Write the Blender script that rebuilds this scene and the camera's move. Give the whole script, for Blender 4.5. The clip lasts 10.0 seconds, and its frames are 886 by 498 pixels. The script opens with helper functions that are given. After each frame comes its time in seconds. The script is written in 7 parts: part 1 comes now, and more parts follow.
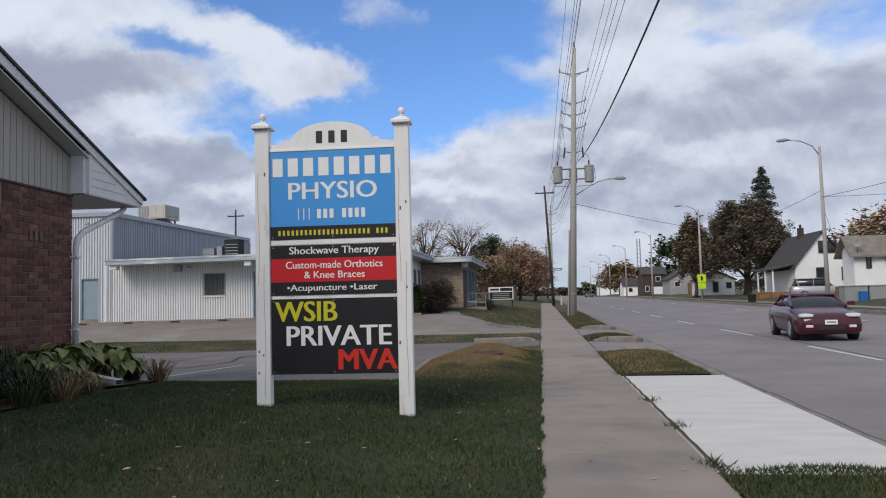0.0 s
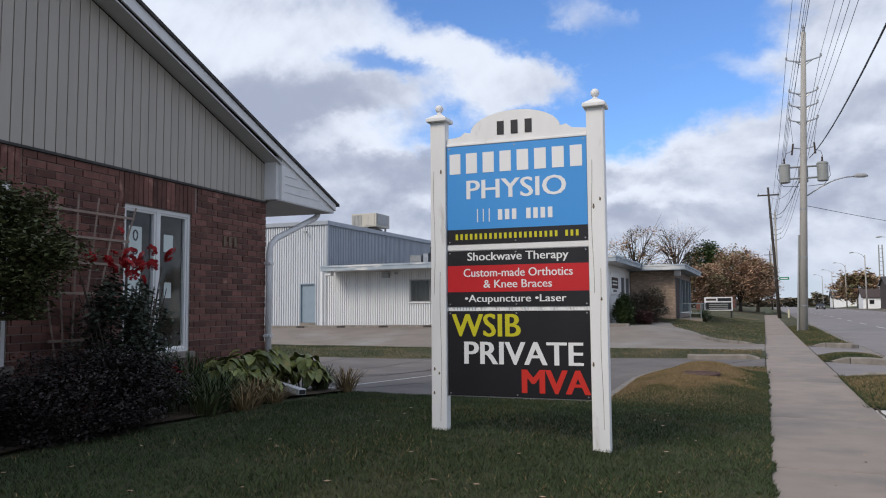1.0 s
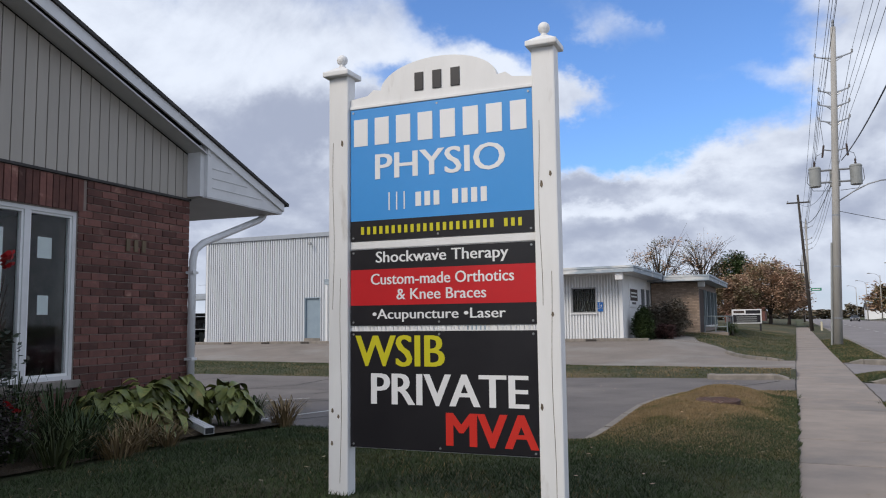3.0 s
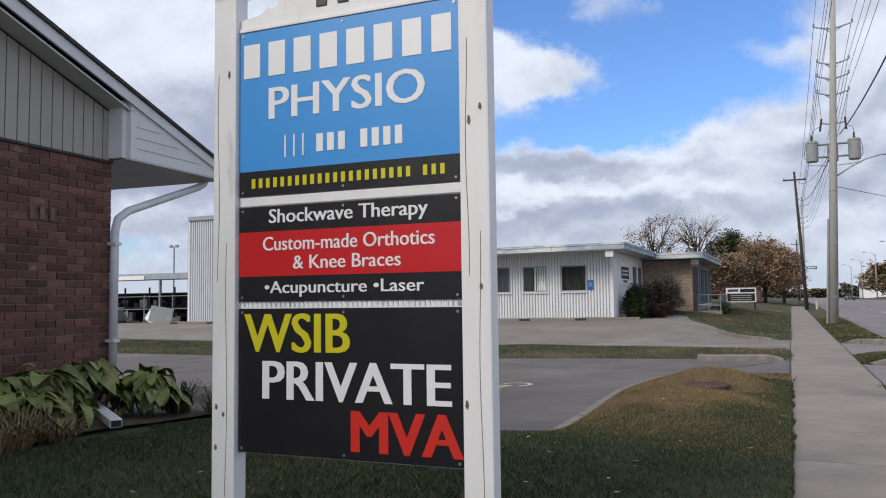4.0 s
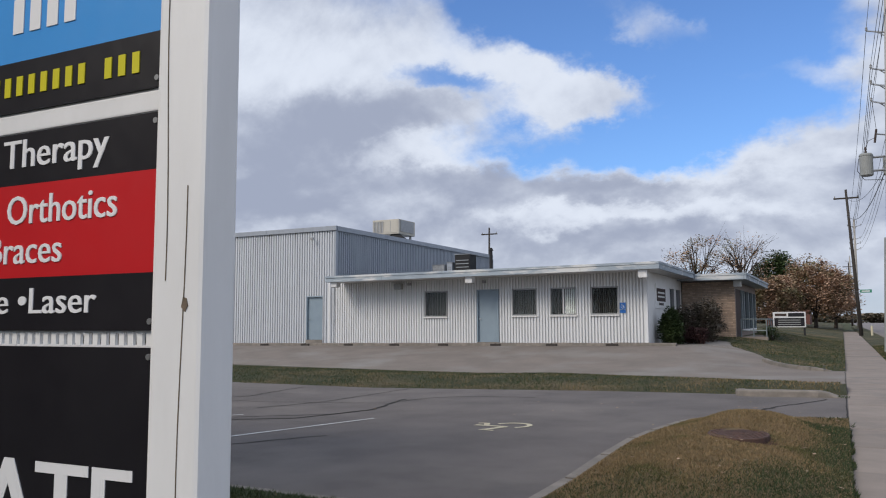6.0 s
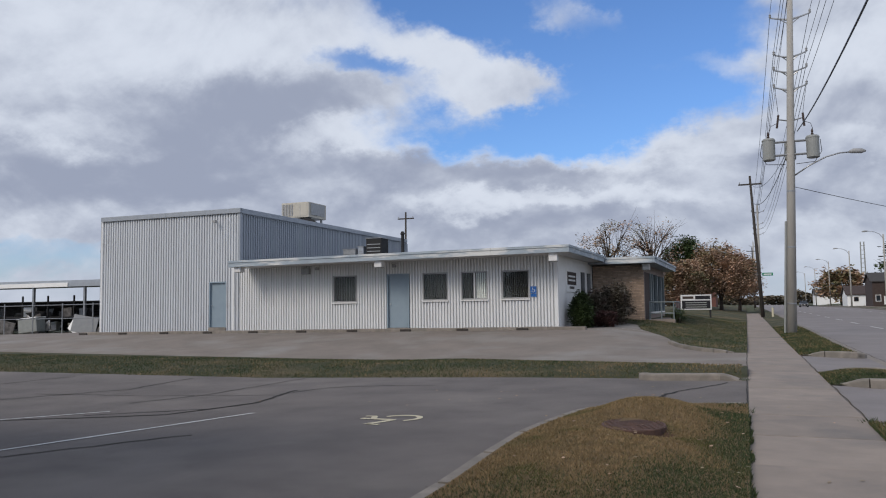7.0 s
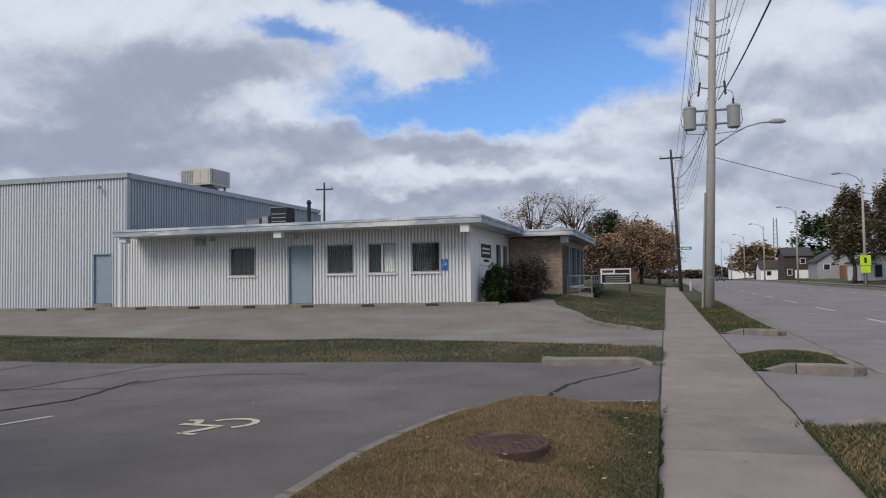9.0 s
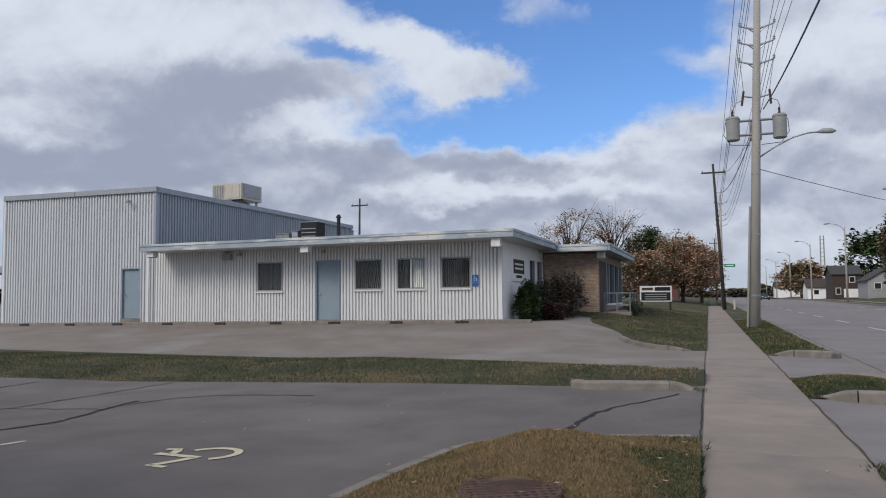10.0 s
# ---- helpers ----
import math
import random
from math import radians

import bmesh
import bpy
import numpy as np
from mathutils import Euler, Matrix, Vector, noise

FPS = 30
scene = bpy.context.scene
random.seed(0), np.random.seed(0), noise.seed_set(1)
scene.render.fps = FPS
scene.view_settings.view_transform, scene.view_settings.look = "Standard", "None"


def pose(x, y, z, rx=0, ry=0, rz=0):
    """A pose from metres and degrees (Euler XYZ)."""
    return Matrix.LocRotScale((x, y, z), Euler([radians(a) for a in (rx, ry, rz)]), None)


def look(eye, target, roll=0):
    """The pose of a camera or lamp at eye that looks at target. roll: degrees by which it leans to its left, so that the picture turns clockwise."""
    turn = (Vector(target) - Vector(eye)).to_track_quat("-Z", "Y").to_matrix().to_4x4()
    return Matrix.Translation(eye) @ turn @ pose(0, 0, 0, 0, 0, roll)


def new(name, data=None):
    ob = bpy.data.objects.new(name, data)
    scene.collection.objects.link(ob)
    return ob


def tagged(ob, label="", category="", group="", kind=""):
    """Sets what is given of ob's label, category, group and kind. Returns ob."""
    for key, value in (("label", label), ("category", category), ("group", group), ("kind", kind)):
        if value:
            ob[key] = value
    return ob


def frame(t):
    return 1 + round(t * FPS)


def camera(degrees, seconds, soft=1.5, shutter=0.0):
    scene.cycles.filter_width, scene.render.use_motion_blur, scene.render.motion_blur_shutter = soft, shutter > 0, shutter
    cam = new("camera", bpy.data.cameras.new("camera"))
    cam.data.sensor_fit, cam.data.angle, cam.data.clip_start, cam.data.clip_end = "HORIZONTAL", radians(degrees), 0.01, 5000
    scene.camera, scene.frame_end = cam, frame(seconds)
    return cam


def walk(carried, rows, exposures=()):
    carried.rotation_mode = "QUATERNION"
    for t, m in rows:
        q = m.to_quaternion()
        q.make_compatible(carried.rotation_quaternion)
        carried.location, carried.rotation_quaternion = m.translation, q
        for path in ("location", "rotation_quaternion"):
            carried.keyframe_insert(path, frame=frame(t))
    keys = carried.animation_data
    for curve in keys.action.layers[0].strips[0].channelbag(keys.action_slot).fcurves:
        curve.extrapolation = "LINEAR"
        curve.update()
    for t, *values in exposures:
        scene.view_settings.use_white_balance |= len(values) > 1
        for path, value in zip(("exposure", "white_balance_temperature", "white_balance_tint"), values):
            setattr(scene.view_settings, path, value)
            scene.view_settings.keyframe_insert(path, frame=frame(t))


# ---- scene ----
cam = camera(59.6, 10.0, soft=1.1)
PATH = [
    (0, (0.042, 0.196, 1.241), (-0.205, 2.176, 1.365), -1.4),
    (0.5, (0.033, 0.653, 1.251), (-0.438, 2.592, 1.377), -0.9),
    (1, (-0.012, 1.204, 1.288), (-0.773, 3.047, 1.439), -0.4),
    (1.5, (0.049, 1.704, 1.287), (-0.775, 3.518, 1.465), -0.5),
    (2, (0.004, 2.224, 1.294), (-0.839, 4.027, 1.48), -0.5),
    (2.5, (0.046, 2.74, 1.297), (-0.771, 4.553, 1.51), -0.6),
    (2.7, (0.045, 2.916, 1.319), (-0.776, 4.728, 1.525), -0.6),
    (4, (0.037, 4.286, 1.287), (-0.778, 6.107, 1.42), -0.7),
    (4.5, (0.003, 4.844, 1.317), (-0.807, 6.665, 1.481), -0.6),
    (5, (0.021, 5.375, 1.33), (-0.83, 7.171, 1.553), -0.4),
    (5.5, (-0.031, 5.883, 1.298), (-0.937, 7.653, 1.513), -0.3),
    (5.7, (-0.03, 6.081, 1.308), (-0.943, 7.85, 1.508), -0.2),
    (6.8, (0.036, 7.085, 1.3), (-0.771, 8.908, 1.467), -0.6),
    (7, (0.02, 7.313, 1.294), (-0.704, 9.17, 1.445), -0.8),
    (7.5, (0.057, 7.806, 1.276), (-0.591, 9.695, 1.383), -0.9),
    (8, (0.015, 8.35, 1.306), (-0.632, 10.241, 1.382), -0.8),
    (8.5, (0.065, 8.939, 1.312), (-0.522, 10.85, 1.394), -0.8),
    (9, (0.081, 9.481, 1.298), (-0.471, 11.401, 1.379), -0.8),
    (9.5, (0.093, 10.03, 1.294), (-0.44, 11.953, 1.432), -0.7),
    (10, (0.085, 10.461, 1.258), (-0.561, 12.349, 1.385), -0.5),
]
walk(cam, [(t, look(eye, goal, lean)) for t, eye, goal, lean in PATH],
     exposures=((0.0, 0.05), (1.0, 0.22), (1.6, 0.3), (2.1, 0.33), (2.6, 0.24), (4.5, 0.23), (5.5, 0.15), (7.0, -0.05), (7.5, -0.1), (8.5, -0.02), (10.0, -0.03)))

# ---- world, sun ----
SUN_EL, SUN_AZ = 37.0, 205.0          # azimuth clockwise from +y
scene.view_settings.exposure = 0.0
world = bpy.data.worlds.new("sky")
scene.world = world
world.use_nodes = True


def build_sky():
    nt = world.node_tree
    nt.nodes.clear()
    N = nt.nodes.new
    L = nt.links.new

    def math_node(op, a, b=None, clamp=False):
        n = N("ShaderNodeMath")
        n.operation, n.use_clamp = op, clamp
        for i, v in enumerate((a, b)):
            if v is None:
                continue
            if isinstance(v, (int, float)):
                n.inputs[i].default_value = v
            else:
                L(v, n.inputs[i])
        return n.outputs[0]

    def ramp(v, a, b, c=0.0, d=1.0):
        n = N("ShaderNodeMapRange")
        n.interpolation_type = "SMOOTHSTEP"
        L(v, n.inputs[0])
        for i, w in enumerate((a, b, c, d)):
            n.inputs[i + 1].default_value = w
        return n.outputs[0]

    def mix(f, a, b):
        n = N("ShaderNodeMix")
        n.data_type = "RGBA"
        L(f, n.inputs[0])
        for i, v in ((6, a), (7, b)):
            if isinstance(v, tuple):
                n.inputs[i].default_value = (*v, 1)
            else:
                L(v, n.inputs[i])
        return n.outputs[2]

    tc = N("ShaderNodeTexCoord")
    sep = N("ShaderNodeSeparateXYZ")
    L(tc.outputs["Generated"], sep.inputs[0])
    dx, dy, dz = sep.outputs
    up = math_node("MAXIMUM", dz, 0.0)
    den = math_node("ADD", up, 0.60)
    com = N("ShaderNodeCombineXYZ")
    L(math_node("DIVIDE", dx, den), com.inputs[0])
    L(math_node("DIVIDE", dy, den), com.inputs[1])

    def noise_at(scale, detail, rough, off, dist=0.0, zoom=1.0):
        m = N("ShaderNodeMapping")
        m.inputs["Location"].default_value = off
        m.inputs["Scale"].default_value = (zoom, zoom, zoom)
        L(com.outputs[0], m.inputs[0])
        n = N("ShaderNodeTexNoise")
        L(m.outputs[0], n.inputs["Vector"])
        n.inputs["Scale"].default_value, n.inputs["Detail"].default_value = scale, detail
        n.inputs["Roughness"].default_value, n.inputs["Distortion"].default_value = rough, dist
        return n

    # bearing and elevation in degrees, ragged by noise
    bearing = N("ShaderNodeCombineXYZ")
    L(math_node("MULTIPLY", math_node("ARCTAN2", dx, dy), 57.2958), bearing.inputs[0])
    L(math_node("MULTIPLY", math_node("ARCSINE", dz), 57.2958), bearing.inputs[1])
    wob = N("ShaderNodeVectorMath")
    wob.operation = "SUBTRACT"
    L(noise_at(5.0, 6, 0.62, (5.2, 0.4, 1.0)).outputs["Color"], wob.inputs[0])
    wob.inputs[1].default_value = (0.5, 0.5, 0.5)
    ragged = N("ShaderNodeVectorMath")
    ragged.operation = "MULTIPLY_ADD"
    L(wob.outputs[0], ragged.inputs[0])
    ragged.inputs[1].default_value = (15.0, 8.0, 0.0)
    L(bearing.outputs[0], ragged.inputs[2])

    def patches(total, rows):
        """Adds soft ellipses of (bearing, elevation, half width, half height, tilt, amount)."""
        for az, el, wide, high, tilt, amount in rows:
            m = N("ShaderNodeMapping")
            m.vector_type = "TEXTURE"
            m.inputs["Location"].default_value = (az, el, 0)
            m.inputs["Rotation"].default_value = (0, 0, radians(tilt))
            m.inputs["Scale"].default_value = (wide, high, 1)
            L(ragged.outputs[0], m.inputs[0])
            n = N("ShaderNodeVectorMath")
            n.operation = "LENGTH"
            L(m.outputs[0], n.inputs[0])
            total = math_node("ADD", total, ramp(n.outputs["Value"], 1.5, 0.25, 0.0, amount))
        return total

    n1 = noise_at(3.6, 11, 0.56, (3.1, 1.7, 0.0), 0.3).outputs[0]
    n_up = noise_at(3.6, 8, 0.52, (3.1, 1.7, 0.0), 0.3, 0.975).outputs[0]
    c = math_node("ADD", math_node("MULTIPLY", n1, 0.9), 0.17)
    c = patches(c, ((-12, 13.3, 13, 2.3, 3, -0.62), (-4.6, 18.6, 8, 4.0, 0, -0.5), (-18, 20.5, 9, 2.4, -14, -0.42), (-27, 16.9, 4.5, 1.0, -8, -0.35), (-49, 4.7, 8, 1.5, 0, -0.5),
                    (22.5, 17, 4, 1.8, 0, -0.3), (11.7, 16.4, 4, 0.8, 0, -0.25), (-11, 25, 18, 4, 0, -0.35),
                    (-10.7, 19.7, 3.4, 1.6, -28, 0.34), (-17.5, 17.0, 6.5, 2.3, -18, 0.40), (-6.0, 15.6, 7, 1.2, 10, 0.20), (6.0, 15.5, 6, 4.5, 0, 0.32), (15, 12, 12, 6, 0, 0.3), (-41, 14, 15, 8, 0, 0.32), (-18, 7.0, 60, 4.0, 0, 0.30)))
    mask = ramp(c, 0.24, 0.72)
    thick = ramp(c, 0.50, 0.95)
    lit = math_node("ADD", math_node("MULTIPLY", math_node("SUBTRACT", n1, n_up), 2.4), 0.64)
    n3 = noise_at(6.5, 9, 0.6, (7.4, 2.2, 4.0), 0.2).outputs[0]
    lit = math_node("ADD", lit, math_node("MULTIPLY", math_node("SUBTRACT", n3, 0.5), 0.6))
    lit = math_node("SUBTRACT", lit, math_node("MULTIPLY", thick, 0.12))
    lit = patches(lit, ((-43, 9.8, 12, 2.6, 4, -0.42), (-34, 14.4, 10, 2.2, 6, -0.42), (-19, 9.9, 13, 1.4, 0, -0.28), (-6, 5.6, 16, 1.8, 0, -0.16), (-29, 6.0, 16, 1.6, 0, -0.25), (17.6, 12.0, 9, 2.4, 0, -0.24), (8, 7.0, 14, 1.5, 0, -0.06), (16, 3.5, 16, 2.2, 0, 0.22),
                        (-21.4, 11.9, 5, 1.0, 0, 0.36), (-29.5, 12.4, 4.5, 1.1, 0, 0.32), (-44, 18.5, 14, 3.6, 0, 0.34), (-47, 12.0, 6, 1.2, 0, 0.28), (-9, 11.0, 9, 1.0, -4, 0.32), (-12, 7.9, 11, 0.8, 0, 0.30), (8.5, 16, 6, 2.4, 0, 0.22), (20, 16.5, 5, 2, 0, 0.25), (10, 9.8, 9, 0.9, 0, 0.22), (-22, 17.5, 8, 2.6, 0, 0.28)))
    lit = ramp(lit, 0.05, 1.0)
    cloud = mix(lit, (0.335, 0.378, 0.495), (0.70, 0.755, 0.86))
    sky = N("ShaderNodeTexSky")
    sky.sky_type, sky.sun_disc = "NISHITA", False
    sky.sun_elevation, sky.sun_rotation = radians(SUN_EL), radians(SUN_AZ)
    sky.ozone_density = 2.0
    sc = N("ShaderNodeMix")
    sc.data_type, sc.blend_type = "RGBA", "MULTIPLY"
    sc.inputs[0].default_value = 1.0
    L(sky.outputs[0], sc.inputs[6])
    sc.inputs[7].default_value = (0.085, 0.115, 0.16, 1)
    col = mix(mask, sc.outputs[2], cloud)
    haze = ramp(dz, 0.0, 0.13, 0.6, 0.0)
    col = mix(haze, col, (0.53, 0.58, 0.68))
    bg = N("ShaderNodeBackground")
    L(col, bg.inputs[0])
    bg.inputs[1].default_value = 1.0
    out = N("ShaderNodeOutputWorld")
    L(bg.outputs[0], out.inputs[0])


build_sky()
sun = new("sun", bpy.data.lights.new("sun", "SUN"))
sun.data.energy, sun.data.angle, sun.data.color = 1.85, radians(25), (1.0, 0.895, 0.765)
sun.matrix_world = look((0, 0, 0), (-math.sin(radians(SUN_AZ)) * math.cos(radians(SUN_EL)), -math.cos(radians(SUN_AZ)) * math.cos(radians(SUN_EL)), -math.sin(radians(SUN_EL))))


# ---- materials ----
def mat(name, c1, c2=None, scale=3.0, rough=0.8, bump=0.15, bscale=60.0, metal=0.0, c3=None, scale3=0.6, lo3=0.5, hi3=0.7, vary=0.0, island=0.0, stretch=(1, 1, 1), spec=0.4, bdist=0.01):
    m = bpy.data.materials.new(name)
    m.use_nodes = True
    nt = m.node_tree
    N, L = nt.nodes.new, nt.links.new
    b = nt.nodes["Principled BSDF"]
    b.inputs["Roughness"].default_value, b.inputs["Metallic"].default_value = rough, metal
    b.inputs["Specular IOR Level"].default_value = spec
    c2 = c2 or tuple(v * 0.8 for v in c1)
    tc = N("ShaderNodeTexCoord")
    info = N("ShaderNodeObjectInfo")
    mp = N("ShaderNodeMapping")
    mp.inputs["Scale"].default_value = stretch
    add = N("ShaderNodeVectorMath")
    add.operation = "MULTIPLY_ADD"
    L(info.outputs["Random"], add.inputs[0])
    add.inputs[1].default_value = (37.0, 19.0, 53.0) if vary else (0, 0, 0)
    L(tc.outputs["Object"], add.inputs[2])
    L(add.outputs[0], mp.inputs[0])

    def noise_fac(s, detail=6, lo=0.35, hi=0.65):
        n = N("ShaderNodeTexNoise")
        L(mp.outputs[0], n.inputs["Vector"])
        n.inputs["Scale"].default_value, n.inputs["Detail"].default_value, n.inputs["Roughness"].default_value = s, detail, 0.6
        r = N("ShaderNodeMapRange")
        L(n.outputs[0], r.inputs[0])
        r.inputs[1].default_value, r.inputs[2].default_value = lo, hi
        return r.outputs[0], n.outputs[0]

    def mix(f, a, bb):
        n = N("ShaderNodeMix")
        n.data_type = "RGBA"
        L(f, n.inputs[0])
        for i, v in ((6, a), (7, bb)):
            if isinstance(v, tuple):
                n.inputs[i].default_value = (*v, 1)
            else:
                L(v, n.inputs[i])
        return n.outputs[2]

    col = mix(noise_fac(scale)[0], c1, c2)
    if c3:
        col = mix(noise_fac(scale3, 7, lo3, hi3)[0], col, c3)
    if vary or island:
        h = N("ShaderNodeHueSaturation")
        r = N("ShaderNodeMapRange")
        if island:
            g = N("ShaderNodeNewGeometry")
            L(g.outputs["Random Per Island"], r.inputs[0])
        else:
            L(info.outputs["Random"], r.inputs[0])
        k = vary or island
        r.inputs[3].default_value, r.inputs[4].default_value = 1 - k, 1 + k
        L(r.outputs[0], h.inputs["Value"])
        L(col, h.inputs["Color"])
        col = h.outputs[0]
    L(col, b.inputs["Base Color"])
    f, raw = noise_fac(bscale, 8)
    rr = N("ShaderNodeMapRange")
    L(raw, rr.inputs[0])
    rr.inputs[3].default_value, rr.inputs[4].default_value = max(0.02, rough - 0.12), min(1.0, rough + 0.1)
    L(rr.outputs[0], b.inputs["Roughness"])
    if bump:
        bp = N("ShaderNodeBump")
        bp.inputs["Strength"].default_value, bp.inputs["Distance"].default_value = bump, bdist
        L(raw, bp.inputs["Height"])
        L(bp.outputs[0], b.inputs["Normal"])
    return m


def glass_mat(name, tint=(0.02, 0.025, 0.03)):
    """A pane over a dark room: clear coat of glass."""
    m = bpy.data.materials.new(name)
    m.use_nodes = True
    nt = m.node_tree
    b = nt.nodes["Principled BSDF"]
    b.inputs["Base Color"].default_value = (0.9, 0.95, 0.95, 1)
    b.inputs["Roughness"].default_value = 0.03
    b.inputs["Transmission Weight"].default_value = 1.0
    b.inputs["IOR"].default_value = 1.30
    return m


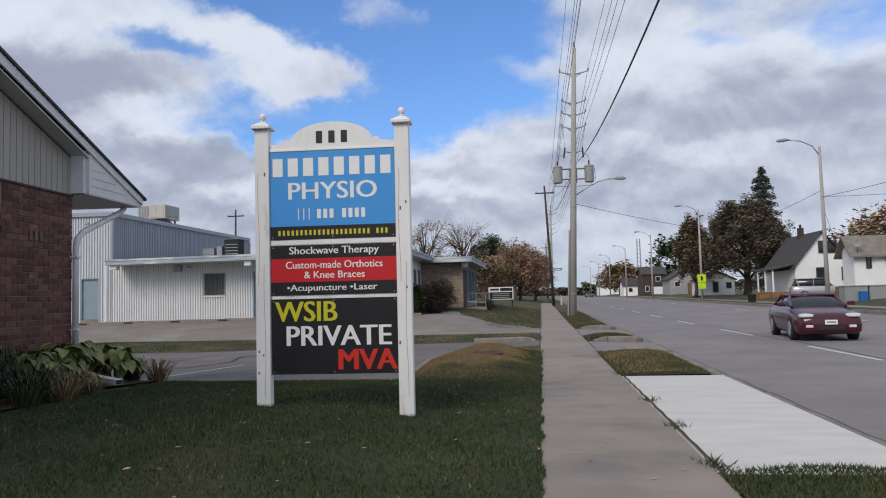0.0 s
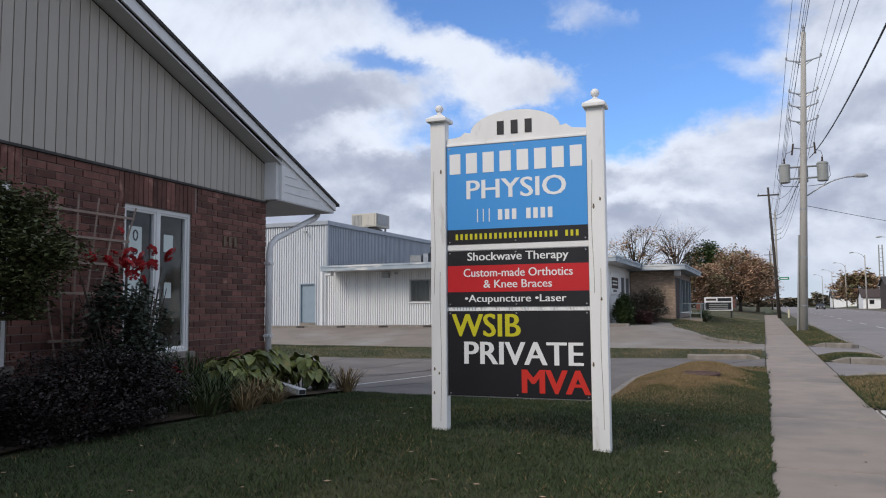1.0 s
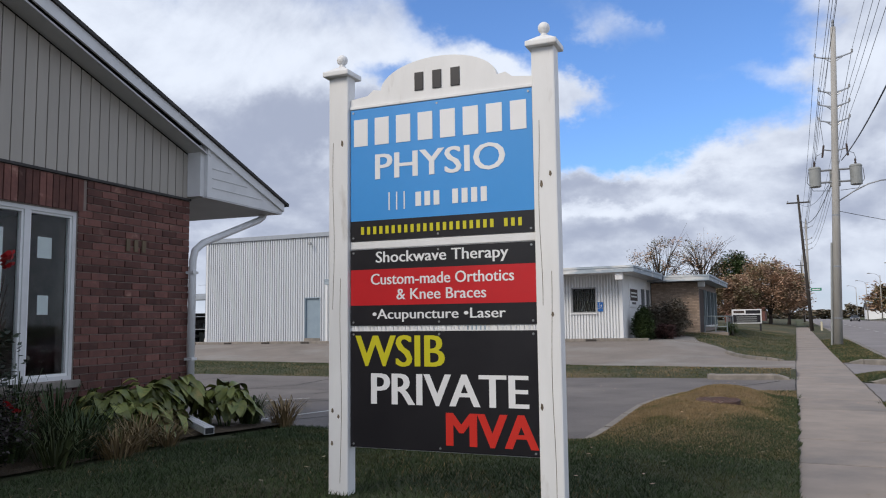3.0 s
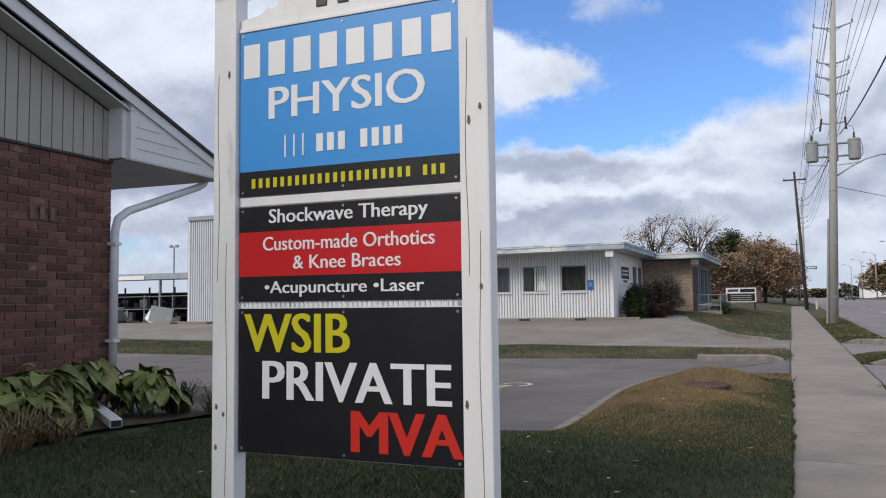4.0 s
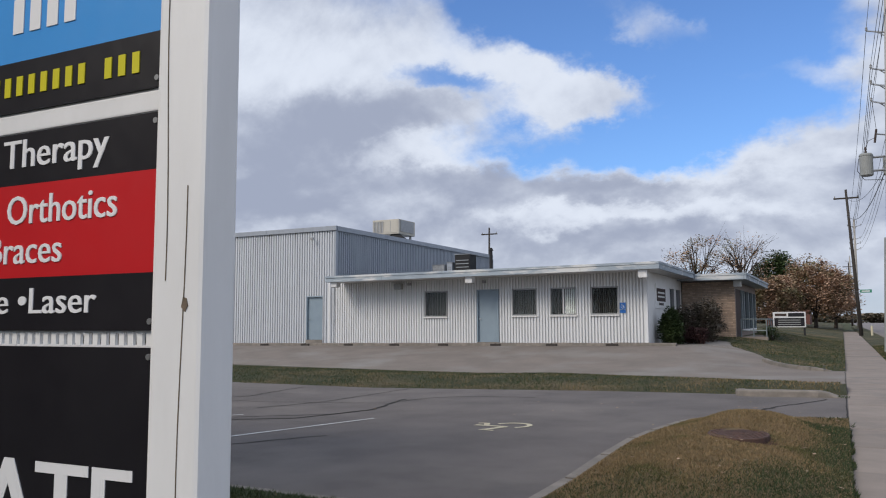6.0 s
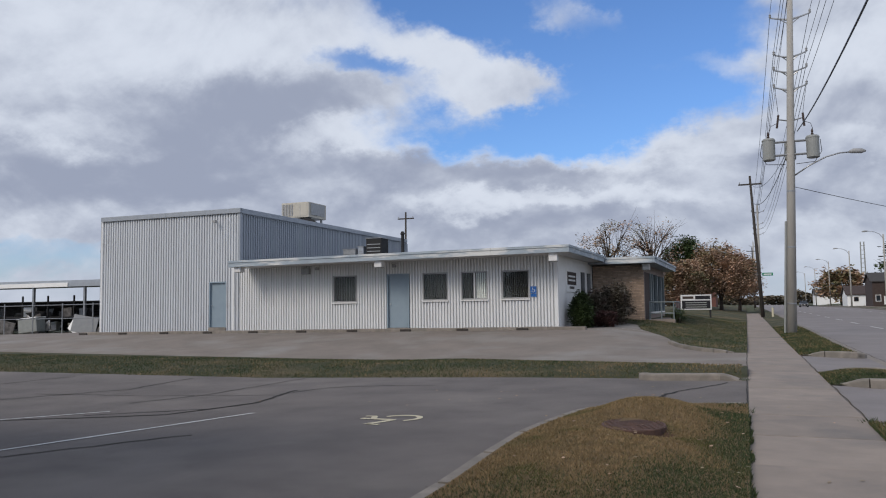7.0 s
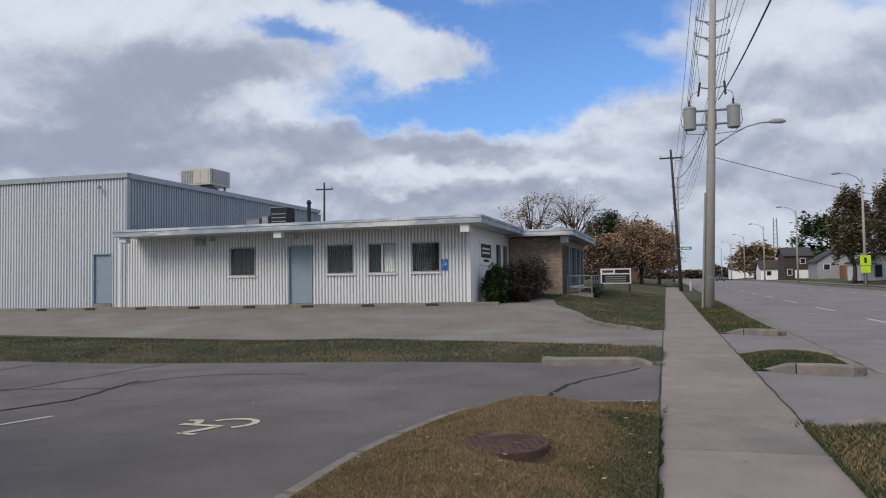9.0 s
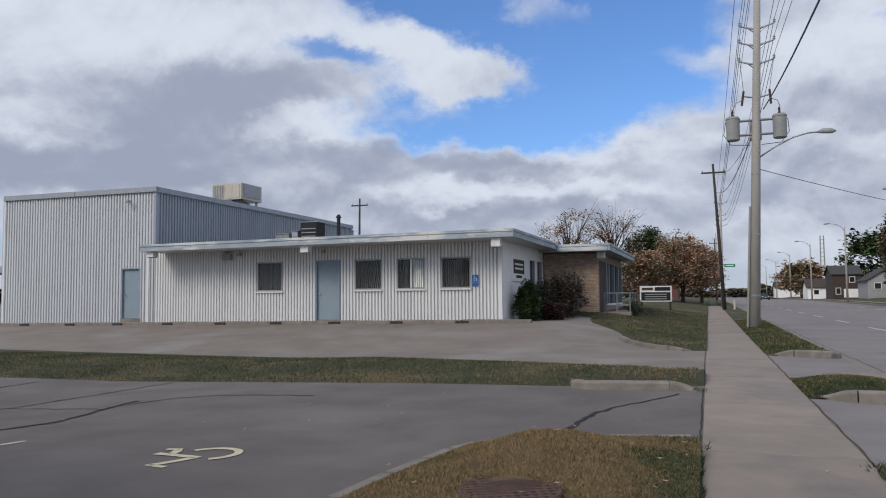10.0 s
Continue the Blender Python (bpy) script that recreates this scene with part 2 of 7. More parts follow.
M = dict(
    asphalt=mat("asphalt", (0.235, 0.213, 0.208), (0.19, 0.172, 0.168), 0.7, 0.9, 0.5, 220, c3=(0.26, 0.238, 0.23), scale3=0.25, bdist=0.006),
    lot=mat("lot_asphalt", (0.148, 0.131, 0.122), (0.112, 0.10, 0.094), 0.9, 0.92, 0.7, 200, c3=(0.19, 0.17, 0.155), scale3=0.3, bdist=0.006),
    lot_far=mat("old_asphalt", (0.225, 0.192, 0.166), (0.18, 0.155, 0.134), 0.8, 0.92, 0.5, 160, c3=(0.26, 0.245, 0.225), scale3=0.35, bdist=0.006),
    tar=mat("tar", (0.03, 0.029, 0.028), (0.05, 0.047, 0.044), 9, 0.92, 0.3, 80, spec=0.15),
    concrete=mat("concrete", (0.29, 0.242, 0.205), (0.24, 0.203, 0.174), 2.2, 0.9, 0.4, 150, c3=(0.185, 0.165, 0.15), scale3=0.8, vary=0.06, bdist=0.004),
    new_concrete=mat("new_concrete", (0.60, 0.58, 0.545), (0.53, 0.51, 0.48), 2.5, 0.85, 0.3, 60, stretch=(0.5, 1.6, 1), vary=0.03, bdist=0.004),
    kerb=mat("kerb_concrete", (0.265, 0.235, 0.205), (0.19, 0.17, 0.148), 5, 0.92, 0.5, 90, c3=(0.16, 0.15, 0.13), scale3=1.5, vary=0.06),
    soil=mat("soil", (0.06, 0.045, 0.03), (0.09, 0.065, 0.04), 9, 0.95, 0.9, 40, bdist=0.03),
    turf=mat("turf", (0.048, 0.06, 0.021), (0.064, 0.07, 0.029), 4, 0.95, 1.0, 70, c3=(0.07, 0.06, 0.028), scale3=0.5, lo3=0.5, hi3=0.66, bdist=0.03),
    worn=mat("worn_turf", (0.06, 0.06, 0.025), (0.042, 0.048, 0.02), 5, 0.95, 1.0, 70, c3=(0.13, 0.098, 0.05), scale3=0.5, lo3=0.5, hi3=0.62, bdist=0.03),
    dry=mat("dry_turf", (0.215, 0.145, 0.072), (0.155, 0.108, 0.055), 4, 0.95, 1.0, 70, c3=(0.06, 0.06, 0.02), scale3=0.9, lo3=0.55, hi3=0.7, bdist=0.03),
    blade=mat("grass_blade", (0.042, 0.065, 0.02), (0.03, 0.048, 0.015), 5, 0.75, 0, 50, c3=(0.075, 0.078, 0.026), scale3=0.7, lo3=0.54, hi3=0.7, island=0.35),
    blade_dry=mat("dry_grass_blade", (0.265, 0.185, 0.093), (0.19, 0.137, 0.068), 5, 0.8, 0, 50, c3=(0.10, 0.095, 0.032), scale3=1.1, lo3=0.52, hi3=0.66, island=0.35),
    white=mat("white_paint", (0.79, 0.79, 0.785), (0.73, 0.73, 0.725), 6, 0.5, 0.12, 40, c3=(0.55, 0.53, 0.50), scale3=5, lo3=0.62, hi3=0.72, stretch=(1, 1, 0.25)),
    chip=mat("bare_wood_chip", (0.22, 0.17, 0.12), (0.10, 0.08, 0.06), 30, 0.9, 0.3, 90),
    blue=mat("blue_print", (0.05, 0.285, 0.68), (0.06, 0.305, 0.71), 1.5, 0.35, 0.02, 20),
    black=mat("black_print", (0.012, 0.011, 0.014), (0.016, 0.015, 0.018), 3, 0.35, 0.02, 20),
    red=mat("red_print", (0.55, 0.018, 0.022), (0.50, 0.015, 0.02), 2, 0.35, 0.02, 20),
    ink_white=mat("white_letters", (0.80, 0.80, 0.80), (0.77, 0.77, 0.77), 3, 0.4, 0, 20),
    ink_yellow=mat("yellow_letters", (0.62, 0.56, 0.02), (0.58, 0.53, 0.02), 3, 0.4, 0, 20),
    ink_red=mat("red_letters", (0.62, 0.03, 0.02), (0.58, 0.03, 0.02), 3, 0.4, 0, 20),
    brick=mat("brick", (0.165, 0.072, 0.057), (0.11, 0.05, 0.042), 9, 0.9, 0.6, 90, c3=(0.32, 0.19, 0.15), scale3=6, lo3=0.6, hi3=0.75, vary=0.42, bdist=0.006),
    brick_joined=mat("brick_far", (0.165, 0.072, 0.057), (0.11, 0.05, 0.042), 9, 0.9, 0.6, 90, c3=(0.32, 0.19, 0.15), scale3=6, lo3=0.6, hi3=0.75, island=0.42, bdist=0.006),
    mortar=mat("mortar", (0.30, 0.245, 0.215), (0.22, 0.18, 0.16), 9, 0.95, 0.4, 120),
    siding=mat("beige_siding", (0.40, 0.365, 0.32), (0.365, 0.335, 0.295), 3, 0.6, 0.05, 30, vary=0.03, stretch=(1, 1, 0.2)),
    trim=mat("white_trim", (0.72, 0.72, 0.72), (0.64, 0.64, 0.64), 3, 0.45, 0.05, 30),
    soffit=mat("soffit_metal", (0.52, 0.52, 0.52), (0.47, 0.47, 0.47), 3, 0.5, 0.03, 30),
    shingle=mat("shingle", (0.045, 0.042, 0.042), (0.075, 0.07, 0.068), 12, 0.95, 0.5, 120),
    metal_tall=mat("pale_grey_corrugated", (0.60, 0.625, 0.65), (0.54, 0.56, 0.585), 1.2, 0.45, 0.04, 30, c3=(0.46, 0.47, 0.48), scale3=2.5, lo3=0.62, hi3=0.78, stretch=(3, 1, 0.3)),
    metal_white=mat("white_corrugated", (0.745, 0.755, 0.76), (0.68, 0.692, 0.70), 1.2, 0.45, 0.04, 30, c3=(0.52, 0.52, 0.50), scale3=2.5, lo3=0.62, hi3=0.78, stretch=(3, 1, 0.3)),
    # grey roofs and trims; on the tall block's side the darker grey paints shade
    metal_grey=mat("grey_metal_and_shaded_side", (0.34, 0.37, 0.41), (0.29, 0.32, 0.36), 1.2, 0.45, 0.04, 30, stretch=(3, 3, 0.3)),
    fascia=mat("weathered_fascia", (0.36, 0.42, 0.47), (0.27, 0.32, 0.37), 2, 0.6, 0.1, 40, c3=(0.62, 0.63, 0.62), scale3=1.2, lo3=0.52, hi3=0.62, stretch=(0.5, 1, 2.5)),
    door_blue=mat("grey_blue_door", (0.265, 0.335, 0.39), (0.23, 0.295, 0.35), 1.5, 0.45, 0.03, 30),
    # dark fittings; also paints the gloom of rooms and hollows
    dark=mat("unlit_room_and_dark_parts", (0.02, 0.02, 0.022), (0.03, 0.03, 0.03), 3, 0.9, 0, 30),
    blind=mat("vertical_blind", (0.15, 0.15, 0.145), (0.11, 0.11, 0.107), 6, 0.8, 0, 30, vary=0.25),
    glass=glass_mat("pane_glass"),
    tan_brick=mat("tan_brick", (0.48, 0.36, 0.27), (0.38, 0.28, 0.21), 7, 0.9, 0.4, 60, island=0.22),
    grey_paint=mat("grey_paint", (0.34, 0.345, 0.35), (0.29, 0.295, 0.30), 3, 0.6, 0.05, 40),
    ac=mat("cream_metal", (0.50, 0.47, 0.40), (0.44, 0.41, 0.35), 3, 0.5, 0.04, 40),
    iron=mat("rusty_iron", (0.12, 0.066, 0.05), (0.07, 0.042, 0.034), 12, 0.85, 0.5, 90),
    steel=mat("galvanised_steel", (0.36, 0.37, 0.38), (0.28, 0.29, 0.30), 8, 0.4, 0.05, 60, metal=0.7),
    pole=mat("pole_concrete", (0.40, 0.385, 0.355), (0.33, 0.315, 0.29), 3, 0.85, 0.2, 60, stretch=(1, 1, 0.2)),
    wood_pole=mat("wood_pole", (0.06, 0.052, 0.046), (0.04, 0.034, 0.03), 6, 0.9, 0.4, 40, stretch=(1, 1, 0.1)),
    wire=mat("wire", (0.03, 0.03, 0.033), None, 5, 0.5, 0, 10),
    line=mat("road_line", (0.62, 0.62, 0.60), (0.42, 0.41, 0.40), 14, 0.8, 0.2, 90),
    symbol=mat("faded_yellow_paint", (0.62, 0.56, 0.40), (0.50, 0.45, 0.32), 14, 0.8, 0.2, 90),
    leaf=mat("leaf", (0.06, 0.09, 0.028), (0.04, 0.062, 0.02), 6, 0.6, 0, 30, island=0.45),
    leaf_rust=mat("rust_leaf", (0.45, 0.29, 0.19), (0.33, 0.22, 0.15), 1.2, 0.7, 0, 30, c3=(0.16, 0.15, 0.07), scale3=0.35, lo3=0.48, hi3=0.6, island=0.4),
    leaf_dark=mat("dark_leaf", (0.13, 0.12, 0.075), (0.17, 0.13, 0.09), 0.6, 0.7, 0, 30, c3=(0.18, 0.115, 0.075), scale3=0.4, lo3=0.54, hi3=0.7, island=0.22),
    leaf_box=mat("box_leaf", (0.095, 0.105, 0.04), (0.06, 0.072, 0.028), 6, 0.5, 0, 30, island=0.5),
    leaf_rose=mat("rose_leaf", (0.048, 0.062, 0.04), (0.034, 0.046, 0.032), 6, 0.5, 0, 30, island=0.45),
    trellis_wood=mat("trellis_wood", (0.30, 0.225, 0.185), (0.23, 0.17, 0.14), 9, 0.85, 0.3, 60),
    roof_tan=mat("tan_shingle", (0.24, 0.21, 0.18), (0.17, 0.15, 0.13), 2, 0.9, 0.5, 20),
    leaf_brown=mat("brown_leaf", (0.15, 0.13, 0.08), (0.20, 0.145, 0.09), 0.6, 0.7, 0, 30, island=0.4),
    # soil darkened to paint the shade inside the hole by the cover
    pit_soil=mat("hole_shade_soil", (0.03, 0.017, 0.014), (0.018, 0.012, 0.01), 14, 0.9, 1.0, 50, bdist=0.02),
    red_soil=mat("red_soil", (0.10, 0.052, 0.036), (0.055, 0.03, 0.024), 9, 0.95, 1.0, 60, bdist=0.02),
    leaf_spruce=mat("spruce_needle", (0.17, 0.185, 0.16), (0.12, 0.135, 0.115), 2, 0.8, 0, 30, island=0.4),
    hosta=mat("hosta_leaf", (0.174, 0.182, 0.0456), (0.0841, 0.111, 0.03), 9, 0.5, 0.2, 40, c3=(0.30, 0.235, 0.075), scale3=5, lo3=0.58, hi3=0.70, vary=0.5),
    leaf_barberry=mat("barberry_leaf", (0.022, 0.02, 0.017), (0.028, 0.018, 0.017), 6, 0.7, 0, 30, island=0.4),
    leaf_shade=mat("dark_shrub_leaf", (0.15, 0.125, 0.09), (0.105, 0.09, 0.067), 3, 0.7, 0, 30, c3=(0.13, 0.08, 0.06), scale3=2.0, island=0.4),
    leaf_red=mat("reddish_leaf", (0.11, 0.05, 0.042), (0.07, 0.035, 0.03), 4, 0.7, 0, 30, island=0.4),
    rail_paint=mat("pale_teal_paint", (0.22, 0.26, 0.27), (0.18, 0.215, 0.225), 5, 0.5, 0.05, 40),
    bark=mat("bark", (0.09, 0.07, 0.055), (0.055, 0.043, 0.034), 9, 0.95, 0.6, 40, stretch=(1, 1, 0.3)),
    rose=mat("rose_petal", (0.40, 0.012, 0.016), (0.26, 0.01, 0.012), 9, 0.6, 0, 30, vary=0.2),
    paper=mat("white_paper", (0.72, 0.74, 0.72), (0.66, 0.68, 0.66), 4, 0.7, 0, 20),
    sign_blue=mat("sign_blue", (0.02, 0.13, 0.42), None, 4, 0.4, 0, 20),
    sign_green=mat("sign_green", (0.01, 0.22, 0.12), None, 4, 0.4, 0, 20),
    sign_lime=mat("sign_lime", (0.55, 0.78, 0.02), None, 4, 0.4, 0, 20),
    car_red=mat("maroon_car_paint", (0.062, 0.008, 0.016), (0.055, 0.007, 0.014), 2, 0.22, 0, 20, spec=0.6),
    car_silver=mat("silver_car_paint", (0.45, 0.46, 0.47), (0.42, 0.43, 0.44), 2, 0.25, 0, 20, metal=0.4),
    car_glass=mat("tinted_glass", (0.02, 0.025, 0.03), None, 2, 0.06, 0, 20, spec=0.7),
    rubber=mat("rubber", (0.015, 0.015, 0.016), None, 5, 0.85, 0.1, 60),
    chrome=mat("alloy", (0.55, 0.56, 0.57), None, 5, 0.25, 0, 30, metal=0.9),
    lens=mat("headlight_lens", (0.68, 0.70, 0.72), None, 5, 0.12, 0, 30),
    plastic=mat("grey_plastic", (0.30, 0.31, 0.30), (0.26, 0.27, 0.26), 4, 0.6, 0.05, 40),
    vinyl=mat("white_vinyl", (0.84, 0.84, 0.83), (0.79, 0.79, 0.78), 2, 0.6, 0.03, 30),
    wood=mat("cedar_wood", (0.30, 0.15, 0.07), (0.22, 0.11, 0.05), 6, 0.8, 0.2, 40, stretch=(1, 1, 0.2)),
    brown=mat("brown_siding", (0.065, 0.045, 0.04), (0.05, 0.035, 0.03), 3, 0.8, 0.05, 30),
    junk=mat("scrap_metal", (0.16, 0.15, 0.145), (0.05, 0.045, 0.043), 4, 0.6, 0.3, 30, vary=0.5),
    bronze=mat("bronze_numeral", (0.16, 0.12, 0.075), None, 9, 0.5, 0.05, 40, metal=0.5),
)


# ---- helpers for building ----
def mesh_from(name, bm):
    me = bpy.data.meshes.new(name)
    bm.normal_update()
    bm.to_mesh(me)
    bm.free()
    return me


def part(name, bm, material, parent, label="", smooth=False, kind=""):
    me = bm if isinstance(bm, bpy.types.Mesh) else mesh_from(name, bm)
    if not me.materials:
        me.materials.append(material)
    if smooth:
        me.shade_smooth()
    ob = new(name, me)
    ob.parent = parent
    return tagged(ob, label, kind=kind)


def thing(name, label, category, group="", kind="", m=None):
    ob = new(name)
    ob.empty_display_size = 0.2
    if m is not None:
        ob.matrix_basis = m
    return tagged(ob, label, category, group, kind)


def solo(name, bm, material, label, category, group="", kind="", smooth=False):
    ob = part(name, bm, material, None, "", smooth)
    return tagged(ob, label, category, group, kind)


def box(bm, x0, x1, y0, y1, z0, z1, bev=0.0, m=None):
    t = bmesh.new() if bev else bm
    vs = [t.verts.new(p) for p in ((x0, y0, z0), (x1, y0, z0), (x1, y1, z0), (x0, y1, z0), (x0, y0, z1), (x1, y0, z1), (x1, y1, z1), (x0, y1, z1))]
    for f in ((3, 2, 1, 0), (4, 5, 6, 7), (0, 1, 5, 4), (1, 2, 6, 5), (2, 3, 7, 6), (3, 0, 4, 7)):
        t.faces.new([vs[i] for i in f])
    if bev:
        bmesh.ops.bevel(t, geom=t.edges[:], offset=bev, segments=2, affect="EDGES", profile=0.6)
        if m is not None:
            bmesh.ops.transform(t, matrix=m, verts=t.verts)
        merge(bm, t)
    elif m is not None:
        bmesh.ops.transform(bm, matrix=m, verts=vs)
    return bm


def merge(bm, t):
    me = bpy.data.meshes.new("scratch")
    t.to_mesh(me)
    t.free()
    bm.from_mesh(me)
    bpy.data.meshes.remove(me)
    return bm


def bx(x0, x1, y0, y1, z0, z1, bev=0.0):
    return box(bmesh.new(), x0, x1, y0, y1, z0, z1, bev)


def tube(bm, pts, radii, n=8, caps=True):
    """A tube along points; radii is one number or one each."""
    pts = [Vector(p) for p in pts]
    if isinstance(radii, (int, float)):
        radii = [radii] * len(pts)
    rings = []
    ref = None
    for i, p in enumerate(pts):
        d = (pts[min(i + 1, len(pts) - 1)] - pts[max(i - 1, 0)]).normalized()
        if ref is None:
            ref = Vector((1, 0, 0)) if abs(d.x) < 0.8 else Vector((0, 1, 0))
        u = (ref - d * ref.dot(d)).normalized()
        ref = u
        w = d.cross(u)
        rings.append([bm.verts.new(p + (u * math.cos(6.28318 * k / n) + w * math.sin(6.28318 * k / n)) * radii[i]) for k in range(n)])
    for a, b in zip(rings, rings[1:]):
        for k in range(n):
            bm.faces.new((a[k], a[(k + 1) % n], b[(k + 1) % n], b[k]))
    if caps:
        bm.faces.new(rings[0][::-1])
        bm.faces.new(rings[-1])
    return bm


def lathe(bm, profile, n=20, c=(0, 0)):
    rings = [[bm.verts.new((c[0] + r * math.cos(6.28318 * k / n), c[1] + r * math.sin(6.28318 * k / n), z)) for k in range(n)] for r, z in profile]
    for a, b in zip(rings, rings[1:]):
        for k in range(n):
            bm.faces.new((a[k], a[(k + 1) % n], b[(k + 1) % n], b[k]))
    bm.faces.new(rings[0][::-1])
    bm.faces.new(rings[-1])
    return bm


def prism(bm, outline, axis, a, b):
    """A flat outline pushed from a to b along axis; outline is in the other two axes, in order."""
    def put(p, v):
        return {"x": (v, p[0], p[1]), "y": (p[0], v, p[1]), "z": (p[0], p[1], v)}[axis]
    lo, hi = [bm.verts.new(put(p, a)) for p in outline], [bm.verts.new(put(p, b)) for p in outline]
    n = len(outline)
    bm.faces.new(lo)
    bm.faces.new(hi)
    for i in range(n):
        bm.faces.new((lo[i], lo[(i + 1) % n], hi[(i + 1) % n], hi[i]))
    bmesh.ops.recalc_face_normals(bm, faces=bm.faces)
    return bm


def cyl(p, q, r, n=12, r2=None):
    return tube(bmesh.new(), [p, q], [r, r if r2 is None else r2], n)


def words(text, width, height, depth=0.002, bold=0.0):
    """Raised letters, lower left at the origin, facing -y, of the given size."""
    cu = bpy.data.curves.new("letters", "FONT")
    cu.body, cu.extrude, cu.resolution_u = text, 0.01, 3
    ob = bpy.data.objects.new("letters", cu)
    me = bpy.data.meshes.new_from_object(ob)
    bpy.data.objects.remove(ob)
    bpy.data.curves.remove(cu)
    co = np.empty(len(me.vertices) * 3)
    me.vertices.foreach_get("co", co)
    co = co.reshape(-1, 3)
    lo, hi = co.min(0), co.max(0)
    co = (co - lo) / (hi - lo)
    extra = 3.0 * bold * height
    out = np.stack([co[:, 0] * (width - extra), -co[:, 2] * depth, co[:, 1] * height], 1)
    if not bold:
        me.vertices.foreach_set("co", out.ravel())
        me.update()
        return me
    # heavier strokes: the letter laid twice more, a little aside
    faces = [tuple(p.vertices) for p in me.polygons]
    verts, polys = [], []
    for k in range(3):
        n = len(verts)
        verts += [(x + extra * k / 2, y * (1 - 0.1 * k), z) for x, y, z in out]
        polys += [tuple(n + i for i in p) for p in faces]
    bpy.data.meshes.remove(me)
    me = bpy.data.meshes.new("letters")
    me.from_pydata(verts, [], polys)
    return me


def letters_of(me):
    """The separate letters of a lettering mesh, left to right."""
    n = len(me.vertices)
    root = list(range(n))

    def find(i):
        while root[i] != i:
            root[i] = root[root[i]]
            i = root[i]
        return i
    for p in me.polygons:
        vs = list(p.vertices)
        for v in vs[1:]:
            root[find(v)] = find(vs[0])
    spans = {}
    for v in me.vertices:
        r, x = find(v.index), v.co.x
        lo, hi = spans.get(r, (x, x))
        spans[r] = (min(lo, x), max(hi, x))
    groups = []
    for r, (lo, hi) in sorted(spans.items(), key=lambda s: s[1][0] - s[1][1]):
        for g in groups:
            if min(hi, g[1]) - max(lo, g[0]) > 0.4 * (hi - lo):
                g[2].add(r)
                break
        else:
            groups.append([lo, hi, {r}])
    out = []
    for lo, hi, rs in sorted(groups, key=lambda g: g[0]):
        keep = [v.index for v in me.vertices if find(v.index) in rs]
        at = {v: i for i, v in enumerate(keep)}
        polys = [[at[v] for v in p.vertices] for p in me.polygons if p.vertices[0] in at]
        m = bpy.data.meshes.new("letter")
        m.from_pydata([tuple(me.vertices[v].co) for v in keep], [], polys)
        out.append(m)
    bpy.data.meshes.remove(me)
    return out


def smooth(a, b, v):
    t = min(1.0, max(0.0, (v - a) / (b - a)))
    return t * t * (3 - 2 * t)


def raw_mesh(name, verts, faces):
    me = bpy.data.meshes.new(name)
    verts = np.asarray(verts, dtype=np.float32)
    faces = np.asarray(faces, dtype=np.int32)
    k = faces.shape[1]
    me.vertices.add(len(verts))
    me.vertices.foreach_set("co", verts.ravel())
    me.loops.add(faces.size)
    me.loops.foreach_set("vertex_index", faces.ravel())
    me.polygons.add(len(faces))
    me.polygons.foreach_set("loop_start", np.arange(0, faces.size, k, dtype=np.int32))
    me.update(calc_edges=True)
    return me


# ---- ground levels ----
def lot_z(x, y):
    """Level of the paved lots west of the pavement."""
    near = -0.022 * min(10.0, max(0.0, -x))
    far = (0.42 - 0.008 * max(0.0, -x - 6.6) - 0.012 * max(0.0, min(25.0, -x - 29))) * smooth(0.3, 5.0, -x)
    far += 0.16 * smooth(37.0, 44.0, y) * smooth(0.5, 4.0, -x) * smooth(9.0, 6.0, -x)
    return near + (far - near) * smooth(27.0, 35.5, y)


# middle of the sunken cover
GX, GY = -1.0, 14.74


def lawn_z(x, y):
    """Level of the lawn round the sign."""
    slope = 0.02 + 0.08 * min(2.7, max(0.0, -x))
    k = smooth(8.5, 12.2, y)
    rim = 0.05 + 0.11 * smooth(0.0, 0.9, -x) * smooth(17.2, 16.2, y) * smooth(11.3, 12.6, y)
    bump = 0.13 * math.exp(-((x + 1.0) ** 2 / 0.45 + (y - 15.6) ** 2 / 1.6))
    pit = 0.055 * smooth(0.8, 0.3, math.hypot(x - GX, y - GY)) + 0.05 * smooth(0.30, 0.08, math.hypot(x - GX - 0.2, y - GY + 0.25))
    z = slope * (1 - k) + rim * k + bump - pit + 0.012 * noise.noise(Vector((x, y, 0)) * 1.3)
    if 10.86 < y < 17.0 and x > -4.0:
        # falls to the low kerb
        e = min(x - edge_x(y), (16.96 - y) * 2.2)
        low = lot_z(x, y) + 0.075 + 0.075 * smooth(12.0, 14.5, y)
        z += (low - z) * smooth(0.6, 0.0, e) * smooth(10.86, 11.9, y)
    return z


def strip(name, rows, nx, zf, material, lift=0.0):
    """A draped sheet from rows of (y, x0, x1)."""
    verts, faces = [], []
    for y, x0, x1 in rows:
        for i in range(nx + 1):
            x = x0 + (x1 - x0) * i / nx
            verts.append((x, y, zf(x, y) + lift))
    w = nx + 1
    for j in range(len(rows) - 1):
        for i in range(nx):
            faces.append((j * w + i, j * w + i + 1, (j + 1) * w + i + 1, (j + 1) * w + i))
    me = raw_mesh(name, verts, faces)
    me.materials.append(material)
    me.shade_smooth()
    return me


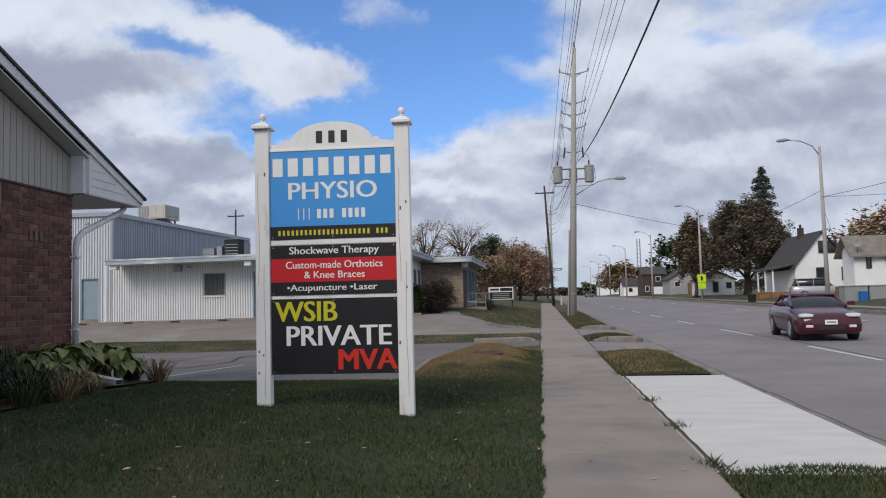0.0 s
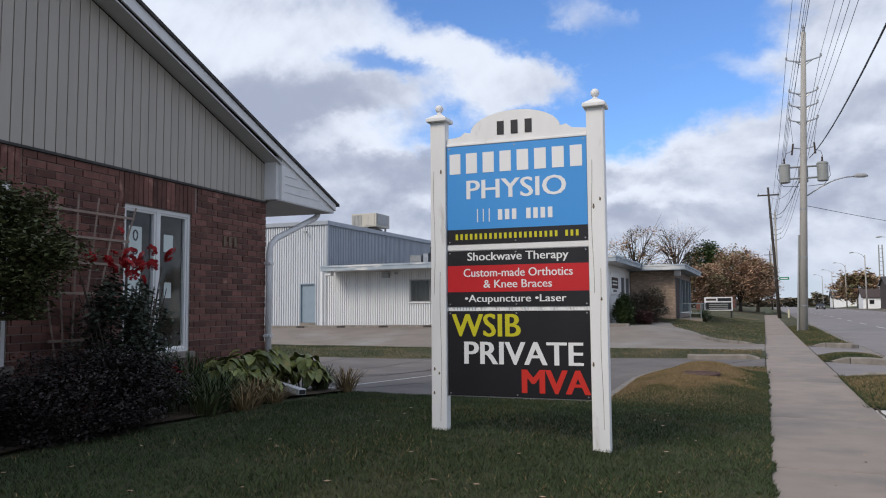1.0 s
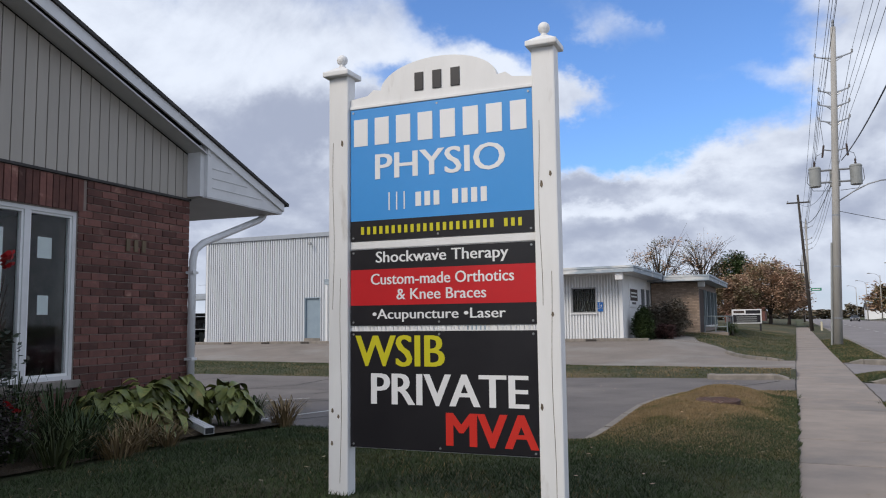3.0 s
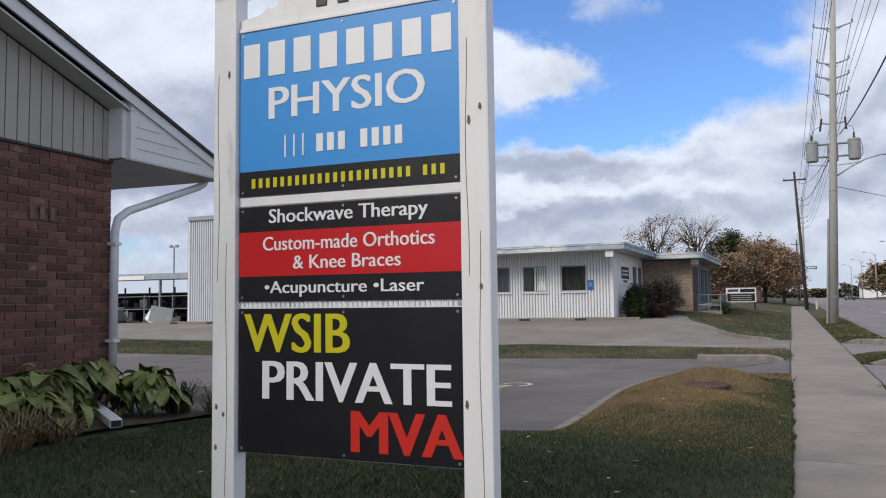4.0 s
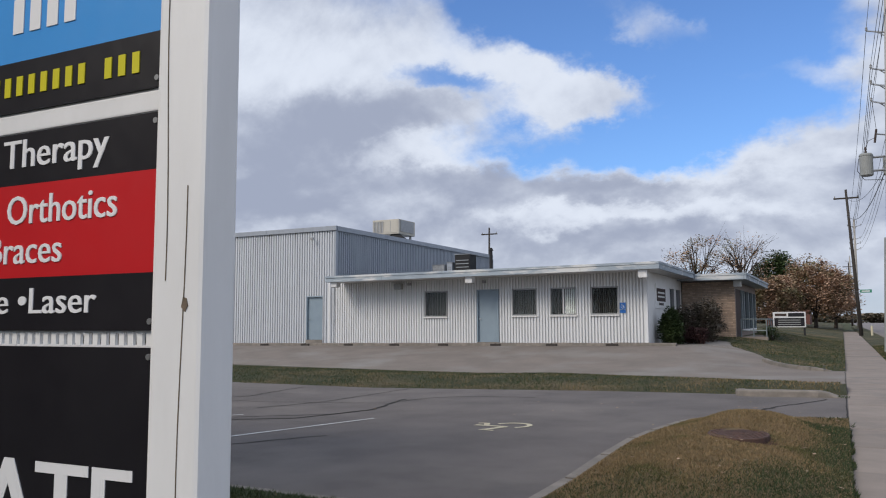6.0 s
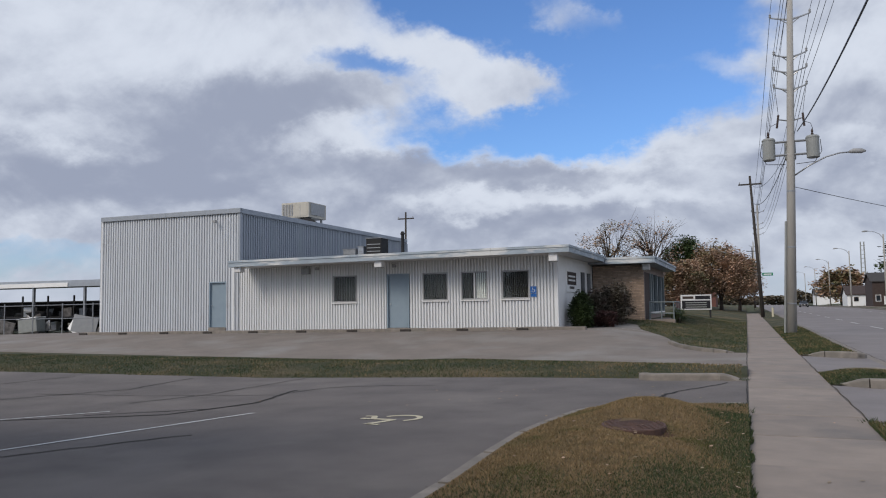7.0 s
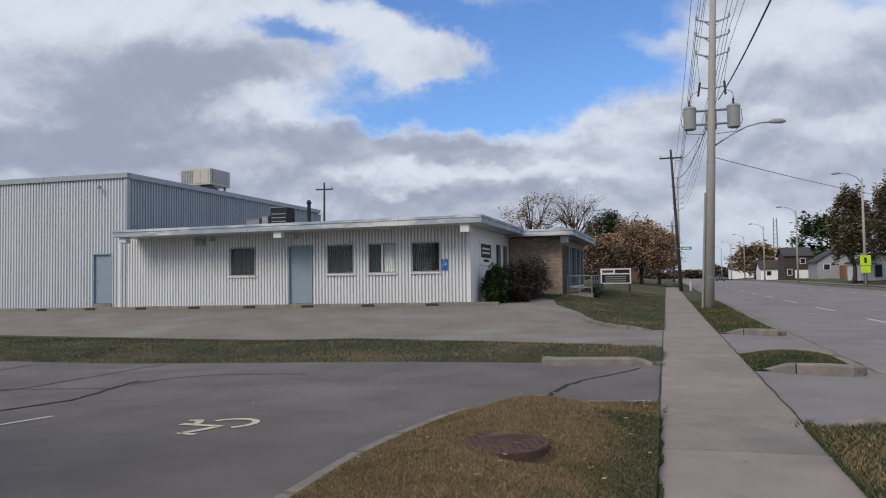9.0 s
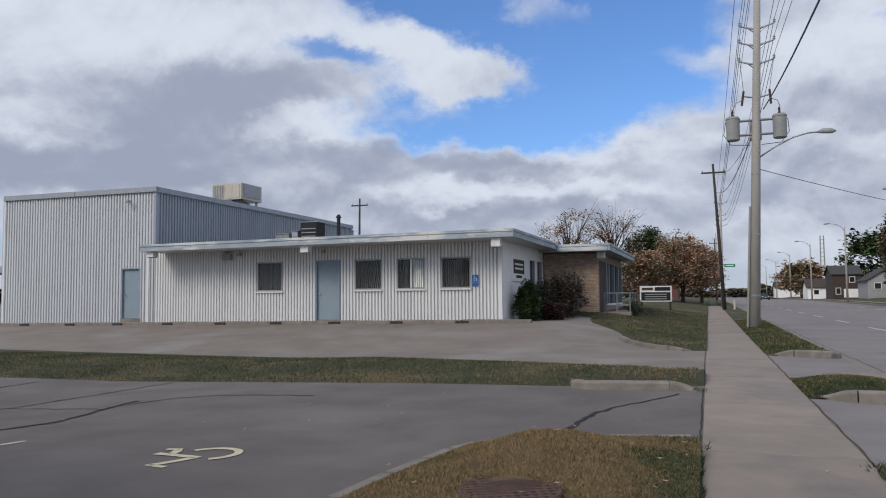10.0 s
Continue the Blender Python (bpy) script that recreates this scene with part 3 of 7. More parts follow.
def blades(name, count, pick, zf, material, h=(0.03, 0.07), w=0.006, lean=0.5, seed=1):
    """Loose grass blades as one object; pick(rng, n) gives x and y."""
    rng = np.random.default_rng(seed)
    xy = pick(rng, count)
    n = len(xy)
    z = np.array([zf(x, y) for x, y in xy])
    a = rng.uniform(0, 6.283, n)
    hh = rng.uniform(*h, n)
    ww = w * rng.uniform(0.7, 1.4, n)
    side = np.stack([np.cos(a), np.sin(a), 0 * a], 1) * ww[:, None]
    b = rng.uniform(0, 6.283, n)
    tip = np.stack([np.cos(b) * lean * hh, np.sin(b) * lean * hh, hh], 1)
    base = np.column_stack([xy, z - 0.005])
    v = np.empty((n * 3, 3))
    v[0::3], v[1::3], v[2::3] = base - side, base + side, base + tip
    me = raw_mesh(name, v, np.arange(n * 3).reshape(-1, 3))
    me.materials.append(material)
    return me


# ---- ground, road, pavement ----
def rise(y):
    """The street climbs gently to the north."""
    return 0.004 * min(120.0, max(0.0, y - 35.0))


def build_ground():
    xs = [-2500, -600, -150, -60, -40, -30, -24, -18, -14, -10, -7, -5, -3, -1.5, -0.3, 0.6, 1.8, 2.6, 2.75, 8, 17, 30, 60, 150, 600, 2500]
    ys = [-2500, -500, -100, -30, -10, 0, 6, 12, 18, 22, 26, 30, 34, 38, 44, 50, 70, 100, 200, 600, 2500]
    verts, faces = [], []
    for y in ys:
        for x in xs:
            z = lot_z(x, y) - 0.12 if x < 0 else -0.09
            if x >= 2.7:
                z = -0.30 if x < 20 else -0.12 + 0.5 * smooth(19, 30, x)
            z += rise(y) if x > -3 else 0.0
            verts.append((x, y, z))
    w = len(xs)
    for j in range(len(ys) - 1):
        for i in range(w - 1):
            faces.append((j * w + i, j * w + i + 1, (j + 1) * w + i + 1, (j + 1) * w + i))
    me = raw_mesh("ground", verts, faces)
    me.materials.append(M["turf"])
    tagged(new("ground", me), "rough autumn turf and bare ground", "ground", kind="structure")


build_ground()
ROAD_Z = -0.17
road = tagged(new("road", strip("road", [(y, 2.66, 16.6) for y in (-120, -20, 0, 10, 20, 30, 35, 45, 60, 90, 140, 155, 220, 400, 900)], 12, lambda x, y: ROAD_Z + rise(y) + 0.02 * (1 - ((x - 9.6) / 7) ** 2), M["asphalt"])),
              "grey asphalt four-lane road with worn white dashes", "road", kind="structure")


def road_z(x):
    return ROAD_Z + 0.02 * (1 - ((x - 9.6) / 7) ** 2)


def build_road_marks():
    for lane in (6.37, 13.2):
        for k in range(-1, 18):
            y = 15.8 + 9.0 * k
            z = road_z(lane) + rise(y + 1.8)
            bm = bx(lane - 0.055, lane + 0.055, y, y + 4.0, z + 0.003, z + 0.012)
            part("lane_dash", bm, M["line"], road)
    rng = random.Random(4)
    for x, y0, y1 in ((6.62, 12, 60), ):
        pts = [(x + rng.uniform(-0.07, 0.07), y0 + (y1 - y0) * i / 40, road_z(x) + 0.004) for i in range(41)]
        part("tar_seal", ribbon(pts, 0.022), M["tar"], road)


def ribbon(pts, w, zf=None):
    bm = bmesh.new()
    prev = None
    for i, p in enumerate(pts):
        p = Vector(p)
        d = Vector(pts[min(i + 1, len(pts) - 1)]) - Vector(pts[max(0, i - 1)])
        s = Vector((-d.y, d.x, 0)).normalized() * w * (0.6 + 0.8 * noise.noise(p * 3.1) ** 2)
        a, b = p + s, p - s
        if zf:
            a.z, b.z = zf(a.x, a.y) + 0.006, zf(b.x, b.y) + 0.006
        cur = (bm.verts.new(b), bm.verts.new(a))
        if prev:
            bm.faces.new((prev[0], cur[0], cur[1], prev[1]))
        prev = cur
    return bm


build_road_marks()

# pavement slabs
pavement = thing("pavement", "grey concrete pavement of cast slabs with weathered joints", "pavement", kind="structure")


def build_pavement():
    me = mesh_from("slab", bx(0.0, 1.20, 0.0, 1.51, -0.14, 0.0, 0.008))
    for k in range(-8, 62):
        ob = part("slab", me, M["concrete"], pavement)
        ob.location = (0, 1.525 * k + 0.4, 0.002 * ((k * 7) % 3) + rise(1.525 * k))
    # gutter strip and kerb along the road, in cast lengths
    def kerb_top(y):
        return -0.10 if 5.2 < y < 12.4 or 15.6 < y < 20.6 or 23.2 < y < 28.4 else 0.0
    for k in range(-6, 66):
        y0, y1 = k * 2.0, k * 2.0 + 1.99
        part("gutter", bx(2.70, 3.05, y0, y1, -0.30, -0.150 + rise(y0), 0.006), M["kerb"], kerb)
    edges = [(-12, 5.6), (12.3, 16.4), (21.3, 22.95), (28.7, 120)]
    for a, b in edges:
        n = max(1, round((b - a) / 2.4))
        for i in range(n):
            ya, yb = a + (b - a) * i / n, a + (b - a) * (i + 1) / n - 0.01
            part("kerb_stone", bx(2.52, 2.70, ya, yb, -0.28, 0.015 + rise(ya), 0.02), M["kerb"], kerb)


kerb = thing("kerb", "worn grey concrete roadside kerb and gutter", "kerb", kind="structure")
build_pavement()

apron = solo("driveway_apron", box(bmesh.new(), 1.215, 2.69, 5.75, 8.98, -0.2, -0.012, 0.012), M["new_concrete"], "freshly cast pale concrete driveway apron", "driveway", kind="structure")
part("slab", bx(1.215, 2.69, 8.99, 12.2, -0.2, -0.012, 0.012), M["new_concrete"], apron)
for ya, yb in ((16.5, 21.35), (22.95, 28.75)):
    solo("driveway_apron", strip("driveway_apron", [(ya + (yb - ya) * i / 4, 1.21, 2.70) for i in range(5)], 4, lambda x, y: -0.012 - 0.06 * (x - 1.2) / 1.5, M["asphalt"]), M["asphalt"], "grey patched asphalt driveway apron", "driveway", kind="structure")
part_seam = ribbon([(1.235 + 0.012 * math.sin(3.1 * i), 5.2 + 0.3 * i, 0.006) for i in range(26)], 0.022)
solo("pavement_seam", part_seam, M["soil"], "dark soil-filled seam beside the pavement", "seam", kind="structure")
for ya, yb in ((16.7, 21.0), (23.3, 28.3)):
    n = int((yb - ya) / 0.2)
    solo("pavement_seam", ribbon([(1.21 + 0.01 * math.sin(5.3 * i), ya + 0.2 * i, 0.007) for i in range(n + 1)], 0.013), M["soil"], "dark soil-filled seam beside the pavement", "seam", kind="structure")


for x, w in ((2.735, 0.022), (3.06, 0.014)):
    pts = [(x + 0.02 * math.sin(1.7 * i) + 0.012 * math.sin(5.1 * i), 3.0 + 0.5 * i, -0.146 + rise(3.0 + 0.5 * i)) for i in range(110)]
    solo("gutter_dirt", ribbon(pts, w), M["soil"], "dark dirt and grit lying along the gutter", "dirt", kind="structure")


# lots
def build_lots():
    rows = [(y, -60, 0.0) for y in np.linspace(10.3, 27.0, 30)]
    me = strip("near_lot", rows, 70, lot_z, M["lot"], 0.0)
    near = tagged(new("parking_lot", me), "dark patched asphalt parking lot with tar seams", "parking lot", kind="structure")
    rows = [(y, -60, 0.0) for y in np.linspace(24.6, 46, 38)]
    me = strip("far_lot", rows, 70, lot_z, M["lot_far"], 0.004)
    far = tagged(new("parking_lot", me), "pale weathered asphalt parking lot beside the metal building", "parking lot", kind="structure")
    rng = random.Random(3)

    def seam(a, b, w, n=24, wob=0.03):
        wob = 0.008 if abs(a[0] - b[0]) < 0.01 else wob
        pts = []
        for i in range(n + 1):
            t = i / n
            pts.append((a[0] + (b[0] - a[0]) * t + rng.uniform(-wob, wob), a[1] + (b[1] - a[1]) * t + rng.uniform(-wob, wob), 0))
        part("tar_seal", ribbon(pts, w, lot_z), M["tar"], near)

    for w, line in ((0.045, ((-11.6, 14.5), (-9.9, 15.36), (-7.75, 16.2), (-7.2, 17.6), (-7.67, 19.6))), (0.03, ((-9.0, 16.0), (-7.5, 16.9), (-7.2, 17.7))), (0.028, ((-7.5, 19.2), (-7.3, 19.9), (-6.87, 20.3), (-6.12, 20.43), (-5.3, 20.4))),
                    (0.022, ((-12.5, 18.2), (-9.1, 18.6), (-7.5, 18.75))), (0.028, ((-9.5, 17.4), (-8.98, 18.8), (-8.96, 20.2), (-8.95, 22.0))), (0.03, ((-12.3, 17.3), (-11.3, 19.3), (-11.7, 21.7))), (0.03, ((-15.05, 19.5), (-14.9, 21.4))),
                    (0.028, ((-8.2, 12.2), (-7.07, 13.1), (-6.0, 14.7))), (0.045, ((-1.24, 18.0), (-1.16, 19.0), (-1.05, 19.5))), (0.026, ((-1.05, 19.5), (-0.3, 21.0))), (0.011, ((-0.02, 17.1), (-0.02, 21.4))), (0.011, ((-0.02, 23.8), (-0.02, 29.2)))):
        for a, b in zip(line, line[1:]):
            seam(a, b, w, max(4, int(6 * math.dist(a, b))))
    for x0, y0, x1, y1 in ((-6.45, 16.55, -7.6, 13.0), (-8.95, 16.45, -10.4, 15.0), (-11.0, 15.9, -12.6, 12.4)):
        n = 8
        pts = [(x0 + (x1 - x0) * i / n, y0 + (y1 - y0) * i / n, 0) for i in range(n + 1)]
        part("bay_line", ribbon(pts, 0.055, lot_z), M["line"], near)
    # painted wheelchair symbol: wheel, back, seat, leg and foot
    wheel = [(-4.10 + 0.255 * math.cos(t), 16.31 + 0.245 * math.sin(t)) for t in np.linspace(-1.0, 2.7, 26)]
    for pts, w in ((wheel, 0.062), (((-4.64, 16.42), (-4.58, 16.44), (-4.50, 16.45)), 0.06), (((-4.53, 16.46), (-4.47, 16.34), (-4.43, 16.22)), 0.055), (((-4.60, 16.23), (-4.40, 16.20), (-4.22, 16.17), (-4.09, 16.14)), 0.066),
                   (((-4.12, 16.14), (-4.19, 15.98), (-4.25, 15.86), (-4.31, 15.78)), 0.072), (((-4.34, 15.80), (-4.22, 15.765), (-4.12, 15.745)), 0.055)):
        part("wheelchair_symbol", ribbon([(x, y, 0) for x, y in pts], w, lot_z), M["symbol"], near, "faded yellow painted wheelchair symbol")
    # bay marks in the far lot
    for x, y in ((-5.2, 36.0), (-4.4, 37.2)):
        part("bay_line", ribbon([(x + 0.3 * i, y - 0.1 * i, 0) for i in range(4)], 0.05, lambda a, b: lot_z(a, b) + 0.004), M["line"], far)


build_lots()


# lawns and islands
def edge_x(y):
    """West edge of the peninsula of lawn beside the pavement."""
    if y < 10.85:
        return -45.0
    if y < 11.7:
        return -2.04 - 0.75 * (1 - (y - 10.85) / 0.85) ** 2
    if y < 14.4:
        return -2.04 + 0.05 * (y - 11.7) / 2.7
    if y < 16.2:
        return -1.99 + 0.22 * ((y - 14.4) / 1.8) ** 1.5
    return -1.77 * max(0.0, 1 - ((y - 16.2) / 0.75) ** 2) ** 0.4


LAWN_YS = [-40, -20, -8, -4, 0, 2, 3, 4, 5, 6, 7, 7.6, 8.2, 9, 9.6, 10.2, 10.6, 10.849]
lawn_rows = [(y, -45.0, -0.005) for y in LAWN_YS]
me = strip("lawn", lawn_rows, 90, lambda x, y: lawn_z(x, y), M["turf"])
lawn = tagged(new("lawn", me), "short green lawn sloping up from the pavement", "lawn", kind="structure")
pen_rows = [(y, edge_x(y) - 0.0, -0.005) for y in np.linspace(10.85, 16.94, 72)]
me = strip("island", pen_rows, 28, lawn_z, M["dry"])
part("dry_verge", me, M["dry"], lawn, "dry brown turf mound")


def kerb_run(pts, parent, w=0.15, top=0.02, zf=lawn_z, base=-0.35, name="kerb_stone", gap=0.006):
    """Kerb lengths along points, each one a piece."""
    for i in range(len(pts) - 1):
        a, b = Vector((*pts[i], 0)), Vector((*pts[i + 1], 0))
        d = (b - a)
        s = Vector((-d.y, d.x, 0)).normalized() * w / 2
        bm = bmesh.new()
        za, zb = zf(a.x, a.y) + top, zf(b.x, b.y) + top
        e = d * (gap / max(d.length, 0.01))
        quad = [(a + e + s, za), (a + e - s, za), (b - e - s, zb), (b - e + s, zb)]
        lo = [bm.verts.new((p.x, p.y, base)) for p, z in quad]
        hi = [bm.verts.new((p.x, p.y, z)) for p, z in quad]
        bm.faces.new(hi)
        for k in range(4):
            bm.faces.new((lo[k], lo[(k + 1) % 4], hi[(k + 1) % 4], hi[k]))
        bmesh.ops.recalc_face_normals(bm, faces=bm.faces)
        bmesh.ops.bevel(bm, geom=[ed for ed in bm.edges if ed.verts[0].co.z > base + 0.1 and ed.verts[1].co.z > base + 0.1], offset=0.02, segments=2, affect="EDGES")
        part(name, bm, M["kerb"], parent)


def kerb_sweep(pts, parent, zf, top=0.012, w=0.16, base=-0.3):
    """One cast length of kerb along a bent line, with a rounded top."""
    bm = bmesh.new()
    rings = []
    for i, p in enumerate(pts):
        d = Vector(pts[min(i + 1, len(pts) - 1)]) - Vector(pts[max(0, i - 1)])
        s = Vector((-d.y, d.x)).normalized()
        z = zf(*p) + top
        ring_ = []
        for u, v in ((-0.5, None), (-0.5, -0.03), (-0.42, -0.008), (-0.25, 0.0), (0.25, 0.0), (0.42, -0.008), (0.5, -0.03), (0.5, None)):
            wob = 0.006 * noise.noise(Vector((p[0] * 6, p[1] * 6, u)))
            ring_.append(bm.verts.new((p[0] + s.x * u * w, p[1] + s.y * u * w, base if v is None else z + v + wob)))
        rings.append(ring_)
    for a, b in zip(rings, rings[1:]):
        for k in range(7):
            bm.faces.new((a[k], a[k + 1], b[k + 1], b[k]))
    bm.faces.new(rings[0])
    bm.faces.new(rings[-1])
    bmesh.ops.recalc_face_normals(bm, faces=bm.faces)
    part("kerb_stone", bm, M["kerb"], parent)


lot_kerb = thing("lot_kerb", "low worn concrete kerb round the lawn and grass islands", "kerb", kind="structure")
kerb_run([(-14 + 1.88 * i, 10.87) for i in range(7)], lot_kerb, top=0.0)
pen = [(edge_x(y) - 0.05, y) for y in (10.86, 11.1, 11.4, 11.7, 12.6, 13.6, 14.6, 15.3, 15.8, 16.2, 16.5, 16.7, 16.85)]
pen += [(-0.75, 16.97), (-0.35, 17.0), (-0.05, 17.05)]
kerb_run(pen, lot_kerb, w=0.13, zf=lambda x, y: lawn_z(x, y) if y < 11.3 else lot_z(x, y) + 0.07 + 0.075 * smooth(12.0, 14.5, y), top=0.0)


def near_edge(x):
    return 21.7 + 0.4 * smooth(0.5, 5.0, -x)


def far_edge(x):
    return 24.3 + 0.48 * min(7.0, -x) + 0.07 * max(0.0, -x - 7.0)


def build_strip():
    xs = [-0.01, -0.3, -0.6, -1, -1.6] + list(np.arange(-2.4, -48, -1.2))
    verts, faces = [], []
    n = 10
    for x in xs:
        a, b = near_edge(x), far_edge(x)
        k = 0.78 + 0.22 * smooth(0.1, 1.2, -x)
        mid = (a + b) / 2 - 0.3
        a, b = mid + (a - mid) * k, mid + (b - mid) * k
        for i in range(n + 1):
            y = a + (b - a) * i / n
            verts.append((x, y, lot_z(x, y) - 0.01 + (0.13 + 0.03 * noise.noise(Vector((x * 0.5, y * 0.5, 3)))) * math.sin(math.pi * i / n) ** 0.6))
    w = n + 1
    for j in range(len(xs) - 1):
        for i in range(n):
            faces.append((j * w + i, (j + 1) * w + i, (j + 1) * w + i + 1, j * w + i + 1))
    me = raw_mesh("grass_strip", verts, faces)
    me.materials.append(M["worn"])
    me.shade_smooth()
    part("grass_strip", me, M["worn"], lawn, "grass strip between the lots")
    kerb_sweep([(-1.74, 21.72), (-1.71, 21.62), (-1.64, 21.55), (-1.55, 21.52), (-1.2, 21.51), (-0.8, 21.505), (-0.45, 21.50)], lot_kerb, lot_z, 0.118, 0.2)
    kerb_sweep([(-0.442, 21.50), (-0.36, 21.495), (-0.27, 21.48), (-0.18, 21.45), (-0.1, 21.42), (-0.02, 21.38)], lot_kerb, lambda x, y: lot_z(x, y) + 0.108 * smooth(0.02, 0.45, -x), 0.01, 0.2)


build_strip()


# lawn in front of the wing
def wing_x(y):
    if y < 32:
        return -0.25 - 1.9 * ((y - 29.2) / 2.8) ** 0.6
    return -2.15 - 2.0 * smooth(32, 40, y) - (1.5 * smooth(40.0, 43, y))


def wing_lawn_z(x, y):
    edge = smooth(-0.02, 0.35, x - wing_x(min(y, 59.9))) * smooth(29.15, 29.5, y)
    return lot_z(x, y) - 0.012 + 0.085 * edge + rise(y) * smooth(40, 60, y)


rows = [(y, wing_x(y) if y < 60 else -30, -0.005) for y in [29.2, 29.4, 29.8, 30.4, 31, 32, 34, 36, 38, 40, 42, 44, 48, 54, 59.9, 60, 70, 100, 200]]
part("front_lawn", strip("front_lawn", rows, 12, wing_lawn_z, M["worn"]), M["worn"], lawn, "front lawn of the wing")
kerb_run([(wing_x(y) - 0.05, y) for y in (29.2, 29.25, 29.5, 29.9, 30.6, 31.4, 32.2)], lot_kerb, zf=lambda x, y: lot_z(x, y) + 0.09 * smooth(0.2, 0.8, -x), top=0.012)
# verge pieces between pavement and road
for k, (ya, yb) in enumerate(((-12, 5.7), (12.25, 16.75), (21.0, 23.3), (28.35, 160))):
    rows = [(ya + (yb - ya) * i / 24, 1.22, 2.54) for i in range(25)]
    part("verge", strip("verge", rows, 6, lambda x, y, a=ya, b=yb: rise(y) + (0.12 if 20 < y < 24 else 0.05) * math.sin(math.pi * (x - 1.2) / 1.36) ** 0.6 * min(1, (y - a) * 2, (b - y) * 2), M["worn"]), M["worn"], lawn, "roadside verge")
for ya, side in ((16.78, 1), (20.98, -1), (23.32, 1), (28.35, -1)):
    pts = [(1.22, ya - 0.22 * side), (1.42, ya - 0.12 * side), (1.5, ya - 0.08 * side), (1.58, ya - 0.05 * side), (1.66, ya - 0.02 * side), (1.75, ya)]
    rise_k = lambda x, y: -0.02 + 0.115 * smooth(1.25, 1.72, x) - 0.06 * smooth(2.3, 2.66, x)
    kerb_sweep(pts, lot_kerb, rise_k)
    kerb_sweep([(1.755, ya), (2.15, ya + 0.02 * side), (2.42, ya - 0.05 * side), (2.56, ya - 0.18 * side), (2.61, ya - 0.34 * side)], lot_kerb, rise_k)
# far side of the road
far_pave = thing("far_pavement", "far kerb, verge and concrete path across the road", "pavement", kind="structure")
for k in range(0, 46):
    part("kerb_stone", bx(16.6, 16.8, k * 5.0 - 10, k * 5.0 - 5.02, -0.3, 0.03 + rise(k * 5.0 - 10), 0.02), M["kerb"], far_pave)
    part("slab", bx(18.2, 19.5, k * 5.0 - 10, k * 5.0 - 5.02, -0.2, 0.05 + rise(k * 5.0 - 10), 0.01), M["concrete"], far_pave)


rows = [(y, 16.8, 24.0) for y in (-30, 0, 20, 35, 50, 80, 120, 155, 300)]
part("verge", strip("verge", rows, 6, lambda x, y: 0.02 + rise(y) + 0.35 * smooth(19.5, 24, x), M["turf"]), M["turf"], lawn, "far roadside verge")


# perforated cover in the mound


def build_grate():
    g = thing("drain_grate", "rusty perforated iron drain cover half sunk in dry turf", "drain grate", m=pose(GX, GY, lawn_z(GX, GY) - 0.008, 2.5, -1, 24))
    part("frame", lathe(bmesh.new(), [(0.292, -0.16), (0.295, 0.0), (0.289, 0.009), (0.272, 0.009), (0.270, -0.022), (0.01, -0.022)], 32), M["iron"], g)
    for i in range(-5, 6):
        half = math.sqrt(0.276 ** 2 - (i * 0.05) ** 2)
        part("bar", bx(i * 0.05 - 0.013, i * 0.05 + 0.013, -half, half, -0.021, 0.006, 0.003), M["iron"], g)
        part("cross_bar", bx(-half, half, i * 0.05 - 0.012, i * 0.05 + 0.012, -0.02, 0.008), M["iron"], g)


build_grate()


def soil_patch(name, label, cx, cy, rx, ry, lift, material, seed):
    """A ragged low patch draped on the mound."""
    bm = bmesh.new()
    rings = []
    for q in (0.15, 0.6, 1.0):
        row = []
        for k in range(36):
            a = 6.2832 * k / 36
            r = q * (1 + 0.35 * noise.noise(Vector((1.7 * math.cos(a), 1.7 * math.sin(a), seed))))
            x, y = cx + rx * r * math.cos(a), cy + ry * r * math.sin(a)
            row.append(bm.verts.new((x, y, lawn_z(x, y) + (lift if q < 1 else -0.006))))
        rings.append(row)
    bm.faces.new(rings[0])
    for r0, r1 in zip(rings, rings[1:]):
        for k in range(36):
            bm.faces.new((r0[k], r1[k], r1[(k + 1) % 36], r0[(k + 1) % 36]))
    part(name, bm, material, lawn, label, smooth=True)


soil_patch("bare_soil", "bare reddish soil patch", GX + 0.03, GY - 0.04, 0.36, 0.34, 0.004, M["red_soil"], 4.0)
# draped dark patch: depth of the hole is painted, only a slight dip modelled
soil_patch("washed_out_hole", "hole beside the cover, its shade painted as dark soil", GX + 0.2, GY - 0.27, 0.17, 0.11, 0.012, M["pit_soil"], 9.0)


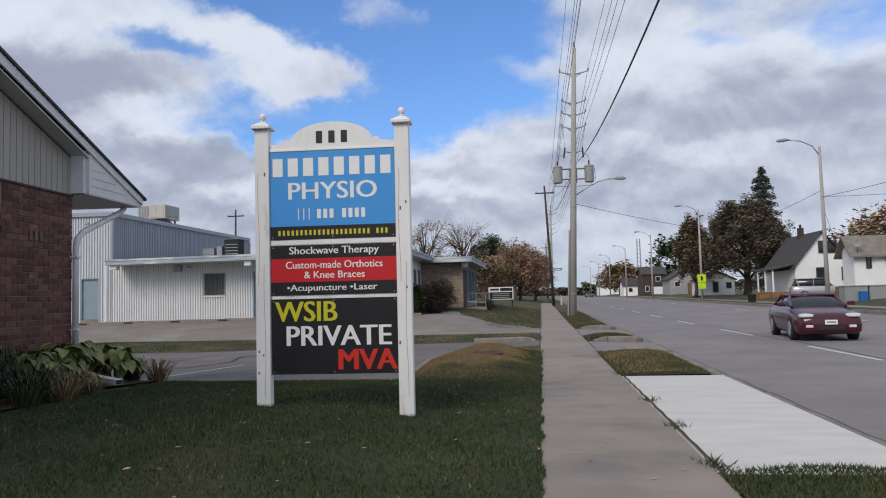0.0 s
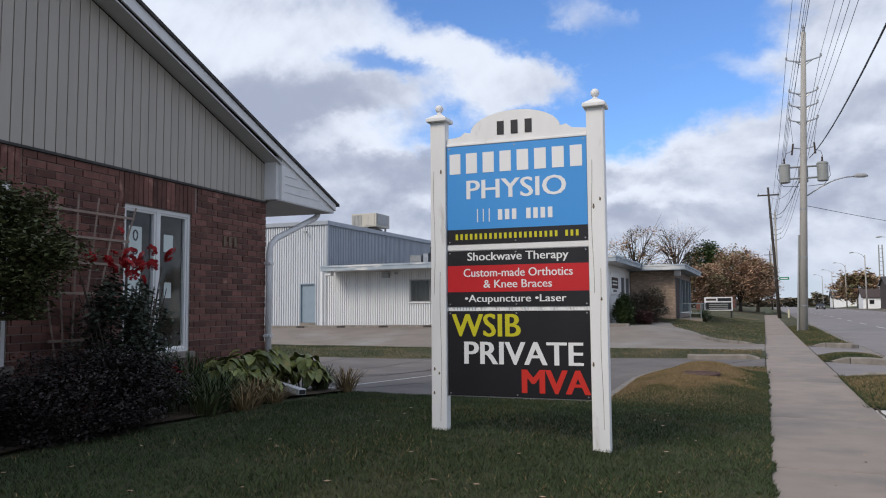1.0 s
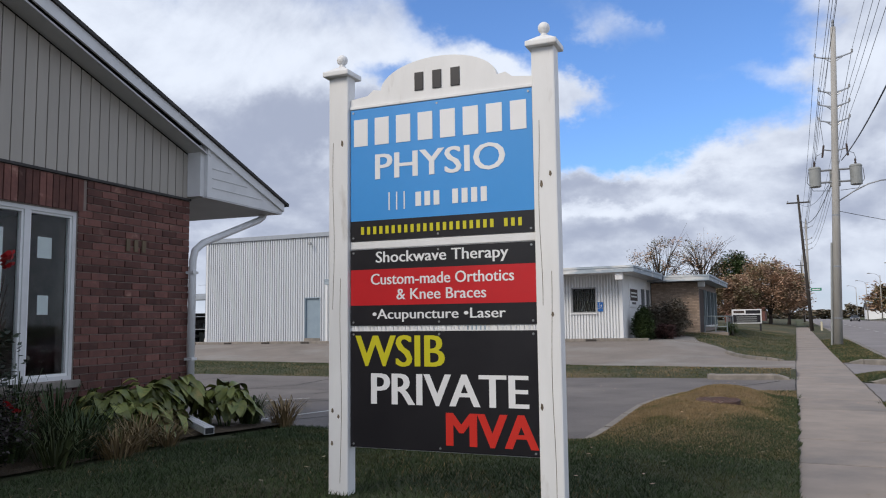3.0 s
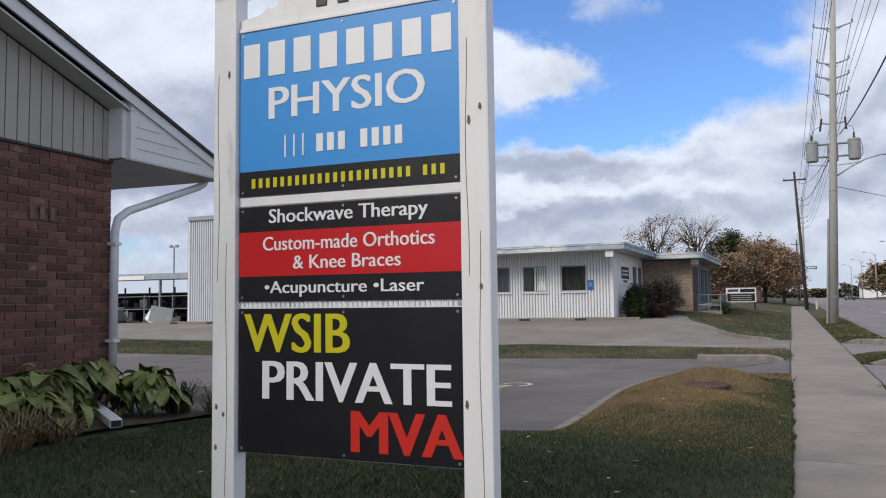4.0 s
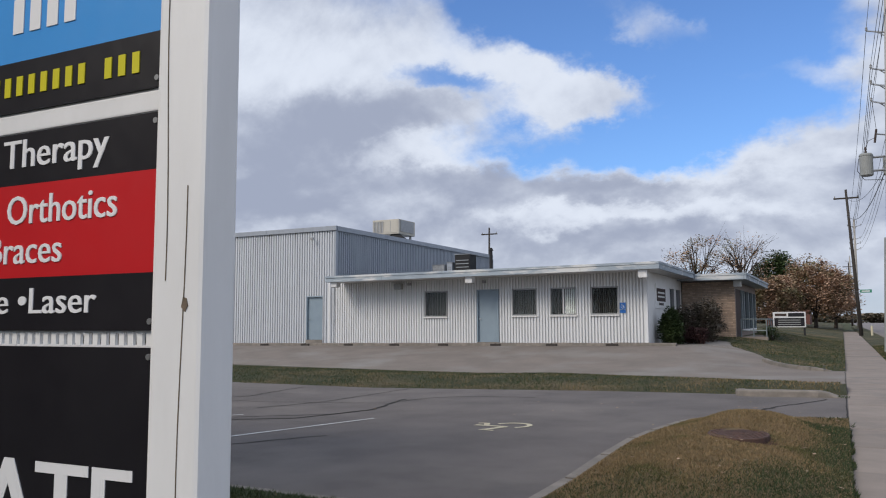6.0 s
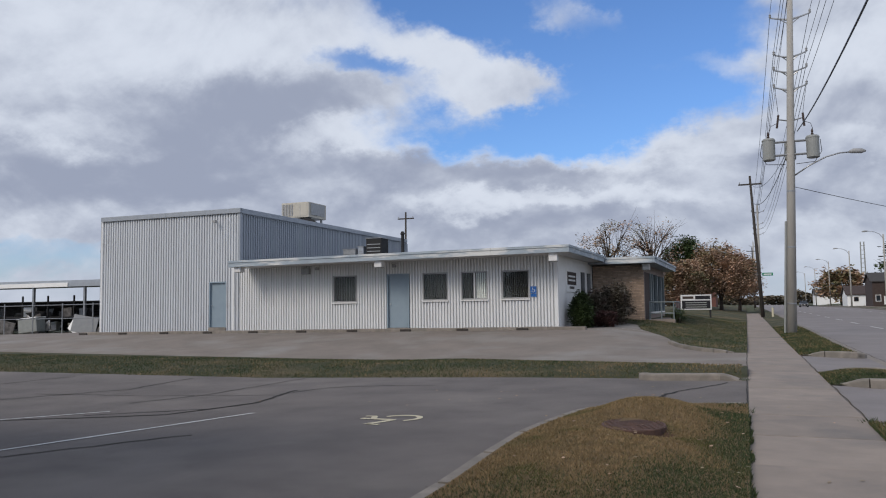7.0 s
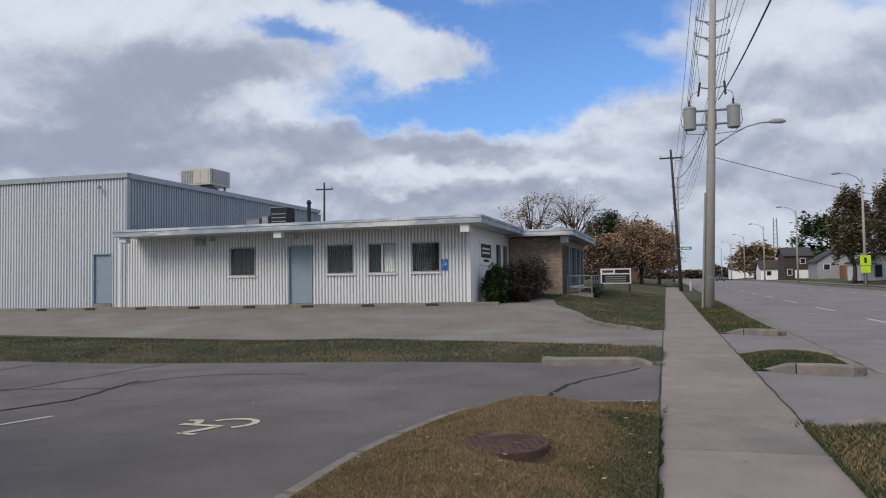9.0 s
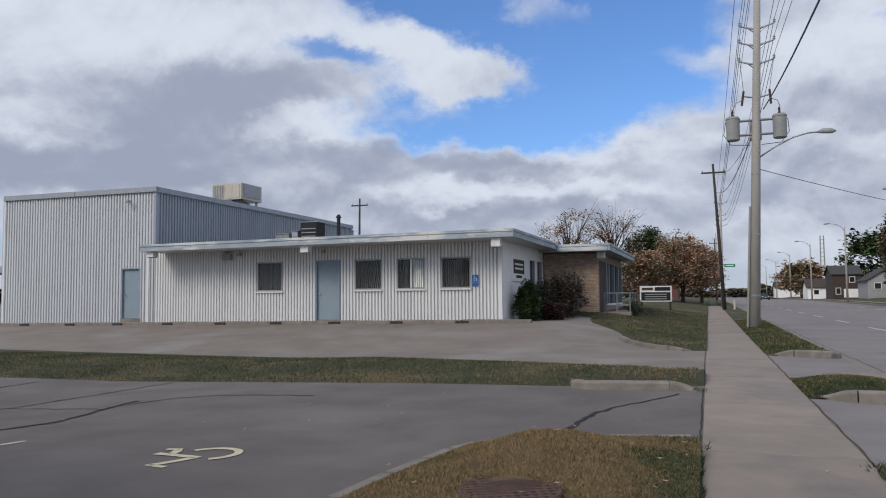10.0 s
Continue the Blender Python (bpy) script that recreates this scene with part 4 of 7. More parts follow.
# ---- sign ----
def build_sign():
    # local frame: u across from the left post's inner face, front faces -y
    g = thing("sign", "white wooden post sign with blue, black and red printed panels", "sign", m=pose(-1.960, 7.588, 0.0, 0, 0, 1.6))
    W = 0.626
    for s in (-1, 1):
        bm = bx(s * 0.700 - 0.072, s * 0.700 + 0.072, -0.068, 0.035, -0.05, 2.95, 0.012)
        post = part("post", bm, M["white"], g)
        bm = bmesh.new()
        box(bm, s * 0.700 - 0.096, s * 0.700 + 0.096, -0.112, 0.080, 2.945, 2.98, 0.008)
        q = bmesh.new()
        vs = [q.verts.new((s * 0.700 + a * 0.088, b * 0.088 - 0.015, 2.98)) for a, b in ((-1, -1), (1, -1), (1, 1), (-1, 1))]
        t = [q.verts.new((s * 0.700 + a * 0.03, b * 0.03 - 0.015, 3.02)) for a, b in ((-1, -1), (1, -1), (1, 1), (-1, 1))]
        q.faces.new(t)
        for k in range(4):
            q.faces.new((vs[k], vs[(k + 1) % 4], t[(k + 1) % 4], t[k]))
        merge(bm, q)
        part("cap", bm, M["white"], post)
        prof = [(0.024, 3.015), (0.026, 3.03), (0.016, 3.04)] + [(0.037 * math.sin(a), 3.076 - 0.037 * math.cos(a)) for a in np.linspace(0.45, 3.0, 9)]
        part("finial", lathe(bmesh.new(), prof, 16, (s * 0.700, -0.015)), M["white"], post, "turned ball finial", smooth=True)
        rng = random.Random(5 + s)
        for i in range(4):
            z, x = rng.uniform(0.15, 2.7), rng.uniform(-0.05, 0.05)
            h = rng.uniform(0.008, 0.028)
            bm = prism(bmesh.new(), [(s * 0.700 + x + dx * 0.009, z + dz * h) for dx, dz in ((-1, -0.4), (0.2, -1), (1, -0.2), (0.5, 0.8), (-0.5, 1))], "y", -0.0700, -0.0675)
            part("bare_patch", bm, M["chip"], post, "peeled paint")
        for x, z0, z1 in ((0.02, 0.3, 1.6), (-0.035, 1.4, 2.5)):
            pts = [(s * 0.700 + x + 0.006 * math.sin(7 * t + s), -0.0688, z0 + (z1 - z0) * t) for t in np.linspace(0, 1, 14)]
            part("crack", tube(bmesh.new(), pts, 0.0016, 4), M["chip"], post)
    # arched top board
    pts = [(-W, 2.735), (W, 2.735), (W, 2.785), (0.50, 2.80), (0.455, 2.835), (0.40, 2.825)]
    pts += [(0.40 * math.cos(a), 2.82 + 0.18 * math.sin(a)) for a in np.linspace(0.12, math.pi - 0.12, 22)]
    pts += [(-0.40, 2.825), (-0.455, 2.835), (-0.50, 2.80), (-W, 2.785)]
    top = part("top_board", prism(bmesh.new(), pts, "y", -0.035, 0.005), M["white"], g, "scalloped white top board")
    part("moulding", bx(-W, W, -0.045, 0.0, 2.716, 2.737, 0.004), M["white"], top)
    for k in range(3):
        x = -0.155 + k * 0.125
        part("numeral_bar", bx(x, x + 0.062, -0.041, -0.035, 2.79, 2.91, 0.003), M["black"], top, "black bar")

    def panel(z0, z1, bands):
        p = None
        for zz0, zz1, m in bands:
            b = bx(-W + 0.004, W - 0.004, -0.040, -0.030, zz0, zz1)
            if p is None:
                p = part("panel", b, m, g)
            else:
                part("band", b, m, p)
        part("backing", bx(-W, W, -0.029, 0.0, z0 - 0.005, z1 + 0.005), M["white"], p)
        for sx in (-0.60, 0.0, 0.60):
            for sz in (z0 + 0.02, z1 - 0.02):
                part("screw", tube(bmesh.new(), [(sx, -0.040, sz), (sx, -0.044, sz)], 0.007, 8), M["steel"], p)
        return p

    F = -0.0402
    p1 = panel(1.84, 2.712, [(1.970, 2.712, M["blue"]), (1.84, 1.970, M["black"])])
    p2 = panel(1.294, 1.782, [(1.652, 1.782, M["black"]), (1.422, 1.652, M["red"]), (1.294, 1.422, M["black"])])
    p3 = panel(0.527, 1.257, [(0.527, 1.257, M["black"])])
    part("rail", bx(-W, W, -0.035, 0.02, 1.787, 1.835, 0.004), M["white"], g)
    part("rail", bx(-W, W, -0.028, 0.02, 2.712, 2.735, 0.002), M["white"], g)
    for i in range(44):
        x = -W + 0.01 + i * 0.0278
        part("tooth", bx(x, x + 0.016, -0.030, -0.022, 1.260, 1.291), M["vinyl"], g)

    def put(text, x0, x1, z0, z1, ink, owner, bold=0.012):
        for me in letters_of(words(text, x1 - x0, z1 - z0, 0.0025, bold)):
            ob = part("letter", me, ink, owner, "printed letter of the words " + text)
            ob.location = (x0, F, z0)

    def bars(n, x0, x1, z0, z1, ink, owner, fill=0.62, gaps=()):
        step = (x1 - x0) / n
        for i in range(n):
            if i in gaps:
                continue
            part("bar", bx(x0 + i * step + step * (1 - fill) / 2, x0 + (i + 1) * step - step * (1 - fill) / 2, F - 0.0025, F, z0, z1), ink, owner)

    bars(8, -0.622, 0.612, 2.465, 2.645, M["ink_white"], p1, 0.66)
    put("PHYSIO", -0.44, 0.448, 2.235, 2.403, M["ink_white"], p1, 0.02)
    bars(8, -0.165, 0.338, 2.043, 2.134, M["ink_white"], p1, 0.62, gaps=(3,))
    bars(3, -0.366, -0.205, 2.03, 2.145, M["ink_white"], p1, 0.16)
    bars(25, -0.555, 0.555, 1.880, 1.930, M["ink_yellow"], p1, 0.5, gaps=(21,))
    put("Shockwave Therapy", -0.437, 0.456, 1.672, 1.766, M["ink_white"], p2)
    put("Custom-made Orthotics", -0.473, 0.489, 1.553, 1.624, M["ink_white"], p2)
    put("& Knee Braces", -0.291, 0.312, 1.456, 1.524, M["ink_white"], p2)
    put("\u2022Acupuncture \u2022Laser", -0.462, 0.433, 1.315, 1.396, M["ink_white"], p2)
    put("WSIB", -0.587, 0.036, 1.036, 1.232, M["ink_yellow"], p3, 0.022)
    put("PRIVATE", -0.474, 0.566, 0.800, 0.993, M["ink_white"], p3, 0.024)
    put("MVA", 0.038, 0.621, 0.565, 0.763, M["ink_red"], p3, 0.034)


build_sign()


# ---- brick house ----
HX, HY, RIDGE_Y, SL = -6.40, 10.20, 2.6, 0.348
RAKE_X = -6.16
HOUSE_TURN = pose(HX, HY, 0, 0, 0, 3.2) @ pose(-HX, -HY, 0)


def rake_z(y):
    return 2.925 + SL * (11.80 - abs(y - RIDGE_Y) - RIDGE_Y)


def build_house():
    g = thing("house", "dark red brick bungalow with beige gable siding and white trim", "house", m=HOUSE_TURN)
    wins = ((7.46, 8.57, 0.80, 2.42), (4.97, 6.05, 0.80, 2.42))
    # backing wall with openings
    bm = bmesh.new()
    y_cuts = [-6.0, wins[1][0], wins[1][1], wins[0][0], wins[0][1], HY - 0.004]
    for a, b in zip(y_cuts, y_cuts[1:]):
        if any(abs(a - w[0]) < 1e-6 for w in wins):
            box(bm, HX - 0.25, HX - 0.014, a, b, -0.2, 0.80)
            box(bm, HX - 0.25, HX - 0.014, a, b, 2.42, 2.80)
        else:
            box(bm, HX - 0.25, HX - 0.014, a, b, -0.2, 2.80)
    box(bm, -16.0, HX - 0.25, HY - 0.25, HY - 0.02, -0.2, 2.80)
    box(bm, -16.0, HX - 0.25, -6.0, -5.8, -0.2, 2.80)
    box(bm, -16.2, -16.0, -6.0, HY - 0.02, -0.2, 2.80)
    box(bm, HX - 0.06, HX - 0.006, HY - 0.06, HY - 0.003, -0.2, 2.75)
    wall = part("wall", bm, M["mortar"], g, "mortar-jointed brick wall")
    # gable backing and vertical siding boards
    part("gable", prism(bmesh.new(), [(-6.0, 2.80), (HY, 2.80), (HY, rake_z(HY) - 0.22), (RIDGE_Y, rake_z(RIDGE_Y) - 0.22), (-6.0, rake_z(-6.0) - 0.22)], "x", HX - 0.2, HX - 0.03), M["siding"], g)
    pitch = 0.127
    n = int((HY - 0.0) / pitch)
    for i in range(n):
        y0 = HY - (i + 1) * pitch
        y1 = y0 + pitch - 0.012
        if y0 < 1.0:
            break
        o = [(y0, 2.785), (y1, 2.785), (y1, rake_z(y1) - 0.20), (y0, rake_z(y0) - 0.20)]
        part("siding_board", prism(bmesh.new(), o, "x", HX - 0.03, HX + 0.004), M["siding"], g)
    part("drip_trim", bx(HX - 0.03, HX + 0.02, -6, HY, 2.758, 2.786, 0.004), M["shingle"], g)
    # boxed eave, rake board, soffits
    o = [(10.21, 2.803), (11.80, 2.803), (11.80, 2.93), (10.21, rake_z(10.21) - 0.03)]
    box_end = part("eave_return", prism(bmesh.new(), o, "x", RAKE_X - 0.05, RAKE_X - 0.002), M["trim"], g, "white boxed eave end")
    for k in range(1, 4):
        part("lap", bx(RAKE_X - 0.004, RAKE_X + 0.004, 10.30, 11.65 - 0.33 * k, 2.80 + 0.115 * k, 2.806 + 0.115 * k), M["soffit"], box_end)
    part("eave_soffit", bx(-16.2, RAKE_X - 0.004, HY + 0.002, 11.78, 2.785, 2.802), M["soffit"], g)
    part("return_face", bx(HX + 0.006, RAKE_X - 0.051, HY - 0.06, 10.278, 2.803, rake_z(10.28) - 0.05), M["trim"], g)
    for s in (1, -1):
        e = 11.80 if s > 0 else 2 * RIDGE_Y - 11.80
        o = [(e, rake_z(e)), (RIDGE_Y, rake_z(RIDGE_Y)), (RIDGE_Y, rake_z(RIDGE_Y) - 0.17), (e, rake_z(e) - 0.10)]
        part("rake_board", prism(bmesh.new(), o, "x", RAKE_X, RAKE_X + 0.025), M["trim"], g, "white rake board")
        o = [(10.26 if s > 0 else -5.0, rake_z(10.26) - 0.16), (RIDGE_Y, rake_z(RIDGE_Y) - 0.16), (RIDGE_Y, rake_z(RIDGE_Y) - 0.18), (10.26 if s > 0 else -5.0, rake_z(10.26) - 0.18)]
        part("rake_soffit", prism(bmesh.new(), o, "x", HX, RAKE_X - 0.001), M["soffit"], g)
        e2 = 11.88 if s > 0 else 2 * RIDGE_Y - 11.88
        o = [(e2, rake_z(e2) + 0.004), (RIDGE_Y, rake_z(RIDGE_Y) + 0.004), (RIDGE_Y, rake_z(RIDGE_Y) + 0.05), (e2, rake_z(e2) + 0.04)]
        part("roof", prism(bmesh.new(), o, "x", -16.4, RAKE_X + 0.05), M["shingle"], g, "dark shingle roof")
    part("gutter", bx(-16.2, RAKE_X - 0.02, 11.805, 11.83, 2.84, 2.95, 0.01), M["trim"], g)
    # downpipe
    pts = [(-6.42, 11.76, 2.84), (-6.42, 11.72, 2.76), (-6.40, 11.6, 2.70), (-6.36, 10.40, 2.28), (-6.345, 10.24, 2.18), (-6.345, 10.20, 2.05), (-6.345, 10.195, 0.45)]
    dp = part("downpipe", tube(bmesh.new(), pts, 0.043, 10), M["trim"], g, "white metal downpipe", smooth=True)
    for z in (0.9, 1.9):
        part("strap", bx(-6.40, -6.295, 10.15, 10.245, z, z + 0.03), M["trim"], dp)
    # windows: two casements each
    for k, (a, b, z0, z1) in enumerate(wins):
        f = bmesh.new()
        t = 0.04
        X0, X1 = HX - 0.10, HX - 0.025
        mid = (a + b) / 2
        for ya, yb, za, zb in ((a, b, z1 - t, z1), (a, b, z0, z0 + t), (a, a + t, z0 + t, z1 - t), (b - t, b, z0 + t, z1 - t), (mid - 0.03, mid + 0.03, z0 + t, z1 - t)):
            box(f, X0, X1, ya, yb, za, zb)
        w = part("window", f, M["trim"], g, "white vinyl casement window")
        for ya, yb in ((a + t, mid - 0.03), (mid + 0.03, b - t)):
            s = bmesh.new()
            for q in ((ya, yb, z1 - t - 0.022, z1 - t), (ya, yb, z0 + t, z0 + t + 0.022), (ya, ya + 0.022, z0 + t + 0.022, z1 - t - 0.022), (yb - 0.022, yb, z0 + t + 0.022, z1 - t - 0.022)):
                box(s, X0 + 0.01, X1 - 0.015, *q)
            part("sash", s, M["vinyl"], w)
            p = part("pane", bx(X0 + 0.025, X0 + 0.031, ya + 0.022, yb - 0.022, z0 + t + 0.022, z1 - t - 0.022), M["glass"], w)
            p.visible_shadow = False
        part("sill", bx(HX - 0.12, HX + 0.045, a - 0.05, b + 0.05, z0 - 0.075, z0 - 0.002, 0.008), M["kerb"], w, "concrete sill")
        if k == 0:
            # vertical notice behind the glass
            part("notice", bx(X0 + 0.008, X0 + 0.012, a + 0.16, a + 0.36, 1.33, 2.20), M["paper"], w, "white vertical notice")
            for i, ch in enumerate("OPEN"):
                ob = part("lettering", words(ch, 0.085, 0.125, 0.002, 0.03), M["black"], w, "black letter " + ch)
                ob.rotation_euler = (0, 0, radians(90))
                ob.location = (X0 + 0.0135, a + 0.215, 2.04 - 0.205 * i)
            part("notice", bx(X0 + 0.008, X0 + 0.012, mid + 0.17, mid + 0.33, 1.95, 2.15), M["paper"], w, "white paper notice")
            part("notice", bx(X0 + 0.008, X0 + 0.012, mid + 0.19, mid + 0.31, 1.42, 1.60), M["paper"], w, "white paper notice")
    # room behind, painted near-black in place of indoor shade
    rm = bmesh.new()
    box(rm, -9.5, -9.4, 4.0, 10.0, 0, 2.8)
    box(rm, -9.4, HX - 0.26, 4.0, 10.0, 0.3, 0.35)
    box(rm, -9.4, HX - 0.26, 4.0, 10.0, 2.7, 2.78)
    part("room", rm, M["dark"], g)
    # house number bars
    for k in range(3):
        part("numeral_bar", bx(HX + 0.001, HX + 0.012, 9.20 + 0.115 * k, 9.255 + 0.115 * k, 2.09, 2.22, 0.003), M["bronze"], g, "bronze bar")
    return g, wall, wins


house, house_wall, house_wins = build_house()


# ---- metal building ----
WY = 36.19
LOW_OPEN = ((-16.26, -15.14, 1.57, 2.69), (-13.75, -12.75, 0.45, 2.70), (-12.15, -11.05, 1.585, 2.70), (-10.49, -9.39, 1.59, 2.70), (-8.80, -7.70, 1.60, 2.70))


def corrugated(bm, a0, a1, z0, z1, at, pitch=0.24, depth=0.10, axis="x", flip=False):
    """Ribbed metal sheet between a0 and a1 along axis, standing at at; ribs recede."""
    prof = []
    k = math.floor(a0 / pitch) - 1
    while k * pitch < a1 + pitch:
        for u, d in ((0.0, 0.0), (0.52, 0.0), (0.57, depth), (0.95, depth)):
            prof.append(((k + u) * pitch, d))
        k += 1
    def depth_at(a):
        for (p, d), (q, e) in zip(prof, prof[1:]):
            if p <= a <= q:
                return d + (e - d) * (a - p) / (q - p)
        return 0.0
    pts = [(a0, depth_at(a0))] + [p for p in prof if a0 + 1e-4 < p[0] < a1 - 1e-4] + [(a1, depth_at(a1))]
    prev = None
    for a, d in pts:
        if axis == "x":
            cur = (bm.verts.new((a, at + d, z0)), bm.verts.new((a, at + d, z1)))
        else:
            cur = (bm.verts.new((at - d, a, z0)), bm.verts.new((at - d, a, z1)))
        if prev:
            bm.faces.new((prev[0], cur[0], cur[1], prev[1]))
        prev = cur
    return bm


def wall_with(owner, name, a0, a1, z0, z1, openings, at, m, pitch=0.24, depth=0.10):
    """Ribbed sheets round the openings, each sheet a part."""
    cuts = sorted({a0, a1, *[o[0] for o in openings], *[o[1] for o in openings]})
    for a, b in zip(cuts, cuts[1:]):
        hole = [o for o in openings if abs(o[0] - a) < 1e-6]
        spans = [(z0, z1)]
        if hole:
            spans = [(z0, hole[0][2]), (hole[0][3], z1)]
        for lo, hi in spans:
            if hi - lo > 0.02:
                part(name, corrugated(bmesh.new(), a, b, lo, hi, at, pitch, depth), m, owner)


def opening_frame(owner, o, name="window"):
    a, b, z0, z1 = o
    f = bmesh.new()
    for q in ((a, b, z1 - 0.05, z1), (a, a + 0.05, z0, z1 - 0.05), (b - 0.05, b, z0, z1 - 0.05)):
        box(f, q[0], q[1], WY - 0.012, WY + 0.16, q[2], q[3])
    if name == "window":
        box(f, a + 0.05, b - 0.05, WY - 0.012, WY + 0.14, z0, z0 + 0.05)
    return f


def build_building():
    g = thing("commercial_building", "white corrugated metal building with grey-blue doors and low flat roof", "building")
    # tall block
    wall_with(g, "tall_wall", -28.98, -21.03, 0.22, 5.70, [(-22.66, -21.72, 0.50, 2.60)], WY, M["metal_tall"], 0.145, 0.06)
    # side turned from the sun: its shade is painted in as darker grey
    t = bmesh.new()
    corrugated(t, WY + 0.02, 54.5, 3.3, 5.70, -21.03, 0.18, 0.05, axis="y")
    part("side_wall", t, M["metal_grey"], g, "corrugated side wall with its shade put into the grey")
    for y0, y1 in ((WY, 40.0), (40.01, 44.0), (44.01, 49.0), (49.01, 54.5)):
        part("roof_edge", bx(-21.10, -20.93, y0, y1, 5.66 - 0.0, 5.88, 0.01), M["metal_grey"], g)
    for x0, x1 in ((-29.02, -25.1), (-25.09, -20.93)):
        part("roof_edge", bx(x0, x1, WY - 0.09, WY + 0.06, 5.67, 5.885, 0.01), M["metal_grey"], g)
    part("tall_roof", bx(-29.0, -21.05, WY + 0.06, 54.5, 5.62, 5.80), M["metal_grey"], g)
    part("corner_trim", bx(-21.10, -20.98, WY - 0.02, WY + 0.12, 3.45, 5.68), M["metal_grey"], g)
    part("corner_trim", bx(-29.05, -28.95, WY - 0.02, WY + 0.12, 0.2, 5.68), M["metal_white"], g)
    part("back_wall", bx(-29.0, -21.0, 54.5, 54.7, 0, 5.6), M["metal_grey"], g)
    part("back_wall", bx(-21.0, -6.0, 54.4, 54.6, 0, 3.36), M["metal_grey"], g)
    part("west_wall", bx(-29.1, -28.98, WY, 54.5, 0, 5.7), M["metal_grey"], g)
    # low block
    wall_with(g, "low_wall", -21.03, -6.60, 0.28, 3.25, LOW_OPEN, WY, M["metal_white"], 0.127, 0.07)
    part("corner_trim", bx(-21.37, -21.28, WY - 0.03, WY + 0.02, 0.3, 3.25), M["metal_white"], g)
    part("corner_trim", bx(-6.72, -6.585, WY - 0.025, WY + 0.1, 0.3, 3.25), M["metal_white"], g)
    # end wall with two tall windows
    e = bmesh.new()
    ends = ((40.6, 41.5, 0.95, 2.75), (42.0, 42.9, 0.95, 2.75))
    ycuts = [WY + 0.1, 40.6, 41.5, 42.0, 42.9, 43.3]
    for a, b in zip(ycuts, ycuts[1:]):
        if a in (40.6, 42.0):
            box(e, -6.8, -6.6, a, b, 0.2, 0.95)
            box(e, -6.8, -6.6, a, b, 2.75, 3.3)
        else:
            box(e, -6.8, -6.6, a, b, 0.2, 3.3)
    part("end_wall", e, M["vinyl"], g, "smooth pale end wall")
    for a, b, z0, z1 in ends:
        w = part("window", bx(-6.74, -6.70, a, b, z0, z1), M["car_glass"], g, "tall dark end window")
        for q in ((a, a + 0.06), (b - 0.06, b)):
            part("jamb", bx(-6.70, -6.59, q[0], q[1], z0, z1), M["grey_paint"], w)
    # notice board on end wall
    nb = part("notice_board", bx(-6.6, -6.55, 37.6, 39.5, 1.85, 2.85, 0.008), M["vinyl"], g, "white board with dark lettering bars")
    part("bar", bx(-6.55, -6.546, 37.70, 39.40, 2.14, 2.66), M["brown"], nb)
    for k in range(2):
        part("bar", bx(-6.546, -6.543, 37.9, 39.2, 2.29 + 0.16 * k, 2.36 + 0.16 * k), M["paper"], nb)
    part("bar", bx(-6.55, -6.546, 38.1, 39.0, 1.98, 2.08), M["black"], nb)
    # roof with layered weathered fascia, falling slightly to the west
    def fall(bm):
        for v in bm.verts:
            v.co.z += 0.0065 * (v.co.x + 5.84)
        return bm
    seg = np.linspace(-20.55, -5.82, 6)
    for a, b in zip(seg, seg[1:]):
        part("fascia", fall(bx(a, b - 0.006, 34.77, 34.86, 3.235, 3.42, 0.006)), M["fascia"], g, "weathered blue-grey fascia")
        part("roof_edge", fall(bx(a, b - 0.006, 34.74, 34.90, 3.415, 3.505, 0.008)), M["fascia"], g, "weathered blue-grey roof edge")
    for a, b in ((34.87, 38.5), (38.51, 42.24)):
        part("fascia", bx(-5.93, -5.84, a, b, 3.235, 3.42, 0.006), M["fascia"], g, "weathered blue-grey fascia")
        part("roof_edge", bx(-5.97, -5.81, a, b, 3.415, 3.505, 0.008), M["fascia"], g, "weathered blue-grey roof edge")
    part("fascia", fall(bx(-20.55, -20.46, 34.87, 36.1, 3.235, 3.48, 0.006)), M["fascia"], g)
    part("low_roof", fall(bx(-20.45, -5.98, 34.87, 54.4, 3.36, 3.44)), M["metal_grey"], g)
    part("soffit", fall(bx(-20.45, -5.94, 34.87, 43.3, 3.24, 3.28)), M["soffit"], g)
    vent = part("vent_box", bx(-17.75, -17.35, WY - 0.16, WY - 0.001, 2.80, 3.06, 0.012), M["plastic"], g, "grey louvred wall vent")
    for k in range(4):
        part("louvre", bx(-17.72, -17.38, WY - 0.175, WY - 0.16, 2.83 + 0.055 * k, 2.855 + 0.055 * k), M["steel"], vent)
    # windows with blinds
    for k, o in enumerate((LOW_OPEN[0], *LOW_OPEN[2:])):
        a, b, z0, z1 = o
        w = part("window", opening_frame(g, o), M["grey_paint"], g, "grey framed window with vertical blinds")
        part("sill", bx(a - 0.03, b + 0.03, WY - 0.06, WY + 0.05, z0 - 0.055, z0 - 0.002, 0.005), M["trim"], w, "white sill")
        p = part("pane", bx(a + 0.05, b - 0.05, WY + 0.06, WY + 0.066, z0 + 0.05, z1 - 0.05), M["glass"], w)
        p.visible_shadow = False
        # near-black sheet behind the blinds stands in for the unlit room
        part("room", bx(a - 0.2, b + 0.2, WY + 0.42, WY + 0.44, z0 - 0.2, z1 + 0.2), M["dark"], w)
